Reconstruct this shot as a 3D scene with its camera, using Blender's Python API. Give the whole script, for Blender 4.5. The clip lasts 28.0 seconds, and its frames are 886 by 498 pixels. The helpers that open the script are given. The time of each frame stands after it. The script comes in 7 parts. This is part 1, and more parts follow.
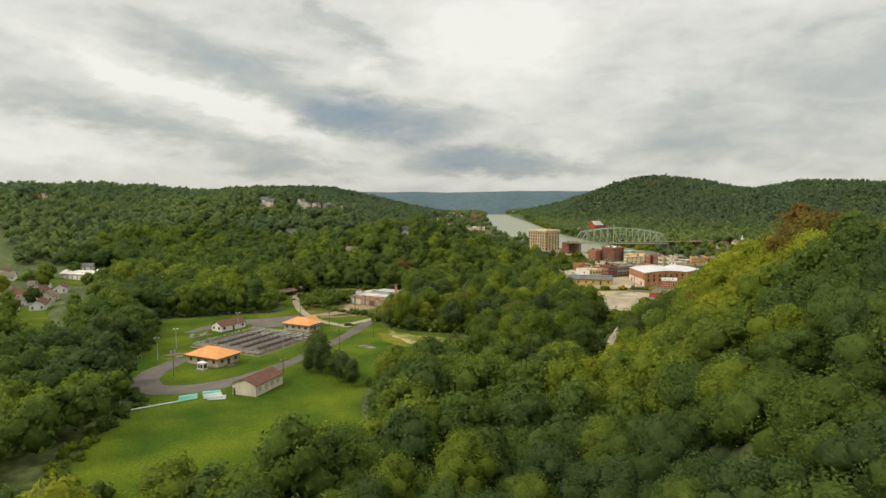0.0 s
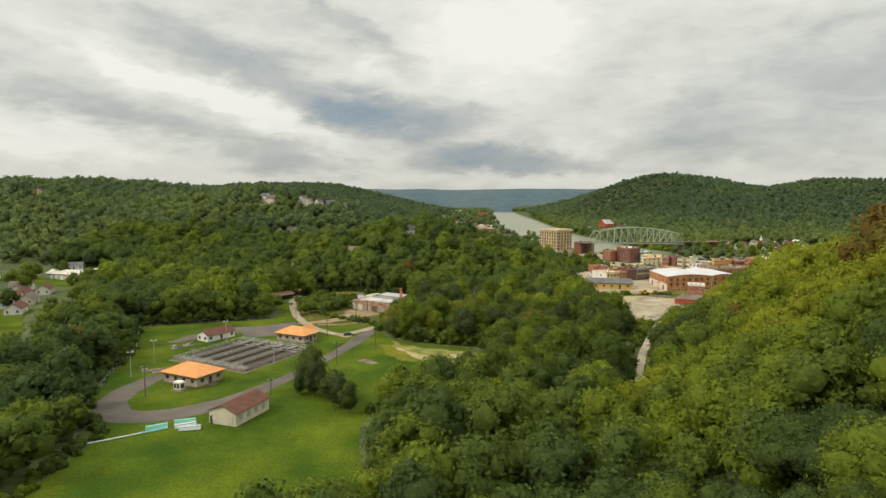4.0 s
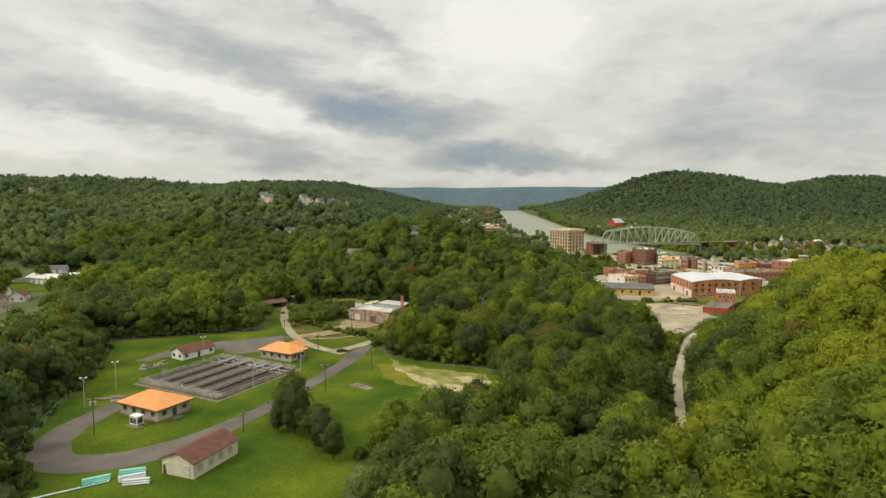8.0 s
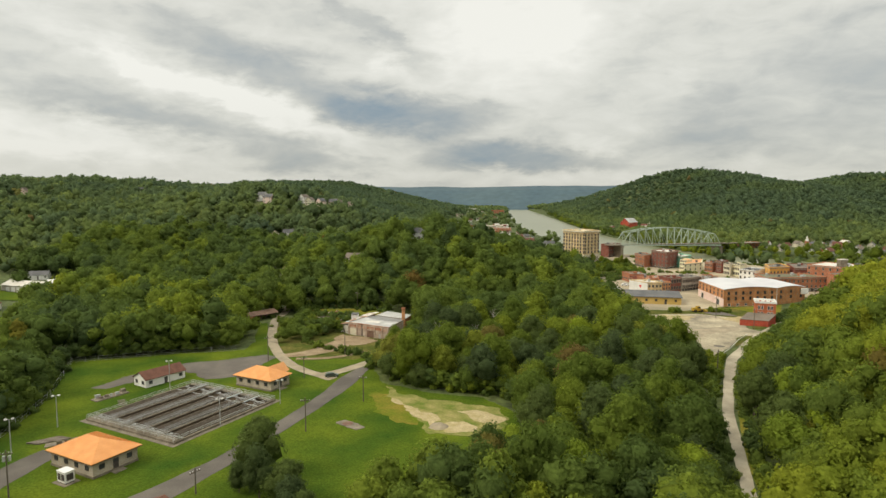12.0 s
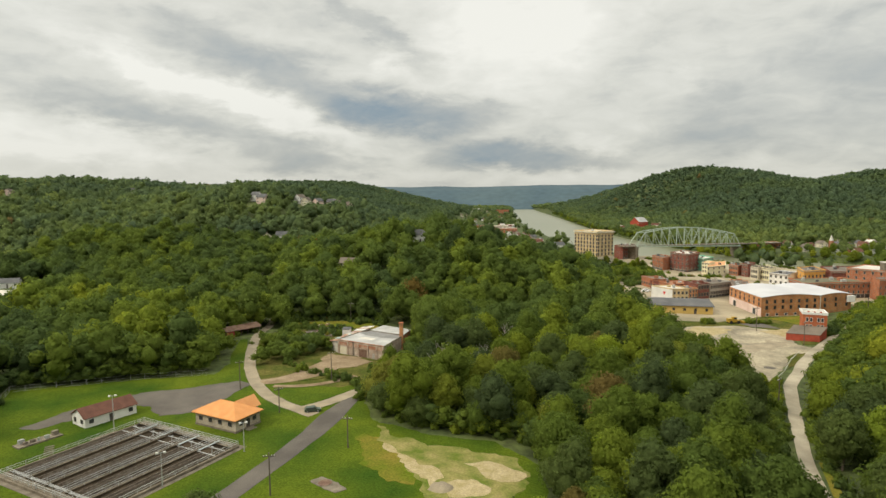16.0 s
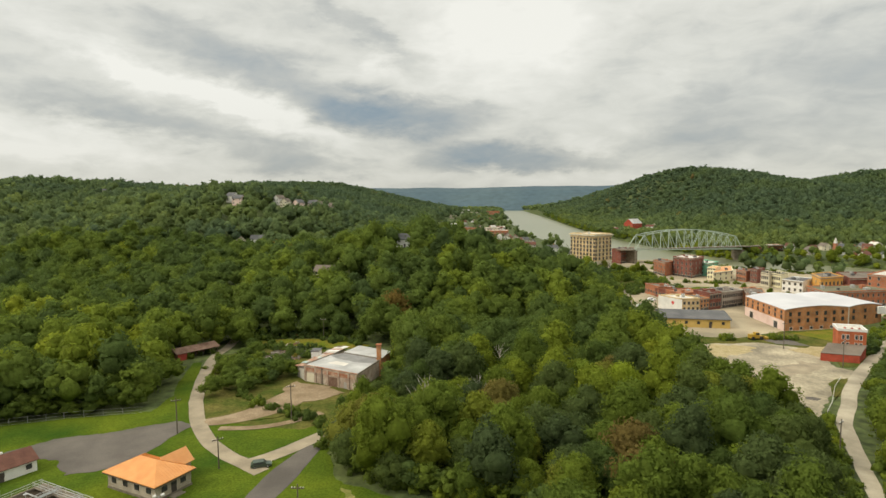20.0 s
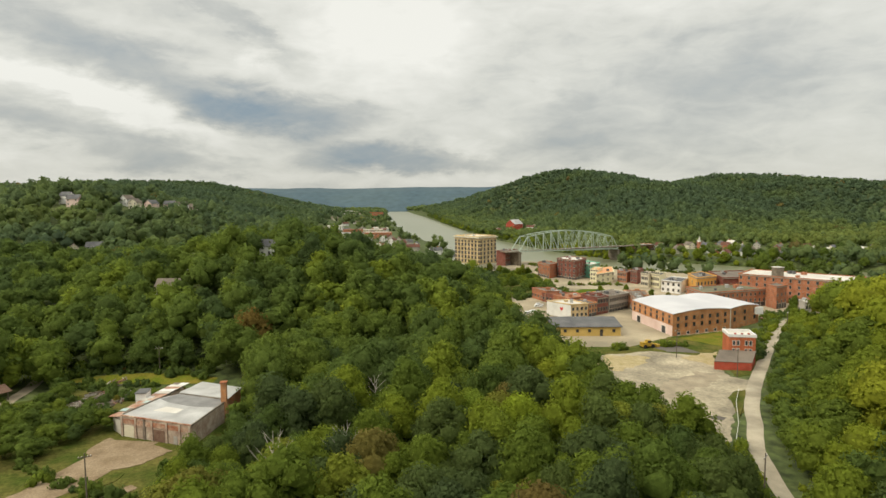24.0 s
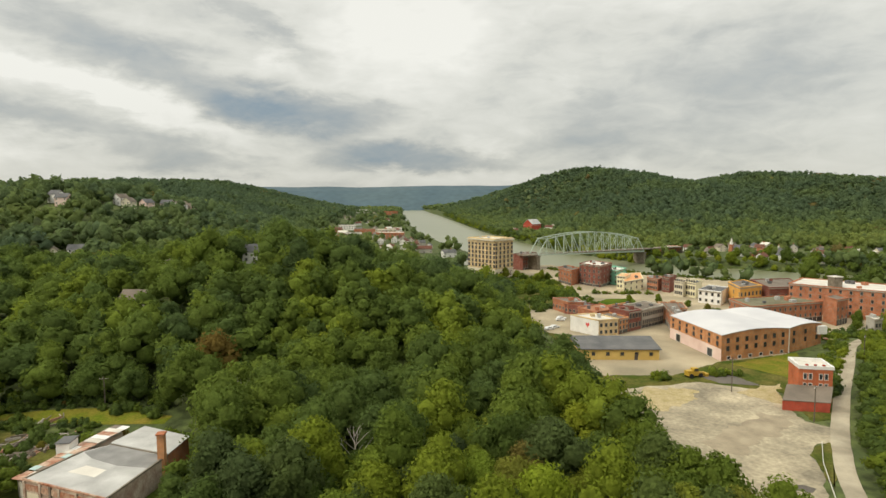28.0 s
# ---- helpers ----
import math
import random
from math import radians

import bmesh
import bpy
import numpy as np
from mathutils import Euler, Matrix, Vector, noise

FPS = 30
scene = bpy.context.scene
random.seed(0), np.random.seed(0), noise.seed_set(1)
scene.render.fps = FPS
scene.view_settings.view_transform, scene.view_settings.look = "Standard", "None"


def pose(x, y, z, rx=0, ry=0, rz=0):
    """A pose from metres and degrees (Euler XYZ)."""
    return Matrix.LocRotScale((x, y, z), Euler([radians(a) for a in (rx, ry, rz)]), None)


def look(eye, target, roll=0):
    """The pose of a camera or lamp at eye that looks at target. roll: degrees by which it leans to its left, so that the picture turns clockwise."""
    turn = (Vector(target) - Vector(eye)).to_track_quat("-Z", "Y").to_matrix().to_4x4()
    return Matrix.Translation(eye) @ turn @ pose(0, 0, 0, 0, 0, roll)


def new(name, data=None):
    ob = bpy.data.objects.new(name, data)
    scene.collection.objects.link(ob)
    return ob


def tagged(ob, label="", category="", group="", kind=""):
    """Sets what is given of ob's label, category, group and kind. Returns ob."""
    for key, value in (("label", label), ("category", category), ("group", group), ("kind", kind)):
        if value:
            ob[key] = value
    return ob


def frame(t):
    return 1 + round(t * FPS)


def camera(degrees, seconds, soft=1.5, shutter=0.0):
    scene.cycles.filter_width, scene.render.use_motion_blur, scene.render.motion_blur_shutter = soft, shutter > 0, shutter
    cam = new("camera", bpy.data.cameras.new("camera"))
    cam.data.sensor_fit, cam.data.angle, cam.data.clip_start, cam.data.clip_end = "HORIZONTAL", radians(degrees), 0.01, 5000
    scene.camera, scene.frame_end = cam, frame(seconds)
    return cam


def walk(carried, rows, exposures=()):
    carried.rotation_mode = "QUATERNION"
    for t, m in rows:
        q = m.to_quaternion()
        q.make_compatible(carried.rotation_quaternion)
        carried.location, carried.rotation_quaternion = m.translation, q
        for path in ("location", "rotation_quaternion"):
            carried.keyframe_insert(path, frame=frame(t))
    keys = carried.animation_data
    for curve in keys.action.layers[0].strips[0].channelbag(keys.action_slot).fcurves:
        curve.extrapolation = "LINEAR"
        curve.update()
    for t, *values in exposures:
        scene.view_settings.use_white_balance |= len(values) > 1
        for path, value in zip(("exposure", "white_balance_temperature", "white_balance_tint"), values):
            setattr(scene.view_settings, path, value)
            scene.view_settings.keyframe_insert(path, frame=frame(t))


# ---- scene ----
cam = camera(74.2, 28.0, 1.5)
PATH = [
    (0, (3.513, -110.245, 53.611), (3.47, -108.252, 53.459), -0.1),
    (1, (2.695, -103.676, 53.621), (2.649, -101.682, 53.467), -0.0),
    (2, (1.97, -97.015, 53.631), (1.917, -95.022, 53.476), -0.0),
    (3, (1.332, -90.243, 53.636), (1.275, -88.25, 53.478), 0.1),
    (5.5, (0.498, -72.664, 54.034), (0.429, -70.672, 53.87), 0.2),
    (6, (0.388, -69.044, 54.082), (0.316, -67.052, 53.917), 0.2),
    (7, (0.276, -61.688, 54.213), (0.2, -59.697, 54.046), 0.2),
    (8, (0.222, -54.235, 54.356), (0.141, -52.244, 54.189), 0.1),
    (9, (0.109, -46.67, 54.559), (0.021, -44.679, 54.39), 0.2),
    (10, (0.204, -38.845, 54.688), (0.108, -36.854, 54.518), 0.1),
    (11, (0.191, -30.948, 54.753), (0.088, -28.958, 54.584), -0.1),
    (12, (0.036, -22.777, 54.764), (-0.073, -20.787, 54.595), -0.1),
    (12.5, (-0.188, -18.594, 54.724), (-0.299, -16.604, 54.555), -0.2),
    (14.5, (-1.18, -1.458, 54.337), (-1.298, 0.532, 54.169), -0.3),
    (15, (-1.354, 2.735, 54.29), (-1.473, 4.724, 54.122), -0.4),
    (16, (-1.475, 11.139, 54.16), (-1.598, 13.128, 53.991), -0.4),
    (17, (-1.59, 19.53, 54.113), (-1.718, 21.519, 53.945), -0.4),
    (18, (-1.97, 27.757, 54.069), (-2.098, 29.746, 53.902), -0.42),
    (19, (-2.004, 35.82, 54.011), (-2.133, 37.809, 53.845), -0.43),
    (20, (-1.605, 44.123, 54.003), (-1.694, 46.114, 53.838), -0.45),
    (20.5, (-1.412, 48.023, 54.016), (-1.414, 50.016, 53.851), -0.44),
    (21, (-1.168, 51.841, 54.031), (-1.069, 53.831, 53.864), -0.44),
    (21.5, (-0.806, 55.723, 54.05), (-0.594, 57.704, 53.883), -0.43),
    (22, (-0.286, 59.7, 54.065), (-0.023, 61.676, 53.898), -0.42),
    (22.5, (0.422, 63.739, 54.06), (0.701, 65.712, 53.894), -0.42),
    (24.5, (4.129, 80.489, 53.948), (4.431, 82.459, 53.783), -0.39),
    (25, (5.152, 84.807, 53.925), (5.419, 86.782, 53.758), -0.39),
    (25.5, (6.321, 89.235, 53.91), (6.514, 91.218, 53.742), -0.38),
    (26, (7.498, 93.687, 53.939), (7.69, 95.671, 53.772), -0.38),
    (27, (9.923, 102.68, 54.123), (10.145, 104.66, 53.954), -0.36),
    (28, (12.25, 111.739, 54.383), (12.493, 113.717, 54.214), -0.35),
]
walk(cam, [(t, look(e, g, r)) for t, e, g, r in PATH])

# ---- world, sun ----
SUN_AZ, SUN_EL = radians(-108), radians(40)      # azimuth from +y, clockwise


def build_world():
    w = bpy.data.worlds.new("overcast_sky")
    scene.world = w
    w.use_nodes = True
    nt = w.node_tree
    nt.nodes.clear()
    N, L = nt.nodes.new, nt.links.new

    def math_node(op, a, b=None, c=None, clamp=False):
        n = N("ShaderNodeMath")
        n.operation, n.use_clamp = op, clamp
        for i, v in enumerate((a, b, c)):
            if v is None:
                continue
            if isinstance(v, (int, float)):
                n.inputs[i].default_value = v
            else:
                L(v, n.inputs[i])
        return n.outputs[0]

    co = N("ShaderNodeTexCoord")
    sep = N("ShaderNodeSeparateXYZ")
    L(co.outputs["Generated"], sep.inputs[0])
    X, Y, Z = sep.outputs
    az = math_node("MULTIPLY", math_node("ARCTAN2", X, Y), 57.2958)
    el = math_node("MULTIPLY", math_node("ARCSINE", Z), 57.2958)
    flat = N("ShaderNodeCombineXYZ")
    L(math_node("MULTIPLY", az, 0.050), flat.inputs[0])
    L(math_node("MULTIPLY", el, 0.125), flat.inputs[1])

    def fbm(scale, detail, rough, off, dist, turn):
        mp = N("ShaderNodeMapping")
        L(flat.outputs[0], mp.inputs[0])
        mp.inputs["Location"].default_value = off
        mp.inputs["Rotation"].default_value = (0, 0, radians(turn))
        n = N("ShaderNodeTexNoise")
        n.inputs["Scale"].default_value, n.inputs["Detail"].default_value = scale, detail
        n.inputs["Roughness"].default_value, n.inputs["Distortion"].default_value = rough, dist
        L(mp.outputs[0], n.inputs["Vector"])
        return math_node("SUBTRACT", n.outputs["Fac"], 0.5)

    big = fbm(1.9, 5, 0.50, (3.1, 1.7, 0), 0.4, 16)
    fine = fbm(5.2, 6, 0.58, (7.4, 2.2, 0), 0.5, 16)
    cloud = math_node("ADD", math_node("ADD", math_node("MULTIPLY", big, 0.34), math_node("MULTIPLY", fine, 0.22)), 0.56)
    # the edges of the banks billow
    waz = math_node("ADD", az, math_node("MULTIPLY", fbm(3.0, 5, 0.62, (1.3, 9.1, 0), 0.3, 0), 9.0))
    wel = math_node("ADD", el, math_node("MULTIPLY", fbm(3.4, 5, 0.62, (5.7, 4.4, 0), 0.3, 0), 4.2))

    # broad banks of cloud: azimuth and height in degrees, widths, slope, weight
    for a0, e0, wa, we, tilt, k in BANKS:
        da, de = math_node("SUBTRACT", waz, a0), math_node("SUBTRACT", wel, e0)
        de = math_node("SUBTRACT", de, math_node("MULTIPLY", da, tilt))
        ra, re = math_node("DIVIDE", da, wa), math_node("DIVIDE", de, we)
        r2 = math_node("ADD", math_node("MULTIPLY", ra, ra), math_node("MULTIPLY", re, re))
        g = math_node("MULTIPLY", math_node("POWER", 2.718, math_node("MULTIPLY", math_node("POWER", r2, 1.4), -1.0)), k)
        cloud = math_node("ADD", cloud, g)

    ramp = N("ShaderNodeValToRGB")
    L(cloud, ramp.inputs[0])
    cr = ramp.color_ramp
    cr.elements[0].position, cr.elements[0].color = 0.22, (0.255, 0.320, 0.365, 1)
    cr.elements[1].position, cr.elements[1].color = 0.76, (0.835, 0.825, 0.755, 1)
    for p, c in ((0.33, (0.36, 0.395, 0.40, 1)), (0.45, (0.492, 0.502, 0.468, 1)), (0.56, (0.65, 0.648, 0.585, 1))):
        cr.elements.new(p).color = c
    sky = N("ShaderNodeTexSky")
    sky.sky_type, sky.sun_disc = "NISHITA", False
    sky.sun_elevation, sky.sun_rotation = SUN_EL, SUN_AZ
    sk = N("ShaderNodeVectorMath")
    sk.operation = "SCALE"
    L(sky.outputs[0], sk.inputs[0])
    sk.inputs["Scale"].default_value = 0.10
    mix = N("ShaderNodeMix")
    mix.data_type = "RGBA"
    mix.inputs[0].default_value = 0.93
    L(sk.outputs[0], mix.inputs[6]), L(ramp.outputs[0], mix.inputs[7])
    bg = N("ShaderNodeBackground")
    # an overcast sky is dimmer at the horizon and brighter overhead
    def step(lo, hi, a, b):
        r = N("ShaderNodeMapRange")
        r.interpolation_type = "SMOOTHSTEP"
        for i, v in zip((1, 2, 3, 4), (lo, hi, a, b)):
            r.inputs[i].default_value = v
        L(el, r.inputs[0])
        return r.outputs[0]
    L(math_node("ADD", step(0, 13, 0.98, 1.12), step(19, 60, 0.0, 1.25)), bg.inputs["Strength"])
    L(mix.outputs[2], bg.inputs[0])
    out = N("ShaderNodeOutputWorld")
    L(bg.outputs[0], out.inputs[0])


BANKS = [(-19, 11.8, 14, 2.0, -0.36, -0.15), (-6.5, 8.2, 10, 1.7, -0.04, -0.22), (3.2, 4.1, 8, 1.3, -0.04, -0.26), (-26, 6.4, 15, 1.6, -0.23, -0.14),
         (-23, 9.2, 12, 1.3, -0.33, 0.26), (-35, 5.0, 10, 1.9, -0.05, 0.25), (3, 15.8, 10, 5.0, 0, 0.24), (-9.5, 15.4, 6, 1.4, -0.62, -0.13), (28, 10, 13, 4.5, 0.05, -0.09),
         (25, 5.0, 13, 1.7, 0, -0.08), (11.8, 5.2, 2.4, 0.9, 0, 0.13), (17.8, 10.3, 3.2, 1.2, 0.1, 0.10), (-8.3, 13.0, 1.4, 1.3, 0, 0.12), (27, 18.5, 11, 3, 0, 0.10),
         (-36, 17.5, 9, 2.5, 0, 0.14), (-4, 2.0, 40, 0.9, 0, 0.07), (12, 8.6, 6, 2.2, 0, 0.05), (-17, 3.0, 9, 0.9, 0, -0.06)]
build_world()
sun = new("sun", bpy.data.lights.new("sun", "SUN"))
sun.data.energy, sun.data.angle, sun.data.color = 2.0, radians(20), (1.0, 0.92, 0.75)
sd = Vector((math.sin(SUN_AZ) * math.cos(SUN_EL), math.cos(SUN_AZ) * math.cos(SUN_EL), math.sin(SUN_EL)))
sun.matrix_world = Matrix.Translation(sd * 400) @ (-sd).to_track_quat("-Z", "Y").to_matrix().to_4x4()


# ---- materials ----
def material(name, c1, c2, rough=0.8, scale=0.6, metal=0.0, bump=0.0, bump_scale=8.0, fine=0.12, coords="Object", spec=0.3, per_object=0.0):
    """Two colours mixed by a broad noise, a fine grain on top, and a little relief."""
    m = bpy.data.materials.new(name)
    m.use_nodes = True
    nt = m.node_tree
    N, L = nt.nodes.new, nt.links.new
    b = nt.nodes["Principled BSDF"]
    b.inputs["Roughness"].default_value, b.inputs["Metallic"].default_value = rough, metal
    b.inputs["Specular IOR Level"].default_value = spec
    co = N("ShaderNodeTexCoord")
    n1, n2 = N("ShaderNodeTexNoise"), N("ShaderNodeTexNoise")
    n1.inputs["Scale"].default_value, n1.inputs["Detail"].default_value = scale, 4
    n2.inputs["Scale"].default_value, n2.inputs["Detail"].default_value = bump_scale, 3
    L(co.outputs[coords], n1.inputs["Vector"]), L(co.outputs[coords], n2.inputs["Vector"])
    r = N("ShaderNodeMapRange")
    r.inputs[1].default_value, r.inputs[2].default_value = 0.32, 0.68
    L(n1.outputs["Fac"], r.inputs[0])
    mx = N("ShaderNodeMix")
    mx.data_type = "RGBA"
    mx.inputs[6].default_value, mx.inputs[7].default_value = (*c1, 1), (*c2, 1)
    L(r.outputs[0], mx.inputs[0])
    hsv = N("ShaderNodeHueSaturation")
    mr = N("ShaderNodeMapRange")
    mr.inputs[3].default_value, mr.inputs[4].default_value = 1 - fine, 1 + fine
    mr.inputs[1].default_value, mr.inputs[2].default_value = 0.3, 0.7
    L(n2.outputs["Fac"], mr.inputs[0])
    val = mr.outputs[0]
    if per_object:
        oi = N("ShaderNodeObjectInfo")
        m2 = N("ShaderNodeMapRange")
        m2.inputs[3].default_value, m2.inputs[4].default_value = 1 - per_object, 1 + per_object
        L(oi.outputs["Random"], m2.inputs[0])
        mm = N("ShaderNodeMath")
        mm.operation = "MULTIPLY"
        L(val, mm.inputs[0]), L(m2.outputs[0], mm.inputs[1])
        val = mm.outputs[0]
    L(val, hsv.inputs["Value"])
    L(mx.outputs[2], hsv.inputs["Color"])
    L(hsv.outputs[0], b.inputs["Base Color"])
    if bump:
        bp = N("ShaderNodeBump")
        bp.inputs["Strength"].default_value, bp.inputs["Distance"].default_value = bump, 0.05
        L(n2.outputs["Fac"], bp.inputs["Height"])
        L(bp.outputs[0], b.inputs["Normal"])
    return m


def brick_material(name, c1, c2, mortar, size=3.0):
    """Brickwork on any wall: runs by the sum of x and y along the wall and by z up it."""
    m = bpy.data.materials.new(name)
    m.use_nodes = True
    nt = m.node_tree
    N, L = nt.nodes.new, nt.links.new
    b = nt.nodes["Principled BSDF"]
    b.inputs["Roughness"].default_value = 0.88
    b.inputs["Specular IOR Level"].default_value = 0.2
    co, sp, cb = N("ShaderNodeTexCoord"), N("ShaderNodeSeparateXYZ"), N("ShaderNodeCombineXYZ")
    L(co.outputs["Object"], sp.inputs[0])
    ad = N("ShaderNodeMath")
    L(sp.outputs[0], ad.inputs[0]), L(sp.outputs[1], ad.inputs[1])
    L(ad.outputs[0], cb.inputs[0]), L(sp.outputs[2], cb.inputs[1])
    br = N("ShaderNodeTexBrick")
    br.inputs["Color1"].default_value, br.inputs["Color2"].default_value, br.inputs["Mortar"].default_value = (*c1, 1), (*c2, 1), (*mortar, 1)
    br.inputs["Scale"].default_value, br.inputs["Mortar Size"].default_value = size, 0.03
    L(cb.outputs[0], br.inputs["Vector"])
    n = N("ShaderNodeTexNoise")
    n.inputs["Scale"].default_value, n.inputs["Detail"].default_value = 0.35, 6
    L(co.outputs["Object"], n.inputs["Vector"])
    mr = N("ShaderNodeMapRange")
    mr.inputs[1].default_value, mr.inputs[2].default_value, mr.inputs[3].default_value, mr.inputs[4].default_value = 0.3, 0.7, 0.72, 1.22
    L(n.outputs["Fac"], mr.inputs[0])
    h = N("ShaderNodeHueSaturation")
    L(mr.outputs[0], h.inputs["Value"]), L(br.outputs["Color"], h.inputs["Color"])
    L(h.outputs[0], b.inputs["Base Color"])
    return m


def leaf_material(name, source, stops):
    """Foliage. source 'tint' reads the tree's own tint, 'object' a random value of each tree."""
    m = bpy.data.materials.new(name)
    m.use_nodes = True
    nt = m.node_tree
    N, L = nt.nodes.new, nt.links.new
    b = nt.nodes["Principled BSDF"]
    b.inputs["Roughness"].default_value = 0.8
    b.inputs["Specular IOR Level"].default_value = 0.05
    if source == "tint":
        a = N("ShaderNodeAttribute")
        a.attribute_name = "tint"
        fac = a.outputs["Fac"]
    else:
        fac = N("ShaderNodeObjectInfo").outputs["Random"]
    ramp = N("ShaderNodeValToRGB")
    L(fac, ramp.inputs[0])
    cr = ramp.color_ramp
    cr.elements[0].position, cr.elements[0].color = stops[0][0], (*stops[0][1], 1)
    cr.elements[1].position, cr.elements[1].color = stops[-1][0], (*stops[-1][1], 1)
    for p, c in stops[1:-1]:
        cr.elements.new(p).color = (*c, 1)
    geo = N("ShaderNodeNewGeometry")
    mr = N("ShaderNodeMapRange")
    mr.inputs[3].default_value, mr.inputs[4].default_value = 0.80, 1.22
    L(geo.outputs["Random Per Island"], mr.inputs[0])
    co, n = N("ShaderNodeTexCoord"), N("ShaderNodeTexNoise")
    n.inputs["Scale"].default_value, n.inputs["Detail"].default_value = 1.3, 4
    L(co.outputs["Object"], n.inputs["Vector"])
    m2 = N("ShaderNodeMapRange")
    m2.inputs[1].default_value, m2.inputs[2].default_value, m2.inputs[3].default_value, m2.inputs[4].default_value = 0.3, 0.7, 0.80, 1.22
    L(n.outputs["Fac"], m2.inputs[0])
    mu = N("ShaderNodeMath")
    mu.operation = "MULTIPLY"
    L(mr.outputs[0], mu.inputs[0]), L(m2.outputs[0], mu.inputs[1])
    h = N("ShaderNodeHueSaturation")
    L(mu.outputs[0], h.inputs["Value"]), L(ramp.outputs[0], h.inputs["Color"])
    L(h.outputs[0], b.inputs["Base Color"])
    bn = N("ShaderNodeTexNoise")
    bn.inputs["Scale"].default_value, bn.inputs["Detail"].default_value, bn.inputs["Roughness"].default_value = 1.1, 5, 0.7
    L(co.outputs["Object"], bn.inputs["Vector"])
    bp = N("ShaderNodeBump")
    bp.inputs["Strength"].default_value, bp.inputs["Distance"].default_value = 0.6, 0.7
    L(bn.outputs["Fac"], bp.inputs["Height"])
    L(bp.outputs[0], b.inputs["Normal"])
    tr = N("ShaderNodeBsdfTranslucent")
    L(h.outputs[0], tr.inputs["Color"])
    ms = N("ShaderNodeMixShader")
    ms.inputs[0].default_value = 0.5
    out = nt.nodes["Material Output"]
    L(b.outputs[0], ms.inputs[1]), L(tr.outputs[0], ms.inputs[2]), L(ms.outputs[0], out.inputs[0])
    return m


GREENS = [(0.0, (0.084, 0.124, 0.044)), (0.3, (0.118, 0.166, 0.038)), (0.55, (0.172, 0.224, 0.034)), (0.75, (0.236, 0.282, 0.030)),
          (0.90, (0.300, 0.325, 0.034)), (0.95, (0.19, 0.150, 0.036)), (1.0, (0.20, 0.120, 0.034))]
M = {}
M["leaf"] = leaf_material("foliage", "tint", GREENS)
NEAR_GREENS = [(0.0, (0.088, 0.130, 0.034)), (0.3, (0.126, 0.176, 0.031)), (0.6, (0.160, 0.210, 0.029)), (0.85, (0.212, 0.258, 0.028)),
               (0.94, (0.225, 0.245, 0.038)), (0.97, (0.20, 0.170, 0.046)), (1.0, (0.18, 0.135, 0.042))]
# lighter, yellower leaves, with sun on the eastern slope put into the colour
SUNLIT_GREENS = [(0.0, (0.160, 0.220, 0.036)), (0.3, (0.215, 0.280, 0.034)), (0.6, (0.265, 0.330, 0.032)), (0.9, (0.335, 0.375, 0.032)), (1.0, (0.24, 0.20, 0.042))]
M["leaf_near"] = leaf_material("foliage_near", "object", NEAR_GREENS)
# greens of the far woods, paled and blued: haze put into the colour
FAR_HAZE_GREENS = [(0.0, (0.104, 0.150, 0.082)), (0.35, (0.138, 0.188, 0.076)), (0.6, (0.172, 0.222, 0.070)), (0.9, (0.215, 0.255, 0.066)), (1.0, (0.20, 0.150, 0.06))]
M["leaf_far_haze"] = leaf_material("foliage_far_haze", "tint", FAR_HAZE_GREENS)
M["leaf_dark"] = leaf_material("foliage_dark", "object", [(0.0, (0.080, 0.112, 0.044)), (1.0, (0.125, 0.165, 0.042))])
M["leaf_sunlit"] = leaf_material("foliage_sunlit", "object", SUNLIT_GREENS)
M["bark"] = material("bark", (0.10, 0.075, 0.05), (0.16, 0.13, 0.10), 0.9, 3, bump=0.6, bump_scale=20)
M["floor"] = material("woodland_floor", (0.052, 0.072, 0.022), (0.098, 0.118, 0.034), 0.95, 0.05, fine=0.5, bump=0.8, bump_scale=0.35)
M["grass"] = material("lawn_grass", (0.036, 0.074, 0.008), (0.108, 0.140, 0.012), 0.95, 0.055, fine=0.28, bump=0.5, bump_scale=2.5, spec=0.04)
M["rough_grass"] = material("rough_grass", (0.052, 0.076, 0.012), (0.140, 0.122, 0.034), 0.95, 0.14, fine=0.3, bump=0.6, bump_scale=1.5, spec=0.04)
M["asphalt"] = material("old_asphalt", (0.096, 0.083, 0.070), (0.150, 0.130, 0.108), 0.92, 0.12, fine=0.15, bump=0.2, bump_scale=6)
M["concrete_road"] = material("pale_concrete", (0.25, 0.205, 0.14), (0.38, 0.315, 0.215), 0.9, 0.2, fine=0.12, bump=0.2, bump_scale=5)
M["lane"] = material("worn_lane", (0.27, 0.232, 0.165), (0.47, 0.405, 0.295), 0.9, 0.15, fine=0.12, bump=0.2, bump_scale=5)
M["dirt"] = material("bare_dirt", (0.21, 0.15, 0.088), (0.33, 0.25, 0.16), 0.95, 0.2, fine=0.2, bump=0.5, bump_scale=3, spec=0.1)
M["sand"] = material("sandy_ground", (0.29, 0.245, 0.085), (0.105, 0.140, 0.012), 0.95, 0.22, fine=0.2, bump=0.4, bump_scale=2)
M["bare_sand"] = material("bare_sand", (0.46, 0.37, 0.22), (0.34, 0.28, 0.13), 0.95, 0.5, fine=0.2, bump=0.3, bump_scale=3, spec=0.05)
M["dry_grass"] = material("dry_yellow_grass", (0.205, 0.165, 0.030), (0.105, 0.140, 0.012), 0.95, 0.16, fine=0.25, bump=0.5, bump_scale=2.0, spec=0.04)
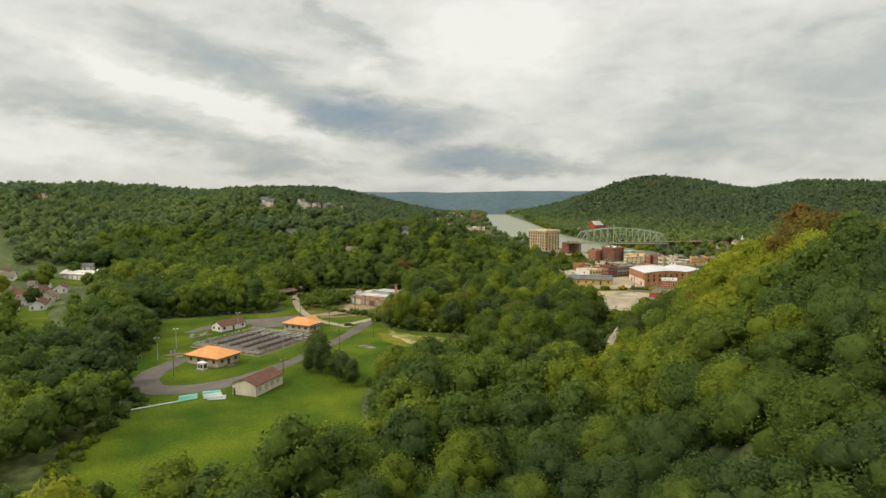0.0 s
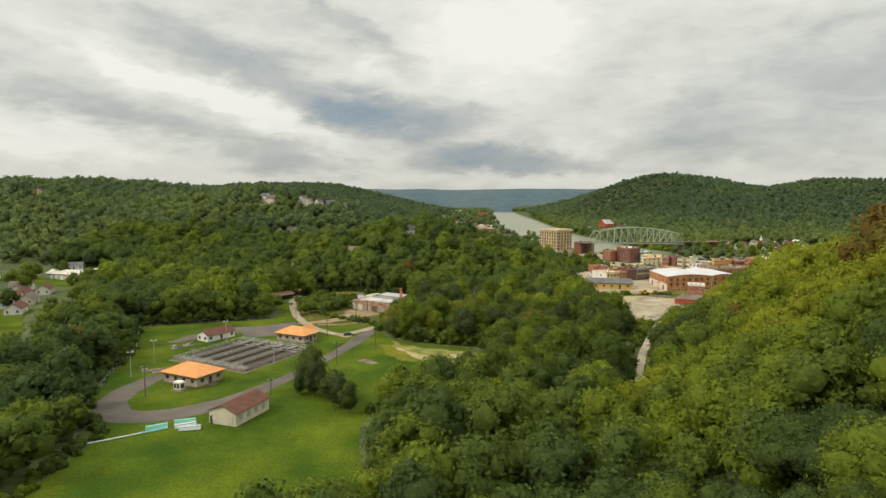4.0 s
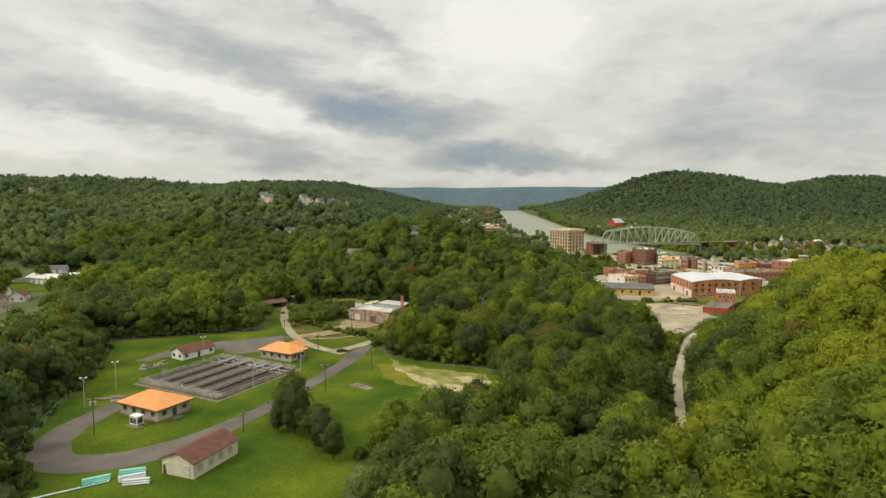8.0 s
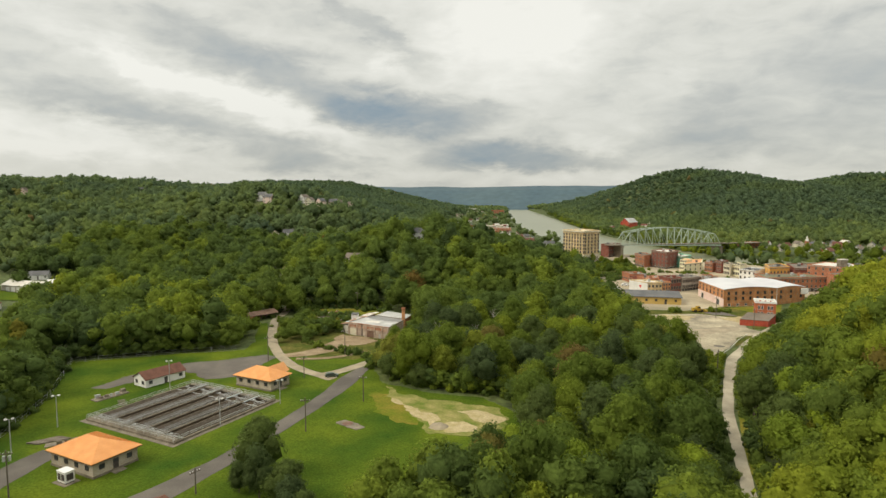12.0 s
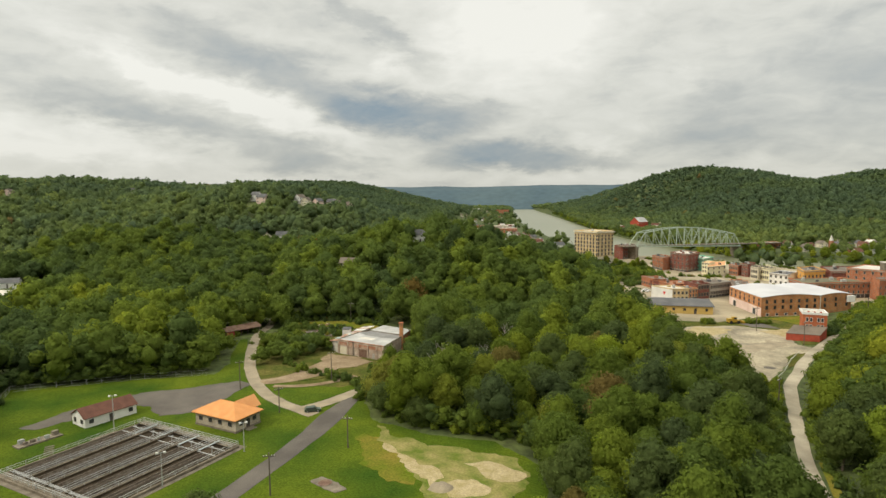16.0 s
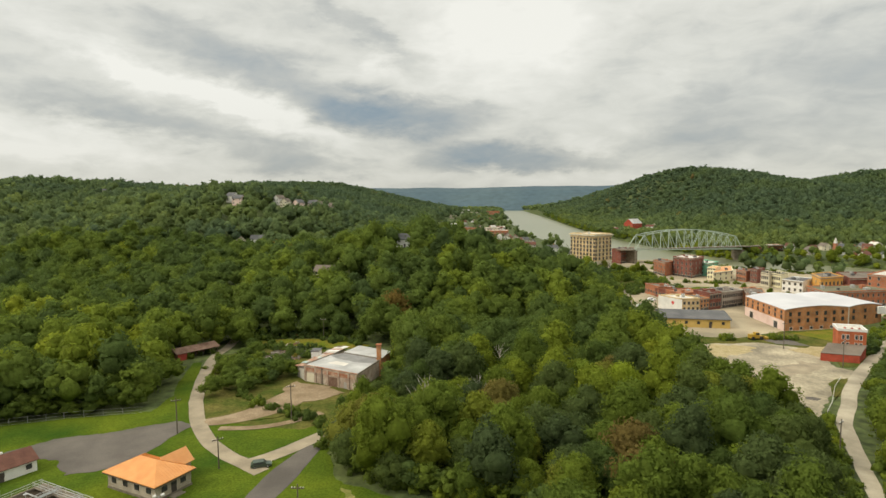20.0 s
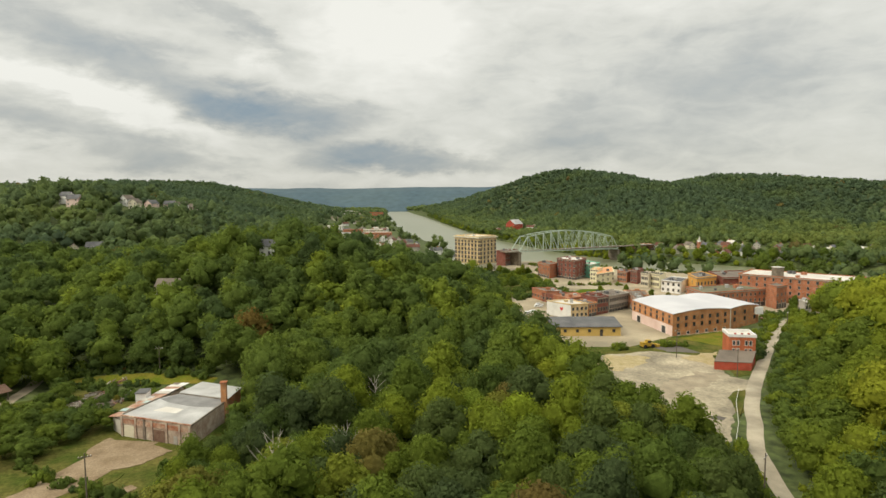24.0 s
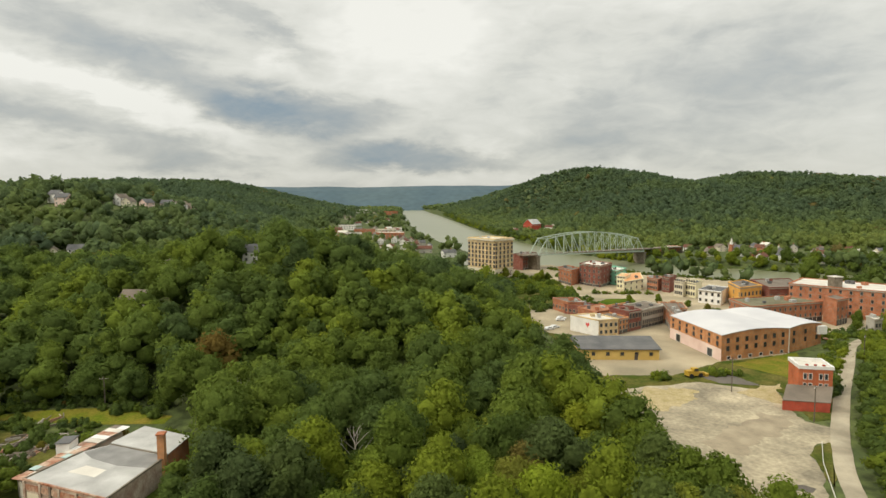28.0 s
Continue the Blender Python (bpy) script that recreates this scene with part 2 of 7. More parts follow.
M["gravel"] = material("gravel_lot", (0.215, 0.185, 0.130), (0.50, 0.425, 0.29), 0.95, 0.075, fine=0.22, bump=0.5, bump_scale=1.1)
M["town"] = material("town_paving", (0.25, 0.212, 0.140), (0.47, 0.39, 0.26), 0.92, 0.045, fine=0.15, bump=0.2, bump_scale=3)
M["water"] = material("river_water", (0.165, 0.175, 0.092), (0.195, 0.20, 0.112), 0.32, 0.01, fine=0.05, bump=0.10, bump_scale=0.3, spec=0.5)
M["orange_roof"] = material("orange_metal_roof", (0.68, 0.28, 0.075), (0.76, 0.35, 0.11), 0.40, 0.4, fine=0.08, spec=0.5)
M["brown_roof"] = material("brown_shingle", (0.115, 0.050, 0.034), (0.165, 0.075, 0.05), 0.85, 0.5, fine=0.2, bump=0.4, bump_scale=6)
M["grey_roof"] = material("grey_felt_roof", (0.10, 0.10, 0.10), (0.16, 0.155, 0.15), 0.85, 0.2, fine=0.15, bump=0.2)
M["pale_roof"] = material("pale_membrane_roof", (0.54, 0.50, 0.43), (0.70, 0.66, 0.58), 0.7, 0.12, fine=0.08)
M["patched_roof"] = material("weathered_pale_roof", (0.34, 0.33, 0.31), (0.54, 0.53, 0.50), 0.8, 0.16, fine=0.12)
M["white_roof"] = material("white_roof", (0.53, 0.52, 0.53), (0.62, 0.61, 0.61), 0.6, 0.08, fine=0.04)
M["brown_flat_roof"] = material("tar_roof", (0.14, 0.115, 0.09), (0.22, 0.18, 0.14), 0.9, 0.15, fine=0.15)
M["orange_tar"] = material("orange_brown_roof", (0.30, 0.135, 0.07), (0.40, 0.20, 0.11), 0.9, 0.2, fine=0.15)
M["rust"] = material("rusty_iron", (0.30, 0.10, 0.045), (0.52, 0.40, 0.30), 0.8, 0.35, fine=0.3, bump_scale=2)
M["white_wall"] = material("white_painted_wall", (0.68, 0.66, 0.62), (0.80, 0.78, 0.74), 0.75, 0.4, fine=0.06)
M["cream_wall"] = material("cream_wall", (0.56, 0.50, 0.37), (0.68, 0.62, 0.48), 0.8, 0.4, fine=0.08)
M["tan_brick"] = brick_material("tan_brick", (0.36, 0.29, 0.21), (0.44, 0.36, 0.27), (0.45, 0.42, 0.36))
M["red_brick"] = brick_material("red_brick", (0.38, 0.125, 0.055), (0.48, 0.17, 0.075), (0.33, 0.22, 0.16))
M["dark_brick"] = brick_material("dark_red_brick", (0.19, 0.055, 0.04), (0.25, 0.075, 0.05), (0.22, 0.14, 0.11))
M["orange_brick"] = brick_material("orange_brick", (0.50, 0.20, 0.075), (0.60, 0.26, 0.10), (0.42, 0.28, 0.18))
M["bright_red"] = brick_material("red_painted_brick", (0.40, 0.062, 0.035), (0.47, 0.085, 0.045), (0.36, 0.10, 0.07))
M["house_brick"] = brick_material("orange_red_brick", (0.46, 0.115, 0.045), (0.54, 0.15, 0.06), (0.40, 0.16, 0.09))
M["buff_brick"] = brick_material("buff_brick", (0.60, 0.43, 0.20), (0.66, 0.49, 0.25), (0.55, 0.48, 0.36))
M["yellow_wall"] = material("yellow_painted_block", (0.50, 0.34, 0.10), (0.60, 0.42, 0.14), 0.8, 0.3, fine=0.08)
M["pink_wall"] = material("pale_pink_paint", (0.66, 0.47, 0.40), (0.78, 0.62, 0.55), 0.8, 0.15, fine=0.07)
M["green_wall"] = material("sea_green_paint", (0.16, 0.44, 0.30), (0.22, 0.52, 0.36), 0.75, 0.3, fine=0.06)
M["orange_wall"] = material("orange_paint", (0.66, 0.34, 0.08), (0.74, 0.42, 0.11), 0.75, 0.3, fine=0.06)
M["pale_yellow"] = material("pale_yellow_paint", (0.70, 0.64, 0.42), (0.78, 0.72, 0.50), 0.75, 0.3, fine=0.06)
M["grey_wall"] = material("grey_render", (0.38, 0.35, 0.29), (0.50, 0.46, 0.39), 0.85, 0.3, fine=0.1)
M["concrete"] = material("weathered_concrete", (0.135, 0.112, 0.082), (0.255, 0.215, 0.160), 0.9, 0.5, fine=0.15, bump=0.3, bump_scale=6)
M["sludge"] = material("dark_basin_floor", (0.046, 0.035, 0.023), (0.105, 0.077, 0.049), 0.85, 0.3, fine=0.25, spec=0.15)
M["steel"] = material("galvanised_steel", (0.42, 0.42, 0.40), (0.52, 0.52, 0.50), 0.5, 2, metal=0.3, fine=0.08)
M["bridge_green"] = material("pale_green_bridge_paint", (0.36, 0.43, 0.36), (0.46, 0.53, 0.45), 0.6, 0.2, fine=0.08)
M["wood_pole"] = material("weathered_pole", (0.10, 0.08, 0.06), (0.16, 0.13, 0.10), 0.9, 3, fine=0.15)
M["dead_wood"] = material("dead_wood", (0.32, 0.28, 0.23), (0.46, 0.42, 0.36), 0.9, 2, fine=0.15)
M["dark_wood"] = material("old_timber", (0.13, 0.10, 0.075), (0.24, 0.20, 0.16), 0.9, 1.5, fine=0.25)
M["glass"] = material("window_glass", (0.030, 0.034, 0.036), (0.055, 0.06, 0.062), 0.30, 1.5, fine=0.1, spec=0.25, per_object=0.4)
M["trim"] = material("pale_trim", (0.60, 0.57, 0.50), (0.70, 0.67, 0.60), 0.7, 1, fine=0.06)
M["dull_trim"] = material("weathered_stone_trim", (0.27, 0.23, 0.18), (0.38, 0.33, 0.26), 0.8, 1, fine=0.1)
M["mossy_roof"] = material("mossy_tar_roof", (0.115, 0.105, 0.060), (0.20, 0.185, 0.115), 0.9, 0.12, fine=0.15)
M["storefront"] = material("shop_window_glass", (0.035, 0.035, 0.034), (0.09, 0.085, 0.08), 0.3, 0.6, fine=0.15, spec=0.3)
M["door_paint"] = material("door_paint", (0.32, 0.29, 0.25), (0.42, 0.39, 0.34), 0.6, 1, fine=0.08)
M["dark_door"] = material("dark_door_paint", (0.055, 0.045, 0.04), (0.09, 0.075, 0.065), 0.6, 1, fine=0.1)
M["teal_pipe"] = material("teal_plastic_pipe", (0.22, 0.56, 0.50), (0.32, 0.66, 0.58), 0.45, 0.6, fine=0.08)
M["white_pipe"] = material("pale_plastic_pipe", (0.52, 0.58, 0.58), (0.66, 0.70, 0.69), 0.45, 0.6, fine=0.08)
M["car_white"] = material("white_car_paint", (0.74, 0.74, 0.73), (0.80, 0.80, 0.79), 0.3, 1, fine=0.03, spec=0.5)
M["car_dark"] = material("dark_green_car_paint", (0.045, 0.07, 0.045), (0.06, 0.085, 0.06), 0.3, 1, fine=0.05, spec=0.5)
M["car_red"] = material("red_car_paint", (0.35, 0.05, 0.04), (0.42, 0.07, 0.05), 0.3, 1, fine=0.05, spec=0.5)
M["rubber"] = material("tyre_rubber", (0.02, 0.02, 0.02), (0.035, 0.035, 0.035), 0.8, 4, fine=0.1)
M["digger_yellow"] = material("machine_yellow", (0.40, 0.25, 0.03), (0.52, 0.34, 0.05), 0.5, 1, fine=0.08)
M["red_heart"] = material("red_mural_paint", (0.60, 0.06, 0.06), (0.66, 0.09, 0.08), 0.7, 1, fine=0.05)
M["peeling_wall"] = material("peeling_pink_render", (0.30, 0.20, 0.15), (0.50, 0.42, 0.33), 0.9, 0.45, fine=0.2, bump=0.3, bump_scale=3)
M["rusty_door"] = material("rusty_door", (0.13, 0.07, 0.045), (0.22, 0.14, 0.10), 0.8, 0.6, fine=0.2)
M["grey_felt"] = material("worn_grey_felt", (0.20, 0.195, 0.185), (0.29, 0.28, 0.265), 0.9, 0.25, fine=0.12)
M["teal_sheet"] = material("faded_teal_sheet", (0.30, 0.46, 0.44), (0.48, 0.56, 0.52), 0.6, 0.5, fine=0.1)
M["slate"] = material("church_slate", (0.12, 0.12, 0.13), (0.18, 0.18, 0.19), 0.7, 1, fine=0.1)
# hill colour with the blue of distant haze painted in
M["haze_hill"] = material("distant_hill_haze_tint", (0.062, 0.100, 0.122), (0.080, 0.120, 0.134), 1.0, 0.004, fine=0.15, bump_scale=0.02)


# ---- building helpers ----
def part(name, bm, mat, parent=None, label=""):
    me = bpy.data.meshes.new(name)
    bm.to_mesh(me)
    bm.free()
    me.materials.append(M[mat] if isinstance(mat, str) else mat)
    ob = new(name, me)
    if parent is not None:
        ob.parent = parent
    if label:
        ob["label"] = label
    return ob


def thing(name, label, category, group="", x=0, y=0, z=0, rz=0, kind=""):
    ob = new(name)
    ob.matrix_basis = pose(x, y, z, 0, 0, rz)
    ob.empty_display_size = 0.5
    return tagged(ob, label, category, group, kind)


def share(name, data, parent, m, label=""):
    """One more object on a mesh that exists already."""
    ob = new(name, data)
    ob.parent = parent
    ob.matrix_basis = m
    if label:
        ob["label"] = label
    return ob


def box(bm, x0, y0, z0, x1, y1, z1, m=None):
    vs = [bm.verts.new(p) for p in ((x0, y0, z0), (x1, y0, z0), (x1, y1, z0), (x0, y1, z0), (x0, y0, z1), (x1, y0, z1), (x1, y1, z1), (x0, y1, z1))]
    for f in ((3, 2, 1, 0), (4, 5, 6, 7), (0, 1, 5, 4), (1, 2, 6, 5), (2, 3, 7, 6), (3, 0, 4, 7)):
        bm.faces.new([vs[i] for i in f])
    if m is not None:
        bmesh.ops.transform(bm, matrix=m, verts=vs)
    return bm


def boxes(*dims):
    bm = bmesh.new()
    for d in dims:
        box(bm, *d)
    return bm


def beam(bm, a, b, w, h=None):
    """A square bar from a to b."""
    a, b = Vector(a), Vector(b)
    d = b - a
    m = Matrix.Translation(a) @ d.to_track_quat("X", "Z").to_matrix().to_4x4()
    h = h or w
    return box(bm, 0, -w / 2, -h / 2, d.length, w / 2, h / 2, m)


def rod(bm, a, b, r0, r1=None, seg=8):
    a, b = Vector(a), Vector(b)
    r1 = r0 if r1 is None else r1
    q = (b - a).to_track_quat("Z", "Y")
    ra = [bm.verts.new(a + q @ Vector((r0 * math.cos(k * math.tau / seg), r0 * math.sin(k * math.tau / seg), 0))) for k in range(seg)]
    rb = [bm.verts.new(b + q @ Vector((r1 * math.cos(k * math.tau / seg), r1 * math.sin(k * math.tau / seg), 0))) for k in range(seg)]
    for k in range(seg):
        bm.faces.new((ra[k], ra[(k + 1) % seg], rb[(k + 1) % seg], rb[k]))
    bm.faces.new(ra[::-1])
    bm.faces.new(rb)
    return bm


def prism(poly, z0, z1):
    """An upright block on a plan of any shape."""
    bm = bmesh.new()
    area = sum(poly[i - 1][0] * poly[i][1] - poly[i][0] * poly[i - 1][1] for i in range(len(poly)))
    poly = poly if area > 0 else poly[::-1]
    lo = [bm.verts.new((x, y, z0)) for x, y in poly]
    hi = [bm.verts.new((x, y, z1)) for x, y in poly]
    n = len(poly)
    for i in range(n):
        bm.faces.new((lo[i], lo[(i + 1) % n], hi[(i + 1) % n], hi[i]))
    bm.faces.new(hi)
    bm.faces.new(lo[::-1])
    return bm


def inside(px, py, poly):
    px, py = np.asarray(px, float), np.asarray(py, float)
    r = np.zeros(px.shape, bool)
    for (x0, y0), (x1, y1) in zip(poly, poly[1:] + poly[:1]):
        c = (y0 > py) != (y1 > py)
        r ^= c & (px < (x1 - x0) * (py - y0) / ((y1 - y0) or 1e-9) + x0)
    return r


def line_distance(px, py, line):
    px, py = np.asarray(px, float), np.asarray(py, float)
    best = np.full(px.shape, 1e9)
    for (x0, y0), (x1, y1) in zip(line, line[1:]):
        dx, dy = x1 - x0, y1 - y0
        t = np.clip(((px - x0) * dx + (py - y0) * dy) / (dx * dx + dy * dy), 0, 1)
        best = np.minimum(best, np.hypot(px - x0 - t * dx, py - y0 - t * dy))
    return best


# ---- the lie of the land ----
FLOOR, WATER = -5.0, -11.0
RIVER = [(640, 300), (430, 450), (335, 535), (272, 600), (222, 655), (190, 775), (178, 930), (172, 1080), (170, 1245), (178, 1585), (210, 2350), (250, 3600), (256, 4700)]
ROAD = [(35, 20), (46, 58), (55.2, 93), (62.6, 115), (71, 141), (79, 160), (88, 180), (96.5, 198.5), (104.5, 209), (114, 223.5), (128.5, 241.5), (150, 265.5), (169, 285), (190, 307.5), (209, 319), (232, 322), (270, 318)]
# low growth only on either side of the lane here
VERGE_WEST = [(66, 141), (79, 160), (88, 180), (97, 198), (88, 199), (79, 184), (70, 165), (60, 143)]
VERGE_EAST = [(97, 198), (106, 209), (116, 224), (130, 241), (152, 265), (190, 307), (208, 321), (218, 318), (190, 284), (170, 259), (150, 237), (130, 216), (113, 200), (104, 190)]
HILLS = [  # x, y, width, depth, height, turn in degrees
    (-36, 376, 92, 58, 33, -22), (-215, 640, 125, 160, 44, 0), (-560, 800, 330, 300, 63, 0), (-1000, 500, 380, 500, 50, 0),
    (-470, 1400, 270, 380, 58, 0), (-900, 1900, 700, 600, 80, 0), (555, 1580, 134, 400, 114, 8), (995, 1350, 290, 330, 84, -16), (1390, 1180, 330, 330, 26, -20), (-560, 2350, 330, 320, 78, 0), (850, 1440, 120, 250, 30, 0),
    (480, 1080, 110, 200, 34, 0), (1900, 900, 600, 500, 60, 0), (1000, 2600, 500, 700, 90, 0), (620, 2250, 150, 420, 62, 0)]


def ground_z(x, y):
    x, y = np.asarray(x, float), np.asarray(y, float)
    h = np.zeros(np.broadcast(x, y).shape)
    for cx, cy, sx, sy, a, turn in HILLS:
        c, s = math.cos(radians(turn)), math.sin(radians(turn))
        u, v = (x - cx) * c + (y - cy) * s, -(x - cx) * s + (y - cy) * c
        g = np.exp(-(u / sx) ** 2 / 1.3 - (v / sy) ** 2 / 1.3)
        # the wooded spurs end short of the town
        keep = np.clip((88 - x) / 48, 0, 1) if cy < 700 else 1.0
        h = h + a * np.clip((g - 0.06) / 0.94, 0, None) * keep
    # the hillside east of the lane: side distance from a straight line along the lane
    side = (x - 40) * 0.905 - (y - 50) * 0.425
    along = (x - 40) * 0.425 + (y - 50) * 0.905
    fall = np.clip((330 - along) / 330, 0, 1) * np.clip((along + 420) / 300, 0, 1)
    s = np.clip((side - 4.5) / (62 - 20 * np.clip(along / 80, 0, 1)), 0, 1)
    h = h + (s * s * (3 - 2 * s)) * 40 * fall ** 0.8 * np.where(y < 420, 1, 0)
    # gentle rolling
    h = h + 0.8 * np.clip(h / 8, 0, 1) * (np.sin(x / 37) * np.cos(y / 29) + np.sin(x / 17 + y / 23))
    z = FLOOR + h
    d = line_distance(x, y, RIVER)
    k = np.clip((d - 54 - 14 * np.clip((y - 1100) / 600, 0, 1)) / 18, 0, 1)
    k = k * k * (3 - 2 * k)
    z = -15 + (z + 15) * k
    return z


def spaced(lo, hi, c0, c1, step, grow):
    a = list(np.arange(c0, c1 + step, step))
    s, v = step, a[-1]
    while v < hi:
        s *= grow
        v += s
        a.append(v)
    s, v = step, a[0]
    while v > lo:
        s *= grow
        v -= s
        a.insert(0, v)
    return np.array(a)


def mesh_from_arrays(name, verts, faces, mat, size):
    """A mesh of faces that all have the same number of corners."""
    me = bpy.data.meshes.new(name)
    n = len(faces)
    me.vertices.add(len(verts))
    me.vertices.foreach_set("co", np.ascontiguousarray(verts, np.float32).ravel())
    me.loops.add(n * size)
    me.loops.foreach_set("vertex_index", np.ascontiguousarray(faces, np.int32).ravel())
    me.polygons.add(n)
    me.polygons.foreach_set("loop_start", np.arange(0, n * size, size, dtype=np.int32))
    me.update(calc_edges=True)
    me.materials.append(M[mat])
    return me


def grid_mesh(name, xs, ys, zfun, mat, smooth=True):
    gx, gy = np.meshgrid(xs, ys)
    v = np.stack([gx, gy, zfun(gx, gy)], -1).reshape(-1, 3)
    nx, ny = len(xs), len(ys)
    i = (np.arange(ny - 1)[:, None] * nx + np.arange(nx - 1)[None, :]).ravel()
    f = np.stack([i, i + 1, i + nx + 1, i + nx], -1)
    me = mesh_from_arrays(name, v, f, mat, 4)
    if smooth:
        me.polygons.foreach_set("use_smooth", np.ones(len(f), bool))
    return me


ground = tagged(new("ground", grid_mesh("ground", spaced(-4800, 4800, -330, 460, 6, 1.09), spaced(-2500, 5200, -220, 800, 6, 1.07), ground_z, "floor")),
                "wooded valley floor and hills with dark undergrowth", "ground", kind="structure")

# river surface
bm = bmesh.new()
box(bm, -100, 150, WATER - 0.5, 1500, 4700, WATER)
tagged(part("water", bm, "water"), "calm grey-green river reflecting the cloudy sky", "river", kind="structure")

# far ridge on the horizon, the haze of distance put into its colour
def far_ridge(name, dist, a0, a1, top, rough, seed):
    n = 160
    v, f = [], []
    for i in range(n + 1):
        a = radians(a0 + (a1 - a0) * i / n)
        h = top + rough * (noise.noise((i * 0.05, seed, 0)) + 0.4 * noise.noise((i * 0.23, seed, 3)))
        for d, z in ((dist - 700, -20), (dist - 250, h * 0.75), (dist, h), (dist + 300, -20)):
            v.append((math.sin(a) * d, math.cos(a) * d, z))
    for i in range(n):
        for k in range(3):
            j = i * 4 + k
            f.append((j, j + 4, j + 5, j + 1))
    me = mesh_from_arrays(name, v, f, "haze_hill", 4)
    return tagged(new(name, me), "distant wooded ridge on the horizon, tinted blue-green for haze", "hills", kind="structure")


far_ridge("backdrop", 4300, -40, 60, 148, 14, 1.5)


# ---- sheets laid on the ground ----
def ragged(poly, step=1.3, amount=0.9):
    """The outline with an uneven, worn edge."""
    out = []
    for (x0, y0), (x1, y1) in zip(poly, poly[1:] + poly[:1]):
        l = math.dist((x0, y0), (x1, y1))
        n = max(1, int(l / step))
        for k in range(n):
            t = k / n
            x, y = x0 + (x1 - x0) * t, y0 + (y1 - y0) * t
            o = amount * (noise.noise((x * 0.21, y * 0.21, 4.0)) + 0.6 * noise.noise((x * 0.6, y * 0.6, 9.0)) + 0.45 * noise.noise((x * 1.7, y * 1.7, 2.0)))
            out.append((x - (y1 - y0) / l * o, y + (x1 - x0) / l * o))
    return out


def sheet(name, poly, z, mat, label, category, worn=0.9):
    bm = prism(ragged(poly, amount=worn), z - 0.25, z)
    return tagged(part(name, bm, mat), label, category, kind="structure")


def ribbon(name, line, width, mat, label, category, lift=0.06, ends=None):
    """A road that follows the ground."""
    pts, acc = [], [0]
    for a, b in zip(line, line[1:]):
        acc.append(acc[-1] + math.dist(a, b))
    lx, ly = [p[0] for p in line], [p[1] for p in line]
    n = max(4, int(acc[-1] / 3))
    s = np.linspace(0, acc[-1], n + 1)
    xs, ys = np.interp(s, acc, lx), np.interp(s, acc, ly)
    for _ in range(3):
        xs[1:-1], ys[1:-1] = (xs[:-2] + 2 * xs[1:-1] + xs[2:]) / 4, (ys[:-2] + 2 * ys[1:-1] + ys[2:]) / 4
    tx, ty = np.gradient(xs), np.gradient(ys)
    l = np.hypot(tx, ty)
    nx, ny = -ty / l, tx / l
    ws = np.interp(np.linspace(0, 1, n + 1), np.linspace(0, 1, len(width)), width) if isinstance(width, (list, tuple)) else np.full(n + 1, width)
    v, f = [], []
    for i in range(n + 1):
        wob = 0.25 * noise.noise((s[i] * 0.2, 0.3, 1.0))
        for k in (-1, -0.33, 0.33, 1):
            x, y = xs[i] + nx[i] * ws[i] / 2 * (k + wob * (abs(k) > 0.9) * 0.5), ys[i] + ny[i] * ws[i] / 2 * (k + wob * (abs(k) > 0.9) * 0.5)
            v.append((x, y, float(ground_z(x, y)) + lift + (0.03 if abs(k) < 0.5 else 0)))
    for i in range(n):
        for k in range(3):
            j = i * 4 + k
            f.append((j + 1, j, j + 4, j + 5))
    me = mesh_from_arrays(name, v, f, mat, 4)
    return tagged(new(name, me), label, category, kind="structure")


LAWN = [(-62, -4), (-84, 10), (-89, 55), (-111, 84), (-120, 112), (-129, 142), (-150, 182), (-112, 197), (-92, 202), (-93, 226), (-100, 262), (-95, 264), (-86, 228), (-74, 216),
        (-60, 206), (-42, 196), (-36, 180), (-30, 163), (-14, 154), (2, 150), (12, 138), (12, 122), (5, 111), (-6, 99), (-15, 90), (-21, 81), (-25, 70), (-24, 56), (-20, 38), (-23, 18), (-40, 6)]
LOT = [(84, 284), (84, 262), (79, 240), (76, 215), (84, 195), (94, 204), (100, 212), (108, 222.5), (113, 231), (117, 236), (126, 238.5), (130.5, 244), (126, 250), (129, 262), (137, 277), (144, 281), (128, 283), (118, 286), (100, 287)]
TOWN = [(68, 300), (84, 290), (112, 288), (135, 285), (188, 312), (250, 335), (340, 350), (372, 372), (330, 440), (262, 508), (205, 560), (170, 620), (120, 605), (86, 590), (84, 520), (88, 430), (80, 380)]
sheet("lawn", LAWN, FLOOR + 0.04, "grass", "bright green mown lawn of the works", "lawn")
sheet("pavement", TOWN, FLOOR + 0.03, "town", "pale worn paving between the town buildings", "pavement")
sheet("gravel_lot", LOT, FLOOR + 0.08, "gravel", "pale empty gravel lot with worn patches", "parking lot")
ROUGH = [(66, 300), (80, 281), (116, 285), (136, 272), (128, 250), (135, 250), (158, 276), (185, 306), (190, 316), (137, 306), (112, 293), (84, 297)]
YARD = [(-90, 222), (-80, 200), (-66, 194), (-46, 190), (-38, 196), (-37, 214), (-28, 224), (-22, 246), (-26, 258), (-60, 268), (-80, 276), (-97, 262)]
sheet("rough_lawn", YARD, FLOOR + 0.05, "rough_grass", "rough weedy ground round the old garage", "grass")
sheet("rough_lawn", ROUGH, FLOOR + 0.12, "rough_grass", "strip of rough yellowing grass beside the lot", "grass")
sheet("bare_patch", [(-31, 153), (-25, 151), (-18, 141), (-13, 134), (-15, 128), (-22, 130), (-29, 140)], FLOOR + 0.08, "dry_grass", "sun-dried yellow grass beside the sandy ground", "ground", 2.0)
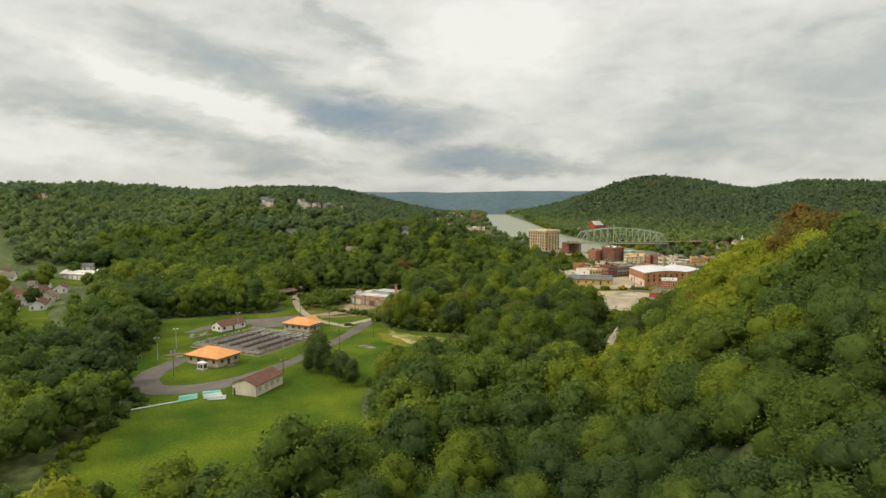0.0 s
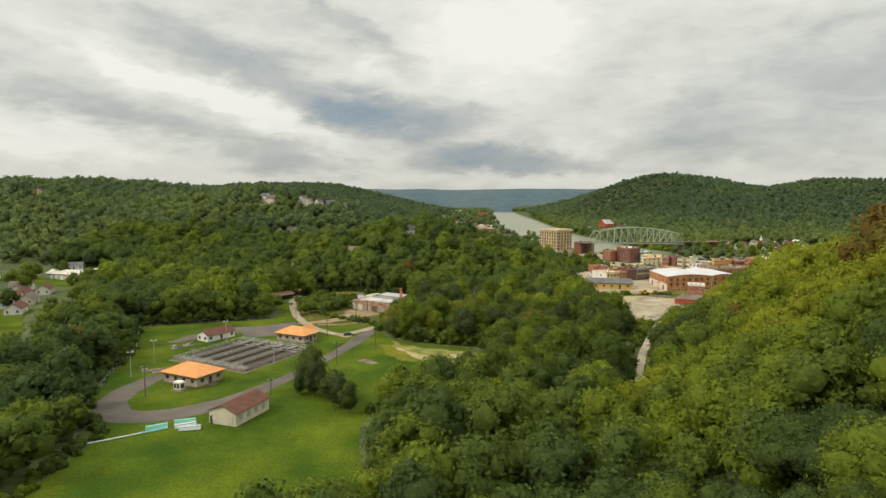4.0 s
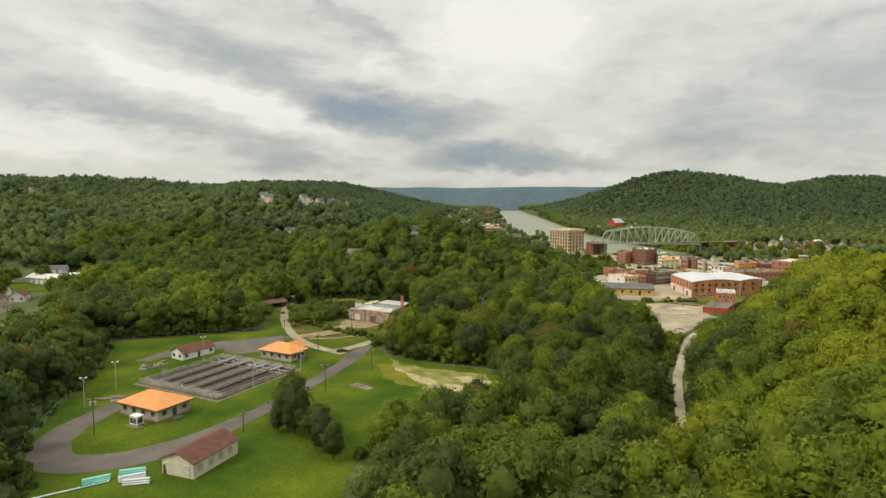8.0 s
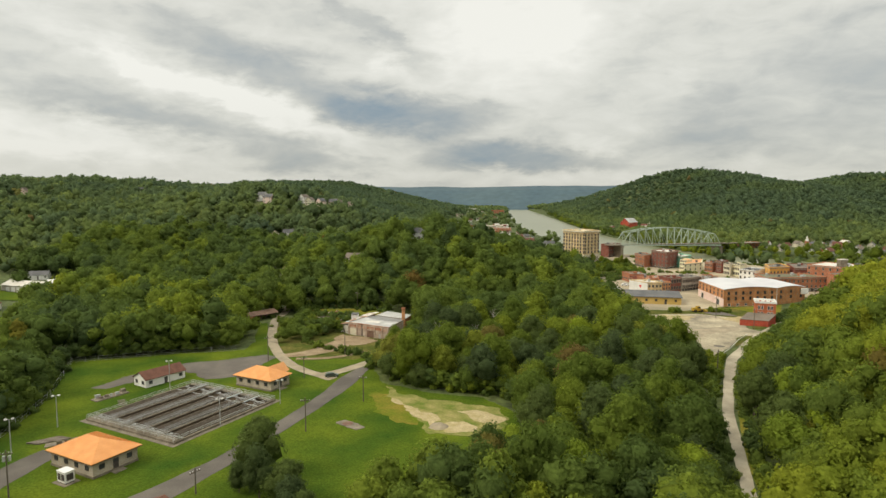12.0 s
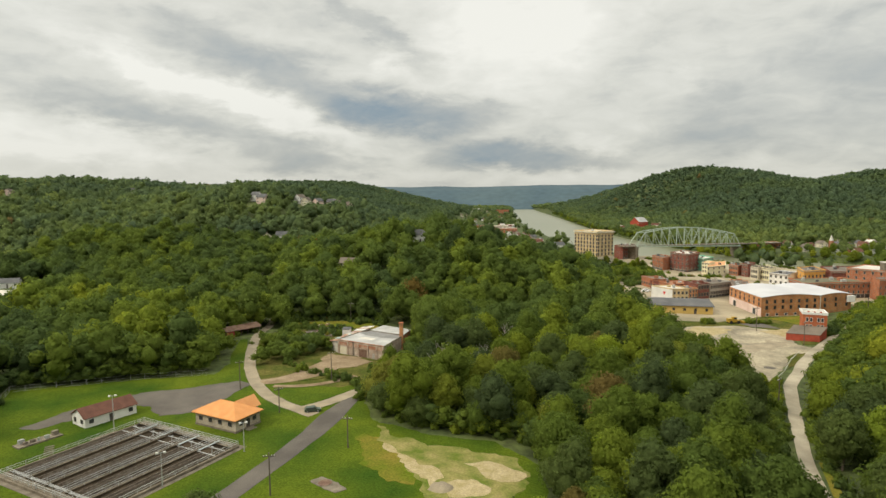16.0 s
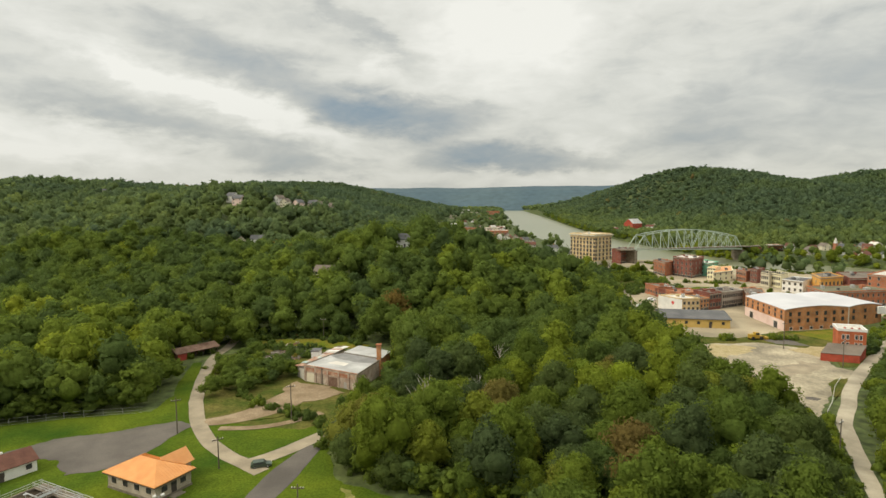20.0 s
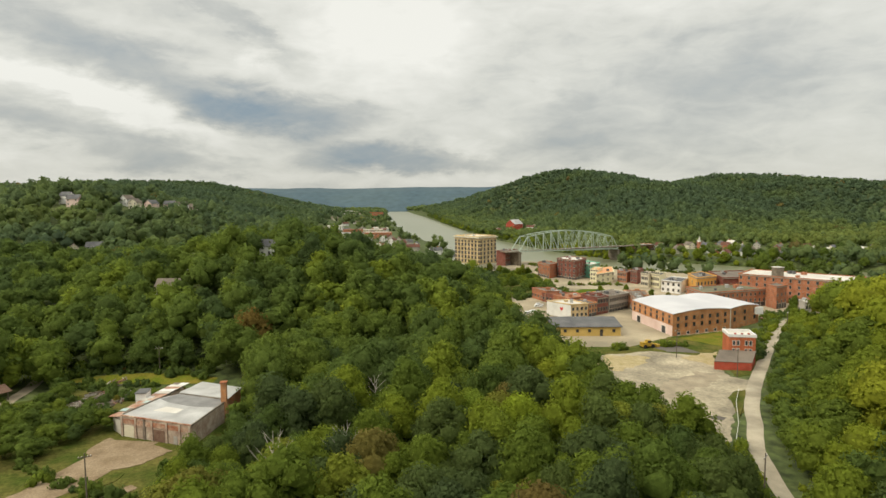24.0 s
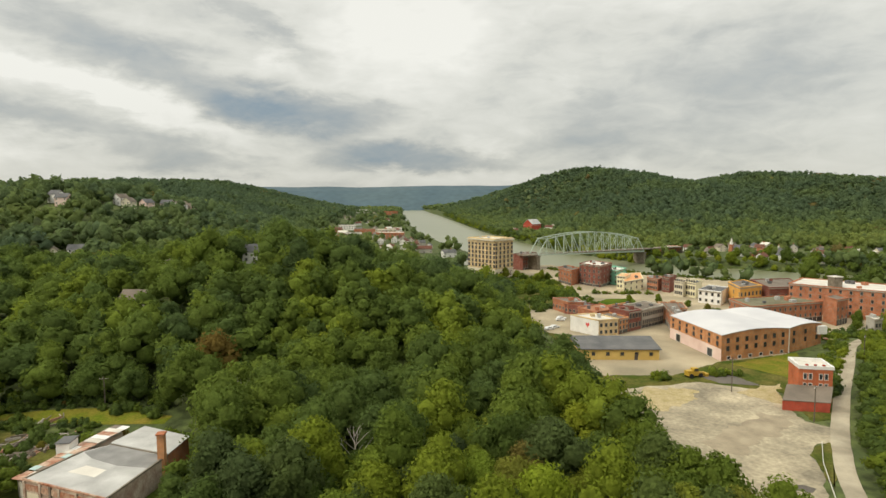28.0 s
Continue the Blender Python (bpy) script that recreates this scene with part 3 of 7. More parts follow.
sheet("bare_patch", [(-28, 160), (-23, 154), (-14, 147), (-3, 145), (7, 141), (9, 131), (5, 121), (-4, 121), (-11, 122), (-15, 130), (-20, 140), (-26, 150)], FLOOR + 0.10, "sand", "yellowed sandy ground at the edge of the lawn", "ground", 2.0)
sheet("bare_patch", [(-25, 148), (-21, 145), (-15, 137), (-11, 136), (-9, 131), (-12, 127), (-15, 132), (-19, 137)], FLOOR + 0.13, "bare_sand", "bare pale sand where the grass has worn away", "ground", 1.6)
sheet("bare_patch", [(-5, 138), (1, 139.5), (7, 135), (8, 131), (3, 130), (-2, 134)], FLOOR + 0.13, "bare_sand", "bare pale sand where the grass has worn away", "ground", 1.6)
sheet("bare_patch", [(-8, 128), (-3, 131), (1, 127), (-2, 123), (-7, 123)], FLOOR + 0.12, "bare_sand", "bare pale sand where the grass has worn away", "ground", 1.6)
sheet("rough_lawn", [(86, 440), (104, 428), (128, 424), (138, 446), (136, 480), (146, 512), (138, 545), (122, 540), (100, 530), (86, 556)], FLOOR + 0.14, "rough_grass", "green bank at the edge of the town", "grass")
sheet("rough_lawn", [(84, 330), (98, 340), (100, 350), (88, 362), (80, 366), (72, 320)], FLOOR + 0.14, "rough_grass", "grass strip beside the small car park", "grass")
sheet("rough_lawn", [(139, 303), (187, 318), (205, 326), (188, 313), (158, 282), (150, 281)], FLOOR + 0.17, "dry_grass", "yellow-green grass below the warehouse", "grass")
sheet("dirt_patch", [(97, 216.5), (99.5, 215), (101.5, 216.5), (100, 218.5), (98, 218.4)], FLOOR + 0.12, "asphalt", "small dark grey patch in the gravel lot", "ground", 0.4)
sheet("dirt_patch", [(105, 215.5), (111, 222), (117, 229), (124, 237), (116, 235), (112, 231), (110, 226)], FLOOR + 0.13, "rough_grass", "weedy margin of the gravel lot", "ground")
sheet("dirt_patch", [(86, 276), (96, 281), (108, 280), (112, 275), (104, 268), (94, 262), (88, 265)], FLOOR + 0.10, "bare_sand", "pale sandy sweep across the gravel lot", "ground", 3.0)
sheet("dirt_patch", [(92, 240), (104, 250), (118, 256), (126, 253), (118, 246), (106, 240), (96, 232)], FLOOR + 0.11, "concrete_road", "worn grey hardstanding in the gravel lot", "ground", 3.0)
sheet("dirt_patch", [(122, 274), (134, 278), (141, 280), (132, 268), (128, 262)], FLOOR + 0.137, "bare_sand", "pale sandy sweep across the gravel lot", "ground", 2.0)
sheet("dirt_patch", [(122, 283), (134, 279), (131, 290), (120, 293)], FLOOR + 0.15, "asphalt", "dark oily ground beside the loader", "ground")
sheet("park_lawn", [(134, 424), (150, 414), (160, 420), (166, 440), (150, 440)], FLOOR + 0.10, "grass", "small green park lawn in the town", "lawn")
sheet("yard", [(-122, 153), (-117, 167), (-106, 182), (-92, 188), (-81, 195), (-75, 192), (-77, 182), (-78, 168), (-90, 163), (-97, 171), (-104, 171), (-112, 160), (-117, 152)], FLOOR + 0.09, "asphalt", "grey asphalt yard beside the works building", "yard")
DRIVE = [(-39, 180), (-42, 166), (-44, 152), (-49.5, 130), (-57, 105), (-62, 93), (-69, 79), (-81, 70), (-93, 69), (-101.5, 79), (-102.5, 94), (-100, 107)]
LANE = [(-112, 312), (-105, 300), (-100, 278), (-99.5, 261), (-93, 238), (-85.5, 216.6), (-79, 202), (-73, 191), (-66, 181.5), (-58, 173.6), (-47, 166)]
BRANCH = [(-53, 169), (-46.5, 174.5), (-42.5, 181), (-37, 189)]
DIRT = [(-73, 194), (-66, 196.5), (-59.5, 203), (-55, 214), (-51.5, 227)]
ribbon("road", DRIVE, [4, 7, 5.6, 5.2, 5.2, 5.4, 7.5, 9.5, 9.5, 9, 8.5, 6.5], "asphalt", "old grey asphalt drive curving round the works", "road", 0.10)
ribbon("road", [(-150, 420), (-138, 392), (-125, 352), (-113, 314)], 2.6, "dirt", "narrow dirt track climbing through the wood", "road", 0.14)
ribbon("road", BRANCH, 4.6, "concrete_road", "short concrete road into the wood", "road", 0.155)
ribbon("road", LANE, 4.0, "concrete_road", "pale concrete lane winding up the wooded hill", "road", 0.14)
ribbon("road", DIRT, [5, 8, 11, 11, 13], "dirt", "bare dirt track to the old garage", "road", 0.12)
STRIP = [(-91, 282), (-79, 280.5), (-65, 277), (-53, 274), (-42, 271)]
ribbon("lawn", STRIP, [3, 6, 8, 7, 4], "dry_grass", "yellowing grass strip behind the old garage", "lawn", 0.10)
ribbon("lawn", [(-84, 204), (-92, 222), (-102, 252)], [5, 6, 3], "grass", "green verge of the concrete lane", "lawn", 0.08)
ribbon("road", [(-67, 190), (-56, 190.5), (-49, 195), (-43, 202)], 2.6, "dirt", "narrow dirt track beside the grass", "road", 0.17)
sheet("dirt_patch", [(-58.5, 229.5), (-47, 224.5), (-40, 219), (-45, 213), (-52, 211), (-58, 216), (-60, 223)], FLOOR + 0.165, "dirt", "bare dirt apron before the old garage", "ground", 1.4)
sheet("rough_lawn", [(-61, 195.5), (-54, 198), (-48, 205), (-47, 208), (-52, 203), (-58, 198.5)], FLOOR + 0.20, "rough_grass", "weedy verge of the dirt track", "grass", 0.8)

ribbon("rough_lawn", [(57.2, 88), (59.8, 99), (64.3, 112.5), (70.2, 129), (74.5, 142)], [1.0, 2.0, 2.2, 2.0, 1.0], "dry_grass", "yellow grass verge of the narrow lane", "grass", 0.12)
ribbon("road", ROAD, [2.4, 2.5, 2.6, 2.7, 2.9, 3.2, 3.6, 3.9, 4.1, 4.2, 4.2, 4.2, 4.2, 4.2, 4.2], "lane", "pale narrow lane between the trees and the lot", "road", 0.16)


# ---- trees ----
rng = np.random.default_rng(7)


def ico(level):
    bm = bmesh.new()
    bmesh.ops.create_icosphere(bm, subdivisions=level, radius=1)
    v = np.array([p.co[:] for p in bm.verts])
    f = np.array([[q.index for q in p.verts] for p in bm.faces])
    bm.free()
    return v, f


ICO = {1: ico(1), 2: ico(2)}


def unit(v):
    return v / np.maximum(np.linalg.norm(v, axis=1)[:, None], 1e-6)


def crown(r, height, lobes, level, leaves, leaf, core=0.91):
    """A lumpy crown of several lobes, each with a ragged coat of leaf clumps, and its soft normals. The base of the crown is at z = 0."""
    vs, fs, ns, base = [], [], [], 0
    iv, jf = ICO[level]
    heart = np.array((0, 0, height * 0.40))
    cent = []
    for k in range(lobes):
        a, q = k * 2.4 + rng.uniform(-0.5, 0.5), (k + 0.5) / lobes
        rr = r * 0.70 * math.sqrt(max(0.05, 1 - (2 * q - 0.80) ** 2)) * rng.uniform(0.45, 1.15)
        lr = r * rng.uniform(0.36, 0.62) * (1.15 - 0.38 * q)
        cent.append((math.cos(a) * rr, math.sin(a) * rr, height * (0.12 + 0.76 * q), lr))
    for cx, cy, cz, lr in cent:
        ph = rng.uniform(0, 9, 3)
        w = 1 + 0.16 * np.sin(iv[:, 0] * 3 + ph[0]) * np.sin(iv[:, 1] * 4 + ph[1]) + 0.10 * np.sin(iv[:, 2] * 6 + ph[2])
        p = iv * (w * lr * core)[:, None] * (1, 1, 0.85) + (cx, cy, cz)
        vs.append(p)
        ns.append(unit(0.6 * iv + 0.5 * unit(p - heart)))
        fs.append(jf + base)
        base += len(iv)
    per = leaves // lobes
    for cx, cy, cz, lr in cent:
        d = rng.normal(size=(per, 3))
        d[:, 2] += 0.35
        d = unit(d)
        p = d * lr * rng.uniform(0.84, 1.30, (per, 1)) * (1, 1, 0.92) + (cx, cy, cz)
        nrm = unit(d + rng.normal(scale=0.38, size=(per, 3)))
        t = unit(np.cross(nrm, rng.normal(size=(per, 3))))
        b = np.cross(nrm, t)
        s = leaf * rng.uniform(0.55, 1.25, (per, 1))
        q = np.stack([p - t * s - b * s * 0.6, p + t * s - b * s * rng.uniform(0.2, 0.8, (per, 1)), p + t * s * rng.uniform(-0.5, 0.5, (per, 1)) + b * s], 1).reshape(-1, 3)
        fs.append(base + np.arange(per * 3).reshape(-1, 3))
        vs.append(q)
        ns.append(np.repeat(unit(0.45 * d + 0.40 * unit(p - heart) + 0.28 * nrm), 3, axis=0))
        base += per * 3
    return np.concatenate(vs), np.concatenate(fs), np.concatenate(ns)


def soft_normals(me, n):
    """Foliage is shaded by the roundness of lobe and crown as well as by each leaf."""
    at = me.attributes.new("custom_normal", "FLOAT_VECTOR", "POINT")
    at.data.foreach_set("vector", np.ascontiguousarray(n, np.float32).ravel())


def trunk_mesh(h, r, spread):
    bm = bmesh.new()
    bend = Vector((rng.uniform(-0.3, 0.3), rng.uniform(-0.3, 0.3), 0))
    rod(bm, (0, 0, -0.6), Vector((0, 0, h * 0.55)) + bend, r, r * 0.7, 7)
    rod(bm, Vector((0, 0, h * 0.55)) + bend, Vector((0, 0, h * 1.15)) + bend * 2, r * 0.7, r * 0.25, 6)
    for k in range(4):
        a = k * 1.6 + rng.uniform(0, 0.8)
        st = Vector((0, 0, h * rng.uniform(0.4, 0.7))) + bend
        rod(bm, st, st + Vector((math.cos(a) * spread, math.sin(a) * spread, h * rng.uniform(0.25, 0.5))), r * 0.4, r * 0.12, 5)
    me = bpy.data.meshes.new("trunk")
    bm.to_mesh(me)
    bm.free()
    me.materials.append(M["bark"])
    return me


def blocked(x, y, pad=0.0):
    b = inside(x, y, LAWN) | (line_distance(x, y, LAWN + LAWN[:1]) < 3.2) | (line_distance(x, y, LOT + LOT[:1]) < 2.6) | inside(x, y, LOT) | inside(x, y, TOWN)
    b |= line_distance(x, y, ROAD) < np.interp(y, (72, 83, 125, 150, 165), (2.0, 5.4, 5.2, 5.2, 5.6))
    b |= inside(x, y, VERGE_WEST) | inside(x, y, VERGE_EAST)
    b |= line_distance(x, y, DRIVE) < 7
    b |= line_distance(x, y, LANE[:-1]) < np.where(y > 262, 3.2, 5.5) + pad
    b |= line_distance(x, y, [(-150, 420), (-138, 392), (-125, 352), (-113, 314)]) < 2.5
    b |= line_distance(x, y, DIRT) < 6 + pad
    b |= line_distance(x, y, STRIP) < 5.0
    b |= line_distance(x, y, RIVER) < np.where(x < 180 + 0.03 * np.clip(y - 1500, 0, None), 82, 66 + 12 * np.clip((y - 1100) / 600, 0, 1))
    chance = np.sin(x * 12.9898 + y * 78.233) * 43758.5 % 1
    b |= inside(x, y, VALLEY) & (chance < 0.84)
    b |= inside(x, y, HAMLET) & (chance < np.where(y < 140, 0.85, 0.97))
    b |= inside(x, y, [(-25, 66), (-20, 82), (-12, 92), (-3, 101), (7, 112), (15, 122), (16, 138), (6, 152), (-14, 158), (-30, 164), (-40, 100)])
    b |= (x > 60) & (x < 215) & (y > 590) & (y < 760)
    b |= inside(x, y, ROUGH) | inside(x, y, YARD) | inside(x, y, [(76, 296), (75, 270), (70, 240), (69, 208), (80, 191), (100, 212), (124, 250), (130, 280)])
    b |= (((x - 445) / 165) ** 2 + ((y - 655) / 80) ** 2 < 1) & (np.sin(x * 12.9898 + y * 78.233) * 43758.5 % 1 < 0.90)
    for cx, cy, rx, ry in CLEARINGS:
        b |= ((x - cx) / rx) ** 2 + ((y - cy) / ry) ** 2 < 1
    return b


VALLEY = [(40, 600), (215, 590), (150, 760), (130, 930), (140, 1150), (155, 1500), (190, 2300), (-20, 2300), (-60, 1500), (-90, 1100), (-30, 800)]
HAMLET = [(-352, 376), (-265, 376), (-250, 300), (-212, 235), (-182, 185), (-140, 96), (-190, 84), (-230, 140), (-300, 240), (-370, 320)]
CLEARINGS = [(-34, 238, 13, 19), (-40, 214, 13, 13), (-27, 230, 11, 14), (-52, 266, 24, 8), (-118, 288, 8, 6), (-105, 252, 8, 13), (-73, 275, 13, 5), (-127, 250, 8, 13),
             (148, 279, 11, 13), (390, 700, 70, 38), (288, 1090, 46, 62), (-215, 345, 5, 5), (-162, 94, 12, 10), (220, 340, 30, 14), (62, 850, 44, 90), (48, 1080, 32, 90), (135, 263, 12, 14), (111, 236, 8, 10)]
NEAR_BOX = (-30, 100, 62, 236)       # the stretch of wood the camera passes nearest


HOUSES_HILL = [(-75, 376), (-77, 346), (-84, 583), (-100, 552), (-91, 558), (-178, 490), (-168, 497), (-5, 735), (3, 760), (-112, 1020), (-95, 1008), (-104, 1030), (-38, 372), (-70, 560)]
HOUSES_SLOPE = [(-189, 618), (-180, 610), (-172, 626), (-163, 648), (-156, 660), (-149, 666), (-198, 1112), (-186, 1104), (-218, 588), (-228, 598), (-420, 760), (-440, 745), (-460, 770), (-520, 640), (-540, 655)]
CLEARINGS += [(x, y - 8, 6.5, 12) for x, y in HOUSES_HILL] + [(x, y - 13, 9, 20) for x, y in HOUSES_SLOPE] + [(-60, 0, 34, 15), (8, 1080, 78, 150)]


def in_sight(p, eyes=((0, -110, 54), (0, 0, 54), (12, 112, 54)), slack=22):
    """Whether any of a few high places overlooks these points; hidden far slopes get no trees."""
    z = ground_z(p[:, 0], p[:, 1]) + slack
    ok = np.zeros(len(p), bool)
    for ex, ey, ez in eyes:
        free = np.ones(len(p), bool)
        for t in np.linspace(0.1, 0.97, 40):
            x, y = ex + (p[:, 0] - ex) * t, ey + (p[:, 1] - ey) * t
            free &= ground_z(x, y) < ez + (z - ez) * t
        ok |= free
    return ok


def scatter(x0, x1, y0, y1, step, jit=0.42):
    gx, gy = np.meshgrid(np.arange(x0, x1, step), np.arange(y0, y1, step))
    gx = gx + (np.arange(gx.shape[0]) % 2)[:, None] * step / 2
    p = np.stack([gx.ravel(), gy.ravel()], -1)
    return p + rng.uniform(-jit, jit, p.shape) * step


def tint_at(x, y):
    """Tree tint by place: darker middle hill, lighter and yellower eastern slope, darker far off."""
    n = np.array([noise.noise((a / 60, b / 60, 0.5)) for a, b in zip(x, y)])
    t = 0.38 + 0.34 * n + rng.normal(size=len(x)) * np.interp(y, (0, 40, 600, 1000), (0.20, 0.12, 0.12, 0.06))
    east = (x - 40) * 0.905 - (y - 50) * 0.425
    m = np.array([noise.noise((a / 22, b / 22, 5.5)) for a, b in zip(x, y)])
    # yellower trees on the eastern slope, with its brighter light put into the tint
    t += (0.28 * np.clip((east - 5) / 40, 0, 1) * np.clip((y + 25) / 60, -0.25, 1) + 0.3 * m) * (y < 330)
    # sunlit stretch of that slope beside the lane, painted as a lighter tint
    t += 0.13 * np.clip((east - 5) / 25, 0, 1) * np.clip((y - 20) / 30, 0, 1) * np.clip((150 - y) / 30, 0, 1)
    t += 0.24 * np.clip((east - 5) / 15, 0, 1) * np.clip((y - 170) / 20, 0, 1) * (y < 330)
    t -= 0.16 * np.exp(-((x + 20) / 90) ** 2 - ((y - 385) / 60) ** 2)
    # far trees darker and bluer: haze and cloud shade put into the tint
    t -= 0.27 * np.clip((y - 650) / 350, 0, 1)
    # willows and sycamores on the low ground by the river
    t += 0.40 * np.clip((26 - ground_z(x, y)) / 30, 0, 1) * np.clip((y - 560) / 80, 0, 1)
    t = np.clip(t, 0.02, 0.90)
    odd = rng.random(len(x))
    t = np.where(odd < 0.006, rng.uniform(0.93, 1.0, len(x)), t)
    return t


def forest(name, pts, protos, r_lo, r_hi, h_lo, h_hi, label, leaf="leaf", russet=False):
    """Many trees too far off to count, in one mesh."""
    zs = ground_z(pts[:, 0], pts[:, 1])
    tints = tint_at(pts[:, 0], pts[:, 1]) if not russet else rng.uniform(0.945, 1.0, len(pts))
    V, F, T, K, base = [], [], [], [], 0
    for (x, y), z, ti in zip(pts, zs, tints):
        v, f, nv = protos[rng.integers(len(protos))]
        a, s, hs = rng.uniform(0, math.tau), rng.uniform(r_lo, r_hi), rng.uniform(h_lo, h_hi)
        c, sn = math.cos(a) * s, math.sin(a) * s
        w = np.empty_like(v)
        w[:, 0], w[:, 1] = x + v[:, 0] * c - v[:, 1] * sn, y + v[:, 0] * sn + v[:, 1] * c
        w[:, 2] = z + v[:, 2] * s * hs
        m = np.empty_like(nv)
        m[:, 0], m[:, 1], m[:, 2] = (nv[:, 0] * c - nv[:, 1] * sn) / s, (nv[:, 0] * sn + nv[:, 1] * c) / s, nv[:, 2]
        V.append(w), F.append(f + base), K.append(m), T.append(np.full(len(v), ti, np.float32))
        base += len(v)
    me = mesh_from_arrays(name, np.concatenate(V), np.concatenate(F), leaf, 3)
    me.polygons.foreach_set("use_smooth", np.ones(len(me.polygons), bool))
    soft_normals(me, np.concatenate(K))
    at = me.attributes.new("tint", "FLOAT", "POINT")
    at.data.foreach_set("value", np.concatenate(T))
    return tagged(new(name, me), label, "trees", kind="stuff")


# one unit of a prototype: radius 1; the crown starts 0.5 above the foot
def proto(lobes, level, leaves, leaf, low=0.55, tall=1.9, core=0.91):
    v, f, n = crown(1.0, tall, lobes, level, leaves, leaf, core)
    v[:, 2] += low
    return v, f, n


CLOSE = [proto(11, 1, 1150, 0.074, tall=rng.uniform(1.3, 2.0), core=0.84) for _ in range(10)]
FINE = [proto(13, 1, 3400, 0.037, tall=rng.uniform(1.3, 2.0), core=0.80) for _ in range(8)]
MID = [proto(7, 1, 280, 0.122, tall=rng.uniform(1.3, 1.9)) for _ in range(10)]
FAR = [proto(3, 1, 26, 0.24, 0.3, 1.2) for _ in range(8)]
TINY = [proto(2, 1, 12, 0.30, 0.3, 1.1) for _ in range(8)]

pts = scatter(-330, 330, -135, 480, 8.0)
pts = pts[~blocked(pts[:, 0], pts[:, 1])]
# only what the camera can see on its way north
ahead = (pts[:, 0] > -28 - 0.82 * (pts[:, 1] + 112)) & ((pts[:, 0] < 32 + 0.80 * (pts[:, 1] + 112)) | (pts[:, 0] < 40 + 1.2 * (pts[:, 1] - 70))) & (pts[:, 1] > -92)
pts = pts[ahead]
nb = (pts[:, 0] > NEAR_BOX[0]) & (pts[:, 0] < NEAR_BOX[1]) & (pts[:, 1] > NEAR_BOX[2]) & (pts[:, 1] < NEAR_BOX[3])
mid_pts = pts[~nb]
near_pts = scatter(NEAR_BOX[0], NEAR_BOX[1], NEAR_BOX[2], NEAR_BOX[3], 6.3)
near_pts = near_pts[~blocked(near_pts[:, 0], near_pts[:, 1])]
close = (mid_pts[:, 0] > -70) & (mid_pts[:, 0] < 150) & (mid_pts[:, 1] < 290) & (mid_pts[:, 0] < 60 + 0.75 * (mid_pts[:, 1] + 90))
# the slope just below where the flight begins
first = close & (np.hypot(mid_pts[:, 0] - 25, mid_pts[:, 1] + 55) < 66)
forest("woodland", mid_pts[first], FINE, 3.6, 6.6, 0.8, 1.1, "dense green woodland on the steep slope above the lane")
close &= ~first
mid_pts = mid_pts[~first]
close = close[~first]
forest("woodland", mid_pts[close], CLOSE, 4.2, 7.8, 0.8, 1.1, "dense green woodland on the near slope and along the lane")
forest("woodland", mid_pts[~close], MID, 4.6, 8.0, 0.8, 1.1, "dense green summer woodland covering the valley and slopes")
pts = scatter(-760, 900, 300, 1500, 11.0)
pts = pts[((np.abs(pts[:, 0]) > 330) | (pts[:, 1] > 480)) & ~blocked(pts[:, 0], pts[:, 1]) & (np.abs(pts[:, 0] - 60) < 60 + 0.85 * (pts[:, 1] + 60))]
pts = pts[in_sight(pts)]
forest("woodland", pts, FAR, 5.6, 9.4, 0.8, 1.25, "far green woodland on the hills", "leaf_far_haze")
pts = scatter(-1300, 1900, 1000, 2600, 15.5)
pts = pts[((pts[:, 1] > 1500) | (pts[:, 0] > 900) | (pts[:, 0] < -760)) & ~blocked(pts[:, 0], pts[:, 1]) & (np.abs(pts[:, 0] - 100) < 0.9 * pts[:, 1])]
pts = pts[in_sight(pts)]
forest("woodland", pts, TINY, 8.0, 12.5, 0.7, 1.0, "distant woodland on the high hills", "leaf_far_haze")

pts = scatter(-900, 1200, 2600, 4100, 34)
pts = pts[~blocked(pts[:, 0], pts[:, 1])]
pts = pts[in_sight(pts, slack=30)]
forest("woodland", pts, TINY, 18, 25, 0.5, 0.75, "distant woodland on the plain below the ridge", "leaf_far_haze")

oaks = np.array([(103, 57), (109, 60), (115, 64), (121, 68), (107, 67), (126, 73)])
forest("woodland", oaks, CLOSE, 7.6, 8.8, 1.0, 1.1, "tall russet-brown oaks on the eastern ridge", russet=True)

# the wood goes on beside and behind the flight
pts = scatter(-300, 300, -260, 420, 15)
seen = (pts[:, 0] > -28 - 0.82 * (pts[:, 1] + 112)) & ((pts[:, 0] < 32 + 0.80 * (pts[:, 1] + 112)) | (pts[:, 0] < 40 + 1.2 * (pts[:, 1] - 70))) & (pts[:, 1] > -92)
pts = pts[~seen & ~blocked(pts[:, 0], pts[:, 1])]
forest("woodland", pts, FAR, 8.5, 11, 0.9, 1.3, "woodland beside and behind the flight path")

# trees that stand near enough to count
CROWN_R = 4.8
near_meshes = []
for k in range(8):
    v, f, nv = crown(CROWN_R, rng.uniform(7.5, 12.5), 14, 1, 2700, 0.31, 0.88)
    me = mesh_from_arrays("crown", v, f, "leaf_near", 3)
    me.polygons.foreach_set("use_smooth", np.ones(len(me.polygons), bool))
    soft_normals(me, nv)
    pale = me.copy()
    pale.materials[0] = M["leaf_sunlit"]
    dark = me.copy()
    dark.materials[0] = M["leaf_dark"]
    near_meshes.append((me, trunk_mesh(7.5, 0.28, 3.0), pale, dark))


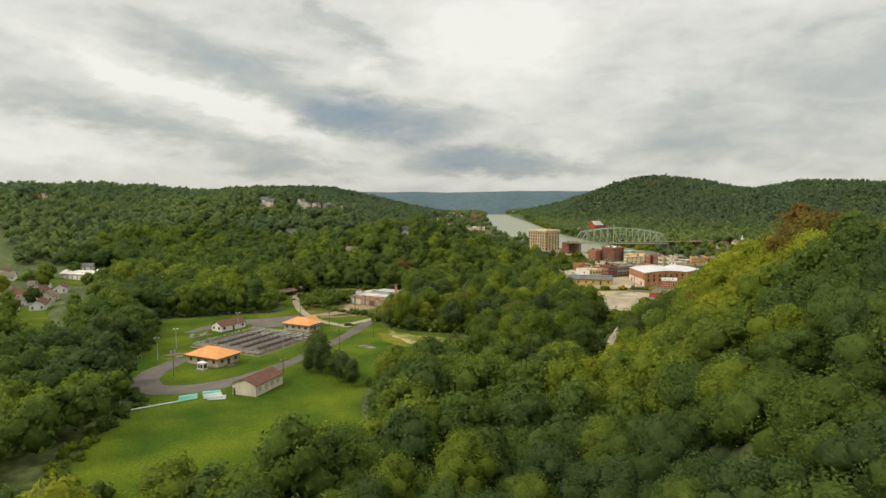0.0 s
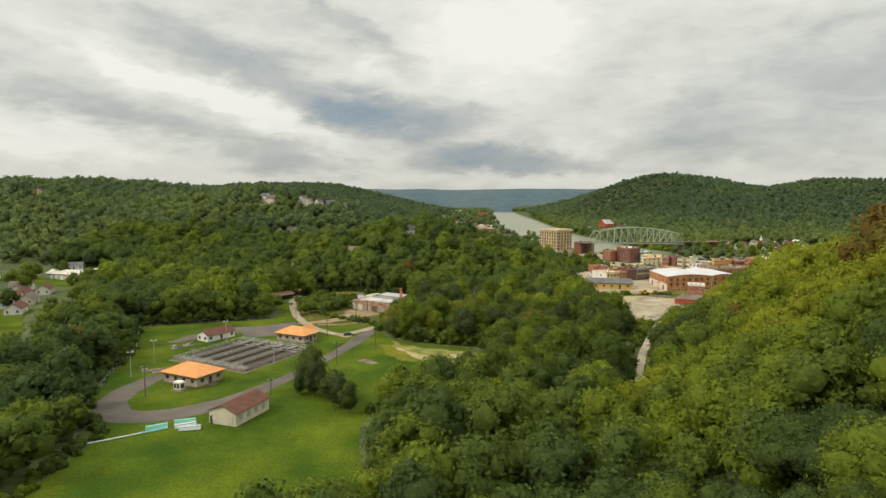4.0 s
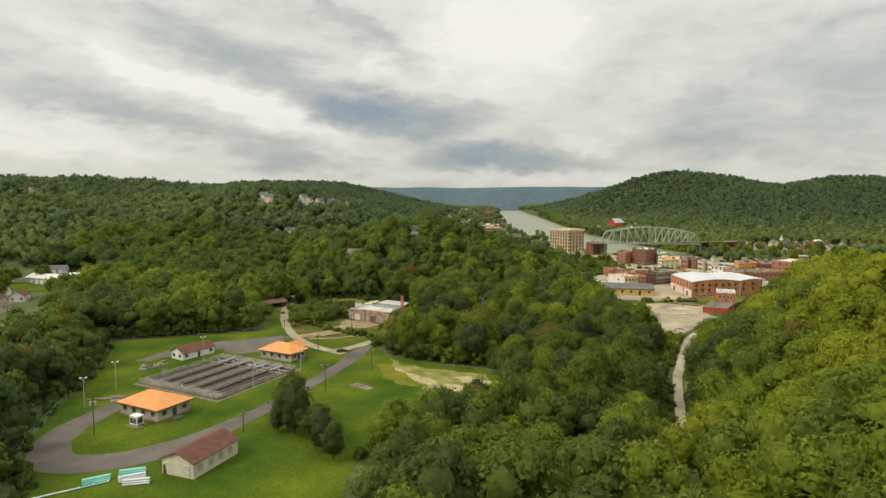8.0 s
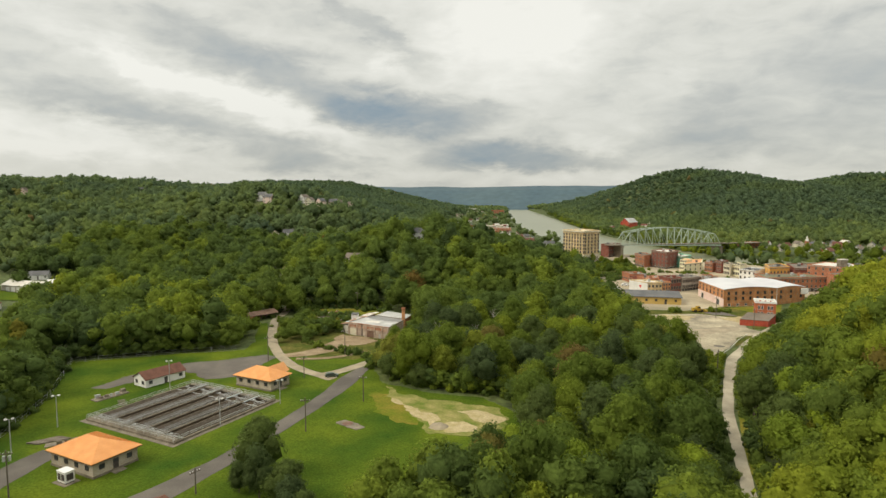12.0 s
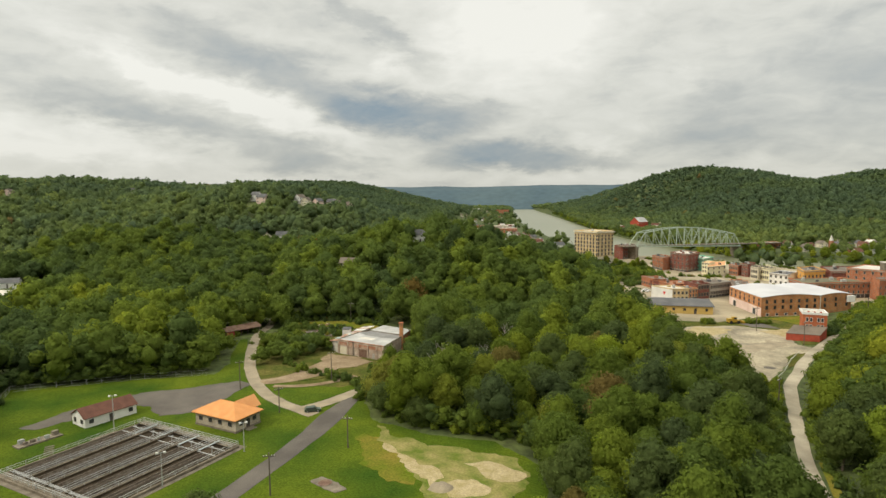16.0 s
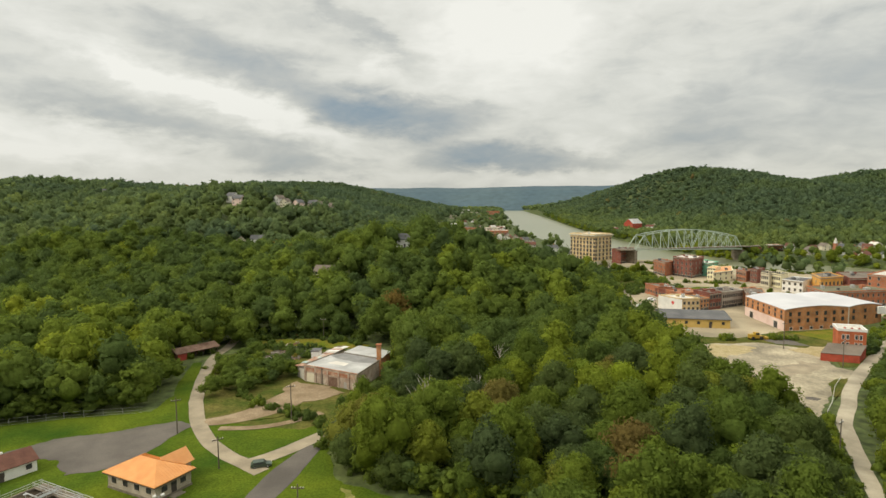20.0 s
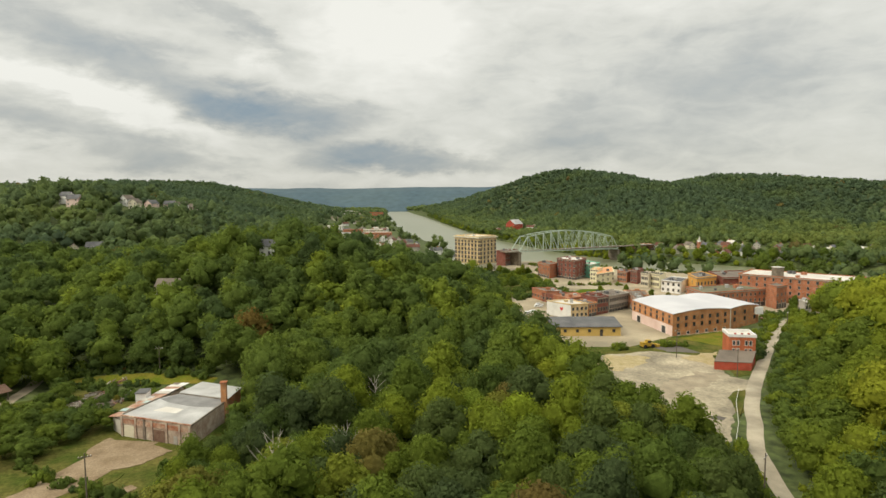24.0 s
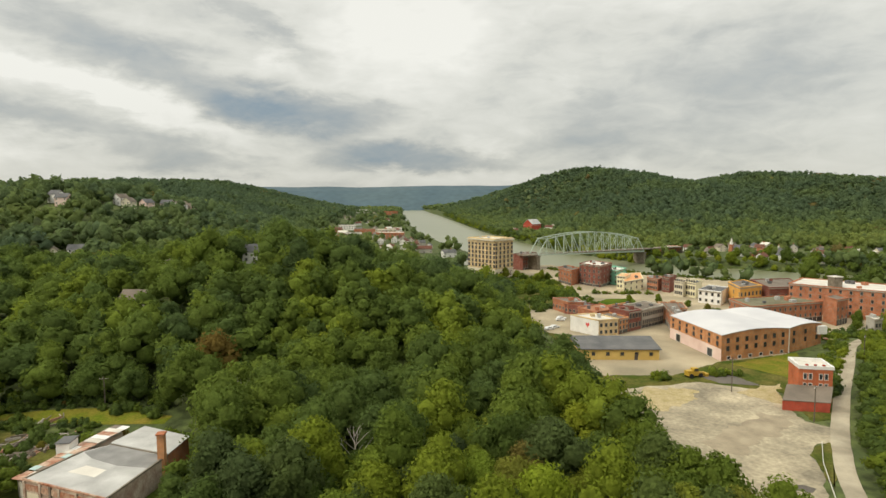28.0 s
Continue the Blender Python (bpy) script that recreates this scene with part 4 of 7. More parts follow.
def tree(x, y, k, size, lift, label="broadleaf tree with a full green summer crown", group="trees of the valley wood"):
    ob = thing("tree", label, "tree", group, x, y, float(ground_z(x, y)), rng.uniform(0, 360))
    ob.scale = (size, size, size * rng.uniform(0.88, 1.12))
    me, tm, pale, dark = near_meshes[k]
    if "dark" in label:
        me = dark
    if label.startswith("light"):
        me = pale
    share("trunk", tm, ob, pose(0, 0, 0))
    share("crown", me, ob, pose(0, 0, lift))
    return ob


order = np.argsort(np.hypot(near_pts[:, 0] - 20, near_pts[:, 1] - 160))
for (x, y) in near_pts[order[:300]]:
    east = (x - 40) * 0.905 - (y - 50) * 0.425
    # sunlight on the eastern slope imitated by more trees in the lighter greens
    kind = ("light yellow-green tree with an airy crown, its sunlit tone painted in",) if rng.random() < ((0.9 if y < 140 else 0.55) if east > 4 else (0.22 if y < 110 else 0.03)) else ("dark green broadleaf tree with a dense crown",) if rng.random() < 0.32 else ()
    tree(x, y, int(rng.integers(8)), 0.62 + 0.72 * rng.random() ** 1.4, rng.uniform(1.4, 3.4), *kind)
if len(order) > 300:
    forest("woodland", near_pts[order[300:]], CLOSE, 3.2, 6.4, 0.8, 1.1, "green woodland along the lane")
for x, y, s in ((-46.5, 97, 1.0), (-43, 88, 0.72), (-37, 86, 0.8), (-33.5, 79, 0.75), (-48, 90, 0.5), (-30, 74, 0.6)):
    tree(x, y, int(rng.integers(8)), s, 2.2, "rounded dark green tree standing on the lawn", "trees on the lawn")

for x, y, s in ((70, 196, 1.1), (68, 184, 0.95), (61, 186, 1.15), (66, 206, 1.1), (66, 219, 1.0), (68, 231, 0.95), (69, 244, 1.0), (72, 257, 1.0), (73, 269, 0.9)):
    tree(x, y, int(rng.integers(8)), s, 2.4, "broadleaf tree with a full green crown beside the gravel lot", "trees beside the lot")

# shrubs and saplings along the edges
def along(line, off, step):
    out = []
    for (x0, y0), (x1, y1) in zip(line, line[1:]):
        l = math.dist((x0, y0), (x1, y1))
        for k in range(int(l / step)):
            t = (k + rng.random()) / max(1, int(l / step))
            nx, ny = -(y1 - y0) / l, (x1 - x0) / l
            o = rng.uniform(*off)
            out.append((x0 + (x1 - x0) * t + nx * o, y0 + (y1 - y0) * t + ny * o))
    return out


SHRUB = [proto(4, 1, 90, 0.19, -0.1, 1.0) for _ in range(5)]
edge = along(LAWN[:6] + [LAWN[6]], (-1.5, 3.0), 2.2) + along(LAWN[13:17], (-2.0, 1.5), 2.2) + along([(-24, 74), (-14, 90), (-4, 100), (8, 112), (15, 122), (16, 138), (6, 152), (-14, 158), (-28, 166)], (-3.0, 1.0), 2.2) + along(ROAD[:7], (-5.5, -3.0), 2.0) + along(ROAD[:8], (3.0, 5.5), 2.0) + along(ROAD[5:8], (5.0, 9.0), 1.2) + along(ROAD[10:14], (-9.5, -6.0), 2.0) + along(ROAD[8:13], (-22, -12), 0.9)
edge += along([(-96, 256), (-60, 262), (-26, 258), (-22, 246), (-28, 224), (-37, 214), (-36, 196)], (-2, 3), 1.6)
edge += along([(-94, 240), (-74, 252), (-64, 240)], (-5, 5), 1.8) 
edge += along([(66, 300), (80, 283), (90, 286)], (-2, 2), 2.0) + along([(104, 290), (108, 290)], (-1, 1), 0.6) + along([(124, 291), (134, 290)], (-1, 1), 2.0) + along([(147, 266), (158, 280), (190, 314)], (-3, 3), 1.3)
edge += along([(88, 436), (104, 426), (128, 424), (136, 446), (132, 480), (124, 520), (100, 528)], (-6, 6), 1.2) + along([(90, 470), (110, 470), (108, 510)], (-8, 8), 1.0)
edge += along([(150, 540), (185, 570), (160, 590)], (-6, 6), 2.0) + along([(186, 402), (196, 394)], (-1, 1), 4.0) + along([(-130, 258), (-112, 250), (-104, 268)], (-6, 6), 1.5)
edge += along([(272, 678), (312, 640), (376, 576), (470, 492)], (-3, 4), 2.0)
edge += along([(370, 372), (330, 436), (262, 504), (212, 552), (180, 600)], (-6, 3), 1.6) + along([(90, 520), (84, 545), (96, 578), (128, 604)], (-5, 5), 1.6)
edge += along([(112, 518), (135, 503), (142, 528), (120, 545)], (-7, 7), 1.5) + along([(120, 430), (130, 450), (126, 486)], (-6, 6), 1.6)
edge += along([(196, 322), (230, 335), (206, 340)], (-7, 7), 1.2)
edge += along([(96, 408), (106, 420), (128, 418), (140, 424)], (-5, 5), 1.3) + along([(104, 440), (124, 452), (120, 500), (140, 470)], (-9, 9), 1.0) + along([(150, 462), (166, 456), (186, 452)], (-2, 2), 2.2)
edge += along([(-96, 290), (-80, 287), (-62, 283), (-44, 277)], (-5, 6), 0.8) + along([(-90, 274), (-76, 272), (-60, 269)], (-3, 3), 1.5)
bank = along([(275, 682), (316, 642), (379, 580), (474, 495)], (-3, 12), 5.0) + along([(275, 684), (256, 775), (244, 930), (238, 1080), (238, 1245), (254, 1585), (290, 2350)], (-9, 4), 4.0)
forest("woodland", np.array(bank), MID, 2.8, 4.8, 0.75, 1.0, "leafy trees lining the far river bank")
bushes = [(-91, 247), (-79, 232), (-72, 229), (-76, 243), (-69, 238), (-66, 235), (-86, 256), (-82, 246), (-84, 264), (-91, 276), (-80, 238), (-74, 236), (-86, 240), (-70, 246), (-66, 228), (-88, 270)]
bushes += along([(-120, 112), (-129, 142), (-150, 182), (-112, 197), (-95, 203)], (1.5, 5), 2.4)
bushes += along(ROAD[7:14], (-9.5, -5.6), 1.8) + along(ROAD[8:13], (-17, -9), 1.6)
bushes += [(-76 + 7 * math.cos(k * 2.4), 228 + 9 * math.sin(k * 1.7)) for k in range(9)] + [(-66, 232), (-63, 236), (-70, 222), (-80, 215)]
bushes += along([(-31, 226), (-28, 236), (-25, 250)], (-4, -1), 2.4)
bushes += along([(-16, 84), (-6, 94), (8, 107), (16, 121), (17, 138), (6, 153), (-14, 159), (-28, 167)], (-5, 0), 2.0)
forest("shrubs", np.array(bushes), MID, 2.4, 4.0, 0.6, 0.85, "large overgrown bushes at the edges of lawn and yard")
forest("shrubs", np.array(edge), SHRUB, 1.1, 2.4, 0.8, 1.4, "green shrubs and saplings along the woodland edge")


# bare dead trees that stand out of the wood
for x, y, h in ((-12.8, 190, 15), (0.5, 196, 13), (8, 232, 12), (-22, 268, 11)):
    dt = thing("dead_tree", "bare grey dead tree standing among green crowns", "tree", "dead trees", x, y, float(ground_z(x, y)), rng.uniform(0, 360))
    part("trunk", rod(rod(bmesh.new(), (0, 0, -0.5), (0.3, 0.1, h * 0.6), 0.26, 0.16, 7), (0.3, 0.1, h * 0.6), (0.1, 0.5, h), 0.16, 0.04, 6), "dead_wood", dt)
    for k in range(9):
        a, z0 = k * 2.4, h * (0.35 + 0.06 * k)
        r = (h - z0) * 0.45 + 0.8
        tip = (math.cos(a) * r, math.sin(a) * r, z0 + r * 1.1)
        bm = rod(bmesh.new(), (0.2, 0.1, z0), tip, 0.09, 0.03, 5)
        rod(bm, Vector(tip) * 0.6 + Vector((0.08, 0.04, z0 * 0.4)), Vector(tip) + Vector((0.6, -0.5, 0.6)), 0.04, 0.015, 4)
        part("branch", bm, "dead_wood", dt)


# ---- buildings ----
def window_meshes(w, h, frame_mat="trim", cache={}):
    key = (w, h, frame_mat)
    if key not in cache:
        t = 0.12
        bm = bmesh.new()
        loops = []
        for y, k, d in ((0.0, t, 0.06), (-0.12, t, 0.06), (-0.12, 0.0, 0.0), (0.0, 0.0, 0.0)):
            loops.append([bm.verts.new(p) for p in ((-w / 2 - k, y, -h / 2 - k - d), (w / 2 + k, y, -h / 2 - k - d), (w / 2 + k, y, h / 2 + k), (-w / 2 - k, y, h / 2 + k))])
        for l0, l1 in zip(loops, loops[1:]):
            for i in range(4):
                j = (i + 1) % 4
                bm.faces.new((l0[i], l0[j], l1[j], l1[i]))
        fm = bpy.data.meshes.new("window")
        bm.to_mesh(fm)
        bm.free()
        fm.materials.append(M[frame_mat])
        bm = boxes((-w / 2, -0.025, -h / 2, w / 2, 0.0, h / 2))
        pm = bpy.data.meshes.new("pane")
        bm.to_mesh(pm)
        bm.free()
        pm.materials.append(M["glass"])
        cache[key] = (fm, pm)
    return cache[key]


def window(parent, m, w, h, frame_mat="trim"):
    fm, pm = window_meshes(w, h, frame_mat)
    ob = share("window", fm, parent, m)
    share("pane", pm, ob, pose(0, -0.02, 0))
    return ob


def ccw(poly):
    area = sum(poly[i - 1][0] * poly[i][1] - poly[i][0] * poly[i - 1][1] for i in range(len(poly)))
    return poly if area > 0 else poly[::-1]


def windows_on(parent, a, b, cols, rows, w, h, z0, dz, margin=1.2, frame_mat="trim"):
    """Rows of windows on the wall from a to b; the outside lies to the right of that way."""
    a, b = Vector(a), Vector(b)
    d = b - a
    ln = d.length
    d.normalize()
    turn = math.degrees(math.atan2(d.y, d.x))
    for c in range(cols):
        s = ln / 2 if cols == 1 else margin + (ln - 2 * margin) * c / (cols - 1)
        p = a + d * s + Vector((d.y, -d.x)) * 0.01
        for r in range(rows):
            window(parent, pose(p.x, p.y, z0 + r * dz, 0, 0, turn), w, h, frame_mat)


def grow(poly, k):
    cx, cy = sum(p[0] for p in poly) / len(poly), sum(p[1] for p in poly) / len(poly)
    return [(x + (k if x > cx else -k), y + (k if y > cy else -k)) for x, y in poly]


def flat_building(label, poly, h, wall, roof, faces=(), category="building", group="", coping=0.5, z=FLOOR, top=None, clutter=0, name="town_building", frame_mat="dull_trim"):
    """A flat-roofed block with a coping, windows on some faces and bits on the roof. faces: (corner, cols, rows, w, h, first height, storey)."""
    poly = ccw(poly)
    cx, cy = sum(p[0] for p in poly) / len(poly), sum(p[1] for p in poly) / len(poly)
    ob = thing(name, label, category, group, cx, cy, z)
    loc = [(x - cx, y - cy) for x, y in poly]
    part("wall", prism(loc, -0.5, h), wall, ob)
    outer, inner = grow(loc, 0.22), grow(loc, -0.35)
    bm = bmesh.new()
    n = len(loc)
    lo, hi = [bm.verts.new((*p, h)) for p in outer], [bm.verts.new((*p, h + coping)) for p in outer]
    ih, il = [bm.verts.new((*p, h + coping)) for p in inner], [bm.verts.new((*p, h + 0.05)) for p in inner]
    for i in range(n):
        j = (i + 1) % n
        for q in ((lo[i], lo[j], hi[j], hi[i]), (hi[i], hi[j], ih[j], ih[i]), (ih[i], ih[j], il[j], il[i]), (lo[j], lo[i], il[i], il[j])):
            bm.faces.new(q)
    part("coping", bm, top or wall, ob)
    rp = part("roof", prism(inner, h - 0.1, h + 0.04), roof, ob)
    for i, cols, rows, w, wh, z0, dz in faces:
        a, b = loc[i % n], loc[(i + 1) % n]
        windows_on(ob, a, b, cols, rows, w, wh, z0, dz, frame_mat=frame_mat)
        if group == "town buildings" and rows > 1:
            ln, turn = math.dist(a, b), math.degrees(math.atan2(b[1] - a[1], b[0] - a[0]))
            face = pose(a[0], a[1], 0, 0, 0, turn)
            part("cornice", boxes((0.1, -0.42, h - 0.5, ln - 0.1, 0.02, h - 0.08)), "dull_trim", ob, "moulded cornice").matrix_basis = face
            if z0 >= 2.8:
                sf = part("shopfront", boxes((0.4, -0.10, 0.2, ln - 0.4, 0.02, z0 - wh / 2 - 0.55)), "storefront", ob, "dark shop windows")
                sf.matrix_basis = face
                part("sign_band", boxes((0.3, -0.18, z0 - wh / 2 - 0.55, ln - 0.3, 0.02, z0 - wh / 2 - 0.25)), "dull_trim", sf)
                for k in range(1, int(ln / 2.6)):
                    part("mullion", boxes((k * 2.6 - 0.09, -0.16, 0.2, k * 2.6 + 0.09, -0.1, z0 - wh / 2 - 0.55)), "trim", sf)
    rnd = random.Random(int(abs(cx) * 7 + cy))
    for k in range(clutter):
        fx, fy = rnd.uniform(-0.3, 0.3), rnd.uniform(-0.3, 0.3)
        px = sum(p[0] for p in loc) / n + fx * (loc[1][0] - loc[0][0]) + fy * (loc[2][0] - loc[1][0])
        py = fx * (loc[1][1] - loc[0][1]) + fy * (loc[2][1] - loc[1][1])
        s, t = rnd.uniform(0.5, 1.3), rnd.uniform(0.5, 1.3)
        part(rnd.choice(("chimney", "roof_vent", "roof_box")), boxes((px - s, py - t, h, px + s, py + t, h + rnd.uniform(0.8, 2.0))), rnd.choice(("grey_roof", wall, "steel")), ob)
    return ob


def gable_house(label, x, y, rz, ln, wd, eave, ridge, wall, roof, z=None, cols=3, rows=1, category="house", group="", over=0.4, chimney=False, door=True, name="house", win=(0.9, 1.2), frame_mat="trim", far=False):
    """A house with its ridge along its own x; a far one has windows only on the two sides turned to the valley."""
    z = float(ground_z(x, y)) if z is None else z
    ob = thing(name, label, category, group, x, y, z, rz)
    a, b = ln / 2, wd / 2
    bm = bmesh.new()
    v = [bm.verts.new(p) for p in ((-a, -b, -0.6), (a, -b, -0.6), (a, b, -0.6), (-a, b, -0.6), (-a, -b, eave), (a, -b, eave), (a, b, eave), (-a, b, eave), (-a, 0, ridge), (a, 0, ridge))]
    for f in ((0, 1, 5, 4), (2, 3, 7, 6), (1, 2, 6, 9, 5), (3, 0, 4, 8, 7), (4, 5, 9, 8), (6, 7, 8, 9), (3, 2, 1, 0)):
        bm.faces.new([v[i] for i in f])
    part("wall", bm, wall, ob)
    bm = bmesh.new()
    sl = (ridge - eave) / b
    t, o = 0.16, over
    for s in (-1, 1):
        q = [bm.verts.new(p) for p in ((-a - o, s * (b + o), eave - sl * o + 0.03), (a + o, s * (b + o), eave - sl * o + 0.03), (a + o, 0, ridge + 0.03), (-a - o, 0, ridge + 0.03),
                                       (-a - o, s * (b + o), eave - sl * o + t), (a + o, s * (b + o), eave - sl * o + t), (a + o, 0, ridge + t + 0.03), (-a - o, 0, ridge + t + 0.03))]
        for f in ((0, 1, 2, 3), (7, 6, 5, 4), (0, 4, 5, 1), (1, 5, 6, 2), (3, 7, 4, 0)):
            bm.faces.new([q[i] for i in f])
    bmesh.ops.recalc_face_normals(bm, faces=bm.faces)
    part("roof", bm, roof, ob)
    dz = eave / max(1, rows)
    for p, q, c in (((-a, -b), (a, -b), cols), ((a, b), (-a, b), cols), ((a, -b), (a, b), 2 if wd > 6 else 1), ((-a, b), (-a, -b), 2 if wd > 6 else 1)):
        # the outward normal, turned into the world: does this side look south?
        nx, ny = q[1] - p[1], p[0] - q[0]
        if far and math.sin(radians(rz)) * nx + math.cos(radians(rz)) * ny > 0:
            continue
        windows_on(ob, p, q, c, rows, win[0], win[1], dz * 0.58, dz, 1.6, frame_mat)
    if door:
        part("door", boxes((-0.5, -b - 0.06, 0, 0.5, -b + 0.01, 2.1)), "dark_door", ob)
    if chimney:
        part("chimney", boxes((a * 0.4, 0.3, eave, a * 0.4 + 0.8, 1.1, ridge + 1.2)), "red_brick", ob)
    return ob


def hip_roof(a, b, eave, rise, over, ridge):
    """A hipped roof over a plan 2a by 2b, with a short ridge along x."""
    bm = bmesh.new()
    a, b = a + over, b + over
    t = 0.22
    lo = [bm.verts.new(p) for p in ((-a, -b, eave), (a, -b, eave), (a, b, eave), (-a, b, eave))]
    e = [bm.verts.new(p) for p in ((-a, -b, eave + t), (a, -b, eave + t), (a, b, eave + t), (-a, b, eave + t))]
    r = [bm.verts.new((-ridge / 2, 0, eave + rise)), bm.verts.new((ridge / 2, 0, eave + rise))]
    for i in range(4):
        bm.faces.new((lo[i], lo[(i + 1) % 4], e[(i + 1) % 4], e[i]))
    for f in ((e[0], e[1], r[1], r[0]), (e[1], e[2], r[1]), (e[2], e[3], r[0], r[1]), (e[3], e[0], r[0])):
        bm.faces.new(f)
    bm.faces.new(lo[::-1])
    return bm


def seams(bm, a, b, eave, rise, over, ridge, step=0.6):
    """Standing seams that run up the four slopes."""
    A, B = a + over, b + over
    t = eave + 0.22
    n = int(2 * A / step)
    for i in range(1, n):
        x = -A + 2 * A * i / n
        if abs(x) <= ridge / 2:
            k = 1.0
        else:
            k = (A - abs(x)) / (A - ridge / 2)
        for s in (-1, 1):
            beam(bm, (x, s * B, t + 0.02), (x, s * B * (1 - k), t + 0.02 + (rise - 0.22) * k), 0.05, 0.06)
    n = int(2 * B / step)
    for i in range(1, n):
        y = -B + 2 * B * i / n
        k = (B - abs(y)) / B
        for s in (-1, 1):
            beam(bm, (s * A, y, t + 0.02), (s * (A - (A - ridge / 2) * k), y, t + 0.02 + (rise - 0.22) * k), 0.05, 0.06)
    return bm


# ---- the water works ----
def works_building(label, x, y, rz, ln, wd, eave, rise, ridge, wing=False, plinth="concrete"):
    ob = thing("pump_house", label, "building", "orange-roofed works buildings", x, y, FLOOR, rz)
    a, b = ln / 2, wd / 2
    part("wall", boxes((-a, -b, -0.4, a, b, eave)), "tan_brick", ob)
    part("plinth", boxes((-a - 0.12, -b - 0.12, -0.4, a + 0.12, b + 0.12, 0.5)), plinth, ob)
    rf = part("roof", hip_roof(a, b, eave, rise, 0.75, ridge), "orange_roof", ob, "orange metal hipped roof")
    part("roof_seams", seams(bmesh.new(), a, b, eave, rise, 0.75, ridge), "orange_roof", rf)
    part("fascia", boxes((-a - 0.78, -b - 0.78, eave - 0.12, a + 0.78, b + 0.78, eave + 0.02)), "dark_door", ob)
    for p, q, c in (((-a, -b), (a, -b), 4), ((a, -b), (a, b), 3), ((a, b), (-a, b), 4), ((-a, b), (-a, -b), 2)):
        windows_on(ob, p, q, c, 1, 1.0, 0.8, eave * 0.62, 1, 2.0, "dark_door")
    part("door", boxes((a - 0.02, -0.6, 0, a + 0.07, 0.6, 2.1)), "dark_door", ob)
    part("garage_door", boxes((-a - 0.08, -b + 1.2, 0.05, -a + 0.02, -b + 4.2, 2.7)), "white_wall", ob, "white roll-up door")
    part("doorstep", boxes((a, -1.4, -0.3, a + 1.8, 1.4, 0.14)), "concrete", ob)
    if wing:
        part("wing_wall", boxes((a - 7.6, b - 0.2, -0.4, a - 3.6, b + 3.0, eave - 0.1)), "tan_brick", ob)
        bm = bmesh.new()
        x0, x1, y0, y1, e, r = a - 8.2, a - 3.0, b - 3.0, b + 3.6, eave, eave + rise * 0.92
        xm = (x0 + x1) / 2
        v = [bm.verts.new(p) for p in ((x0, y0, e), (x0, y1, e), (x1, y1, e), (x1, y0, e), (xm, y0, r), (xm, y1, r))]
        for f in ((0, 4, 5, 1), (3, 2, 5, 4), (1, 5, 2), (0, 3, 4), (0, 1, 2, 3)):
            bm.faces.new([v[i] for i in f])
        bmesh.ops.recalc_face_normals(bm, faces=bm.faces)
        part("wing_roof", bm, "orange_roof", ob)
    return ob


# long side faces the drive to the south-east
works_building("tan brick pump house with a bright orange hipped metal roof", -86.4, 101.8, -24, 15.2, 10.4, 3.5, 2.9, 4.6)
works_building("tan brick office with an orange hipped roof and rear wing", -68.4, 159.2, -24, 14.6, 8.4, 3.4, 2.8, 5.0, wing=True)
gable_house("white painted works shed with a dark brown shingle roof", -103.9, 161.4, 60, 13.6, 6.8, 2.7, 4.6, "white_wall", "brown_roof", FLOOR, cols=3, group="works sheds", name="shed", category="shed", win=(0.9, 0.8), frame_mat="dark_door")
shed = gable_house("cream metal shed with a weathered red-brown roof", -59.4, 71.4, 72, 13.9, 8.6, 3.5, 5.3, "cream_wall", "brown_roof", FLOOR, cols=0, group="works sheds", name="shed", category="shed", door=False)
part("double_door", boxes((-7.02, -3.2, 0.05, -6.9, -0.1, 2.9), (-7.02, 0.0, 0.05, -6.9, 3.1, 2.9)), "cream_wall", shed, "cream double door")
part("side_door", boxes((-7.03, 3.2, 0.05, -6.9, 4.0, 2.1)), "dark_door", shed)
for k in range(4):
    part("wall_panel", boxes((-5.6 + k * 3.1, -4.36, 1.2, -4.2 + k * 3.1, -4.29, 2.6)), "door_paint", shed)


